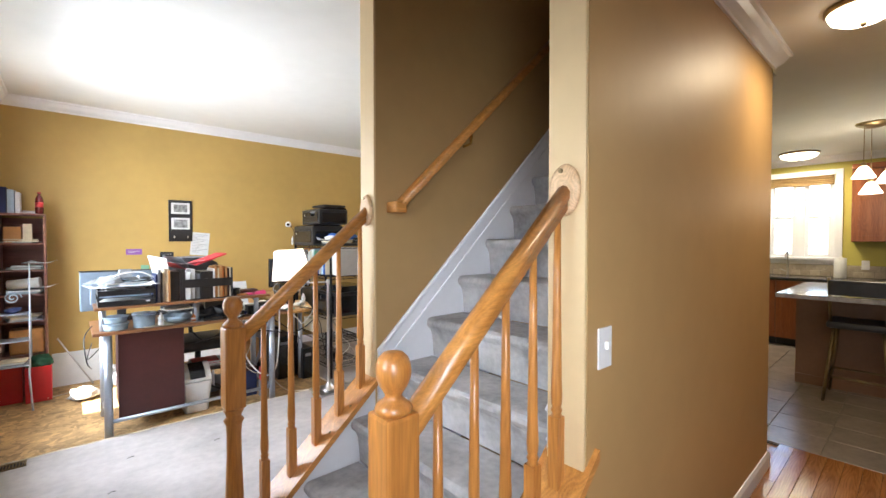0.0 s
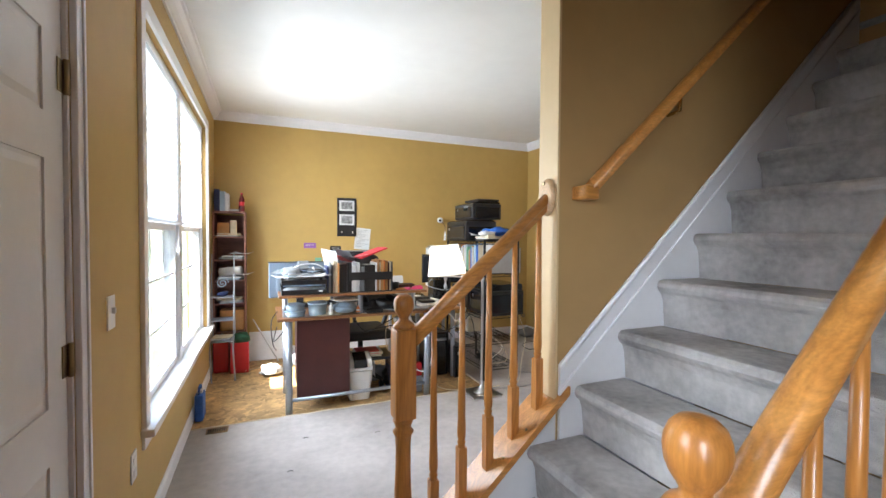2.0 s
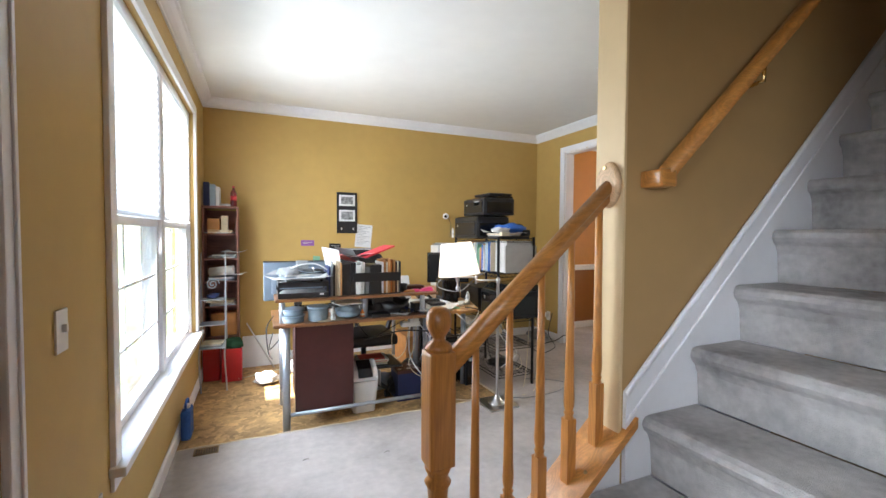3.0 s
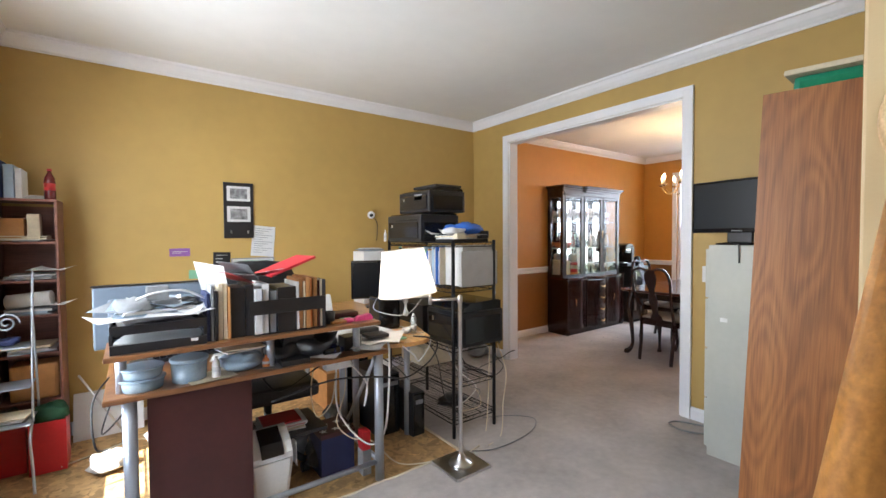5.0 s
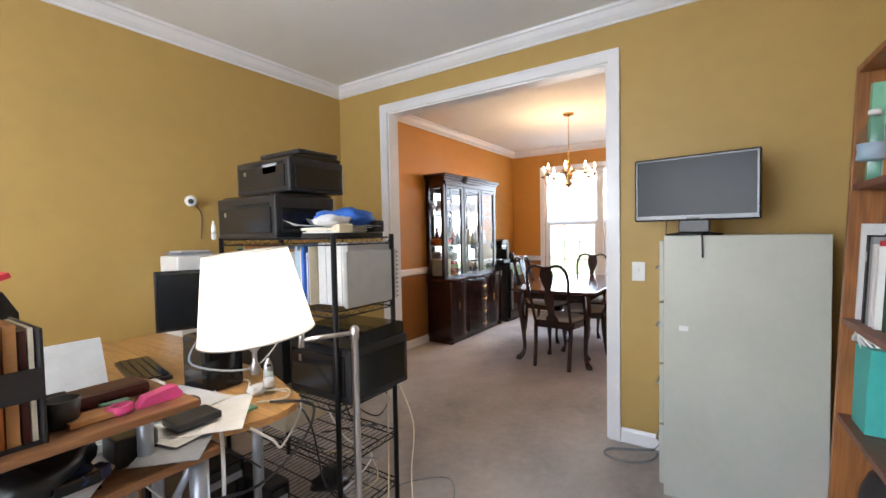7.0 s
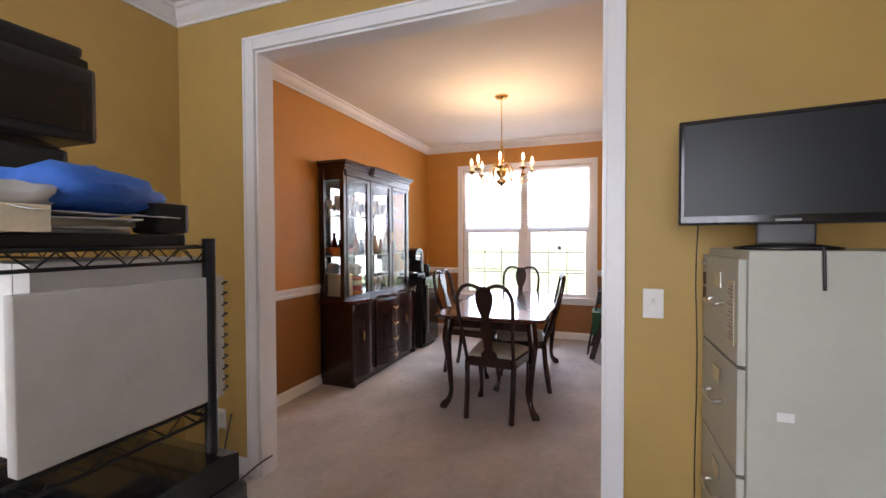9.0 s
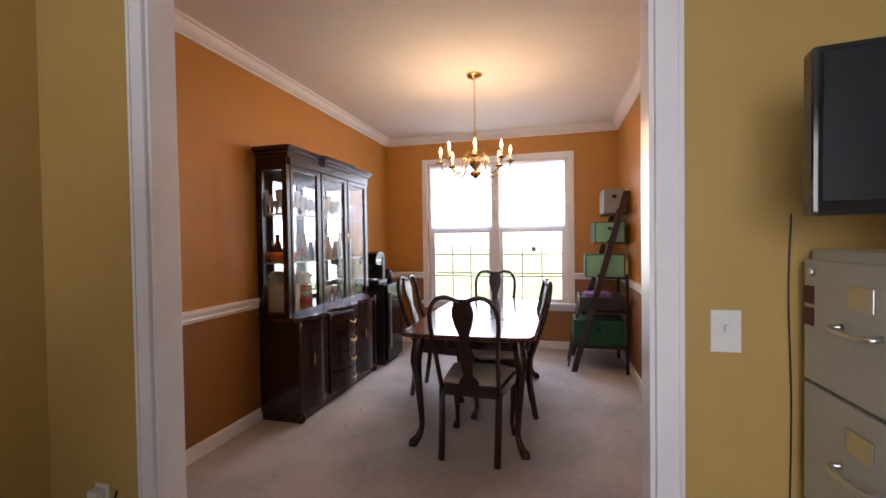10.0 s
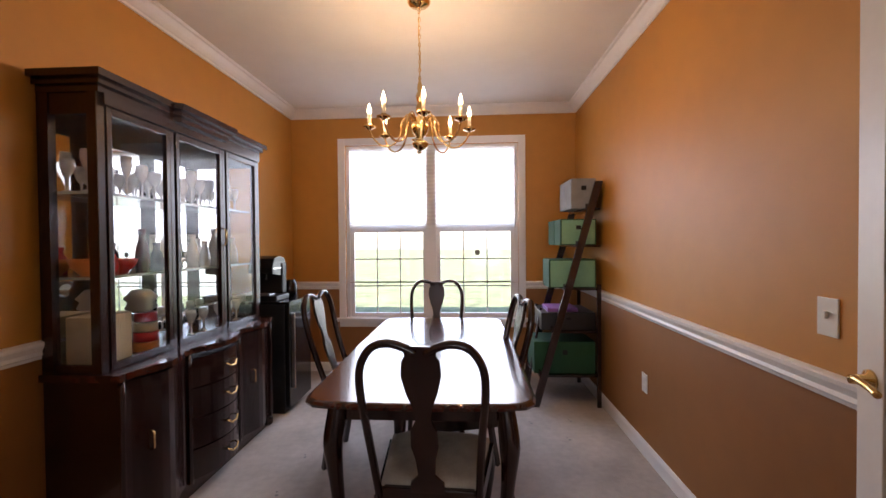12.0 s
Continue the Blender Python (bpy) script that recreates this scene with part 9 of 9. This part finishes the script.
# ---- pieces of floors and walls ----
def shared(name, x0, y0, z0, x1, y1, z1, b):
    """A mesh for alike pieces, with its origin at a lower corner."""
    bm = bmesh.new()
    w, d, h = x1 - x0, y1 - y0, z1 - z0
    lo = [(0, 0), (w, 0), (w, d), (0, d)]
    hi = [(b, b), (w - b, b), (w - b, d - b), (b, d - b)]
    A = [bm.verts.new((x, y, 0)) for x, y in lo]
    B = [bm.verts.new((x, y, h - b)) for x, y in lo]
    C = [bm.verts.new((x, y, h)) for x, y in hi]
    for P, Q in ((A, B), (B, C)):
        for i in range(4):
            bm.faces.new((P[i], P[(i + 1) % 4], Q[(i + 1) % 4], Q[i]))
    bm.faces.new(C)
    bm.faces.new(A[::-1])
    me = bpy.data.meshes.new(name)
    bm.to_mesh(me)
    bm.free()
    return me


hall = setting("floor_hall", lambda bm: box(bm, FX, -1.3, -0.03, XC0 + 0.05, 1.199, -0.02), M["hard"], "varnished oak strip floor")
r5 = random.Random(2)
plank_mesh = {}
for L in (0.6, 0.85, 1.1):
    me = shared("floorboard", 0, 0, 0, L - 0.001, 0.0815, 0.0195, 0.0012)
    me.materials.append(M["hard"])
    plank_mesh[L] = me
count = 0
yy = -1.3
while yy < 0.22:
    xx = XC0 + 0.05
    while xx > FX + 0.3:
        L = r5.choice((0.6, 0.85, 1.1))
        if xx - L < FX:
            break
        o = new("floorboard", plank_mesh[L])
        o.parent = hall
        o.location = (xx - L, yy, -0.0198)
        xx -= L
    yy += 0.0825
kfloor = setting("floor_kitchen", lambda bm: box(bm, XC0 + 0.051, -2.6, -0.03, XB, 2.2, -0.008), M["grout"], "square tan tiled kitchen floor")
tile_mesh = shared("floor_tile", 0, 0, 0, 0.325, 0.325, 0.007, 0.002)
tile_mesh.materials.append(M["tile"])
i = 0
x = XC0 + 0.056
while x + 0.325 < XB:
    y = -2.59
    while y + 0.325 < 2.2:
        o = new("floor_tile", tile_mesh)
        o.parent = kfloor
        o.location = (x, y, -0.0078)
        y += 0.331
    x += 0.331
splash = setting("backsplash", lambda bm: box(bm, XB - 0.008, -2.5, 0.911, XB, 2.19, 1.07), M["grout"], "small travertine tile kitchen splashback")
sm = shared("wall_tile", 0, 0, 0, 0.1, 0.074, 0.008, 0.002)
sm.materials.append(M["splash"])
for k in range(44):
    for j in range(2):
        o = new("wall_tile", sm)
        o.parent = splash
        o.location = (XB - 0.0082, -2.48 + k * 0.104 + (0.05 if j else 0), 0.915 + j * 0.078)
        o.rotation_euler = (radians(90), 0, radians(-90))
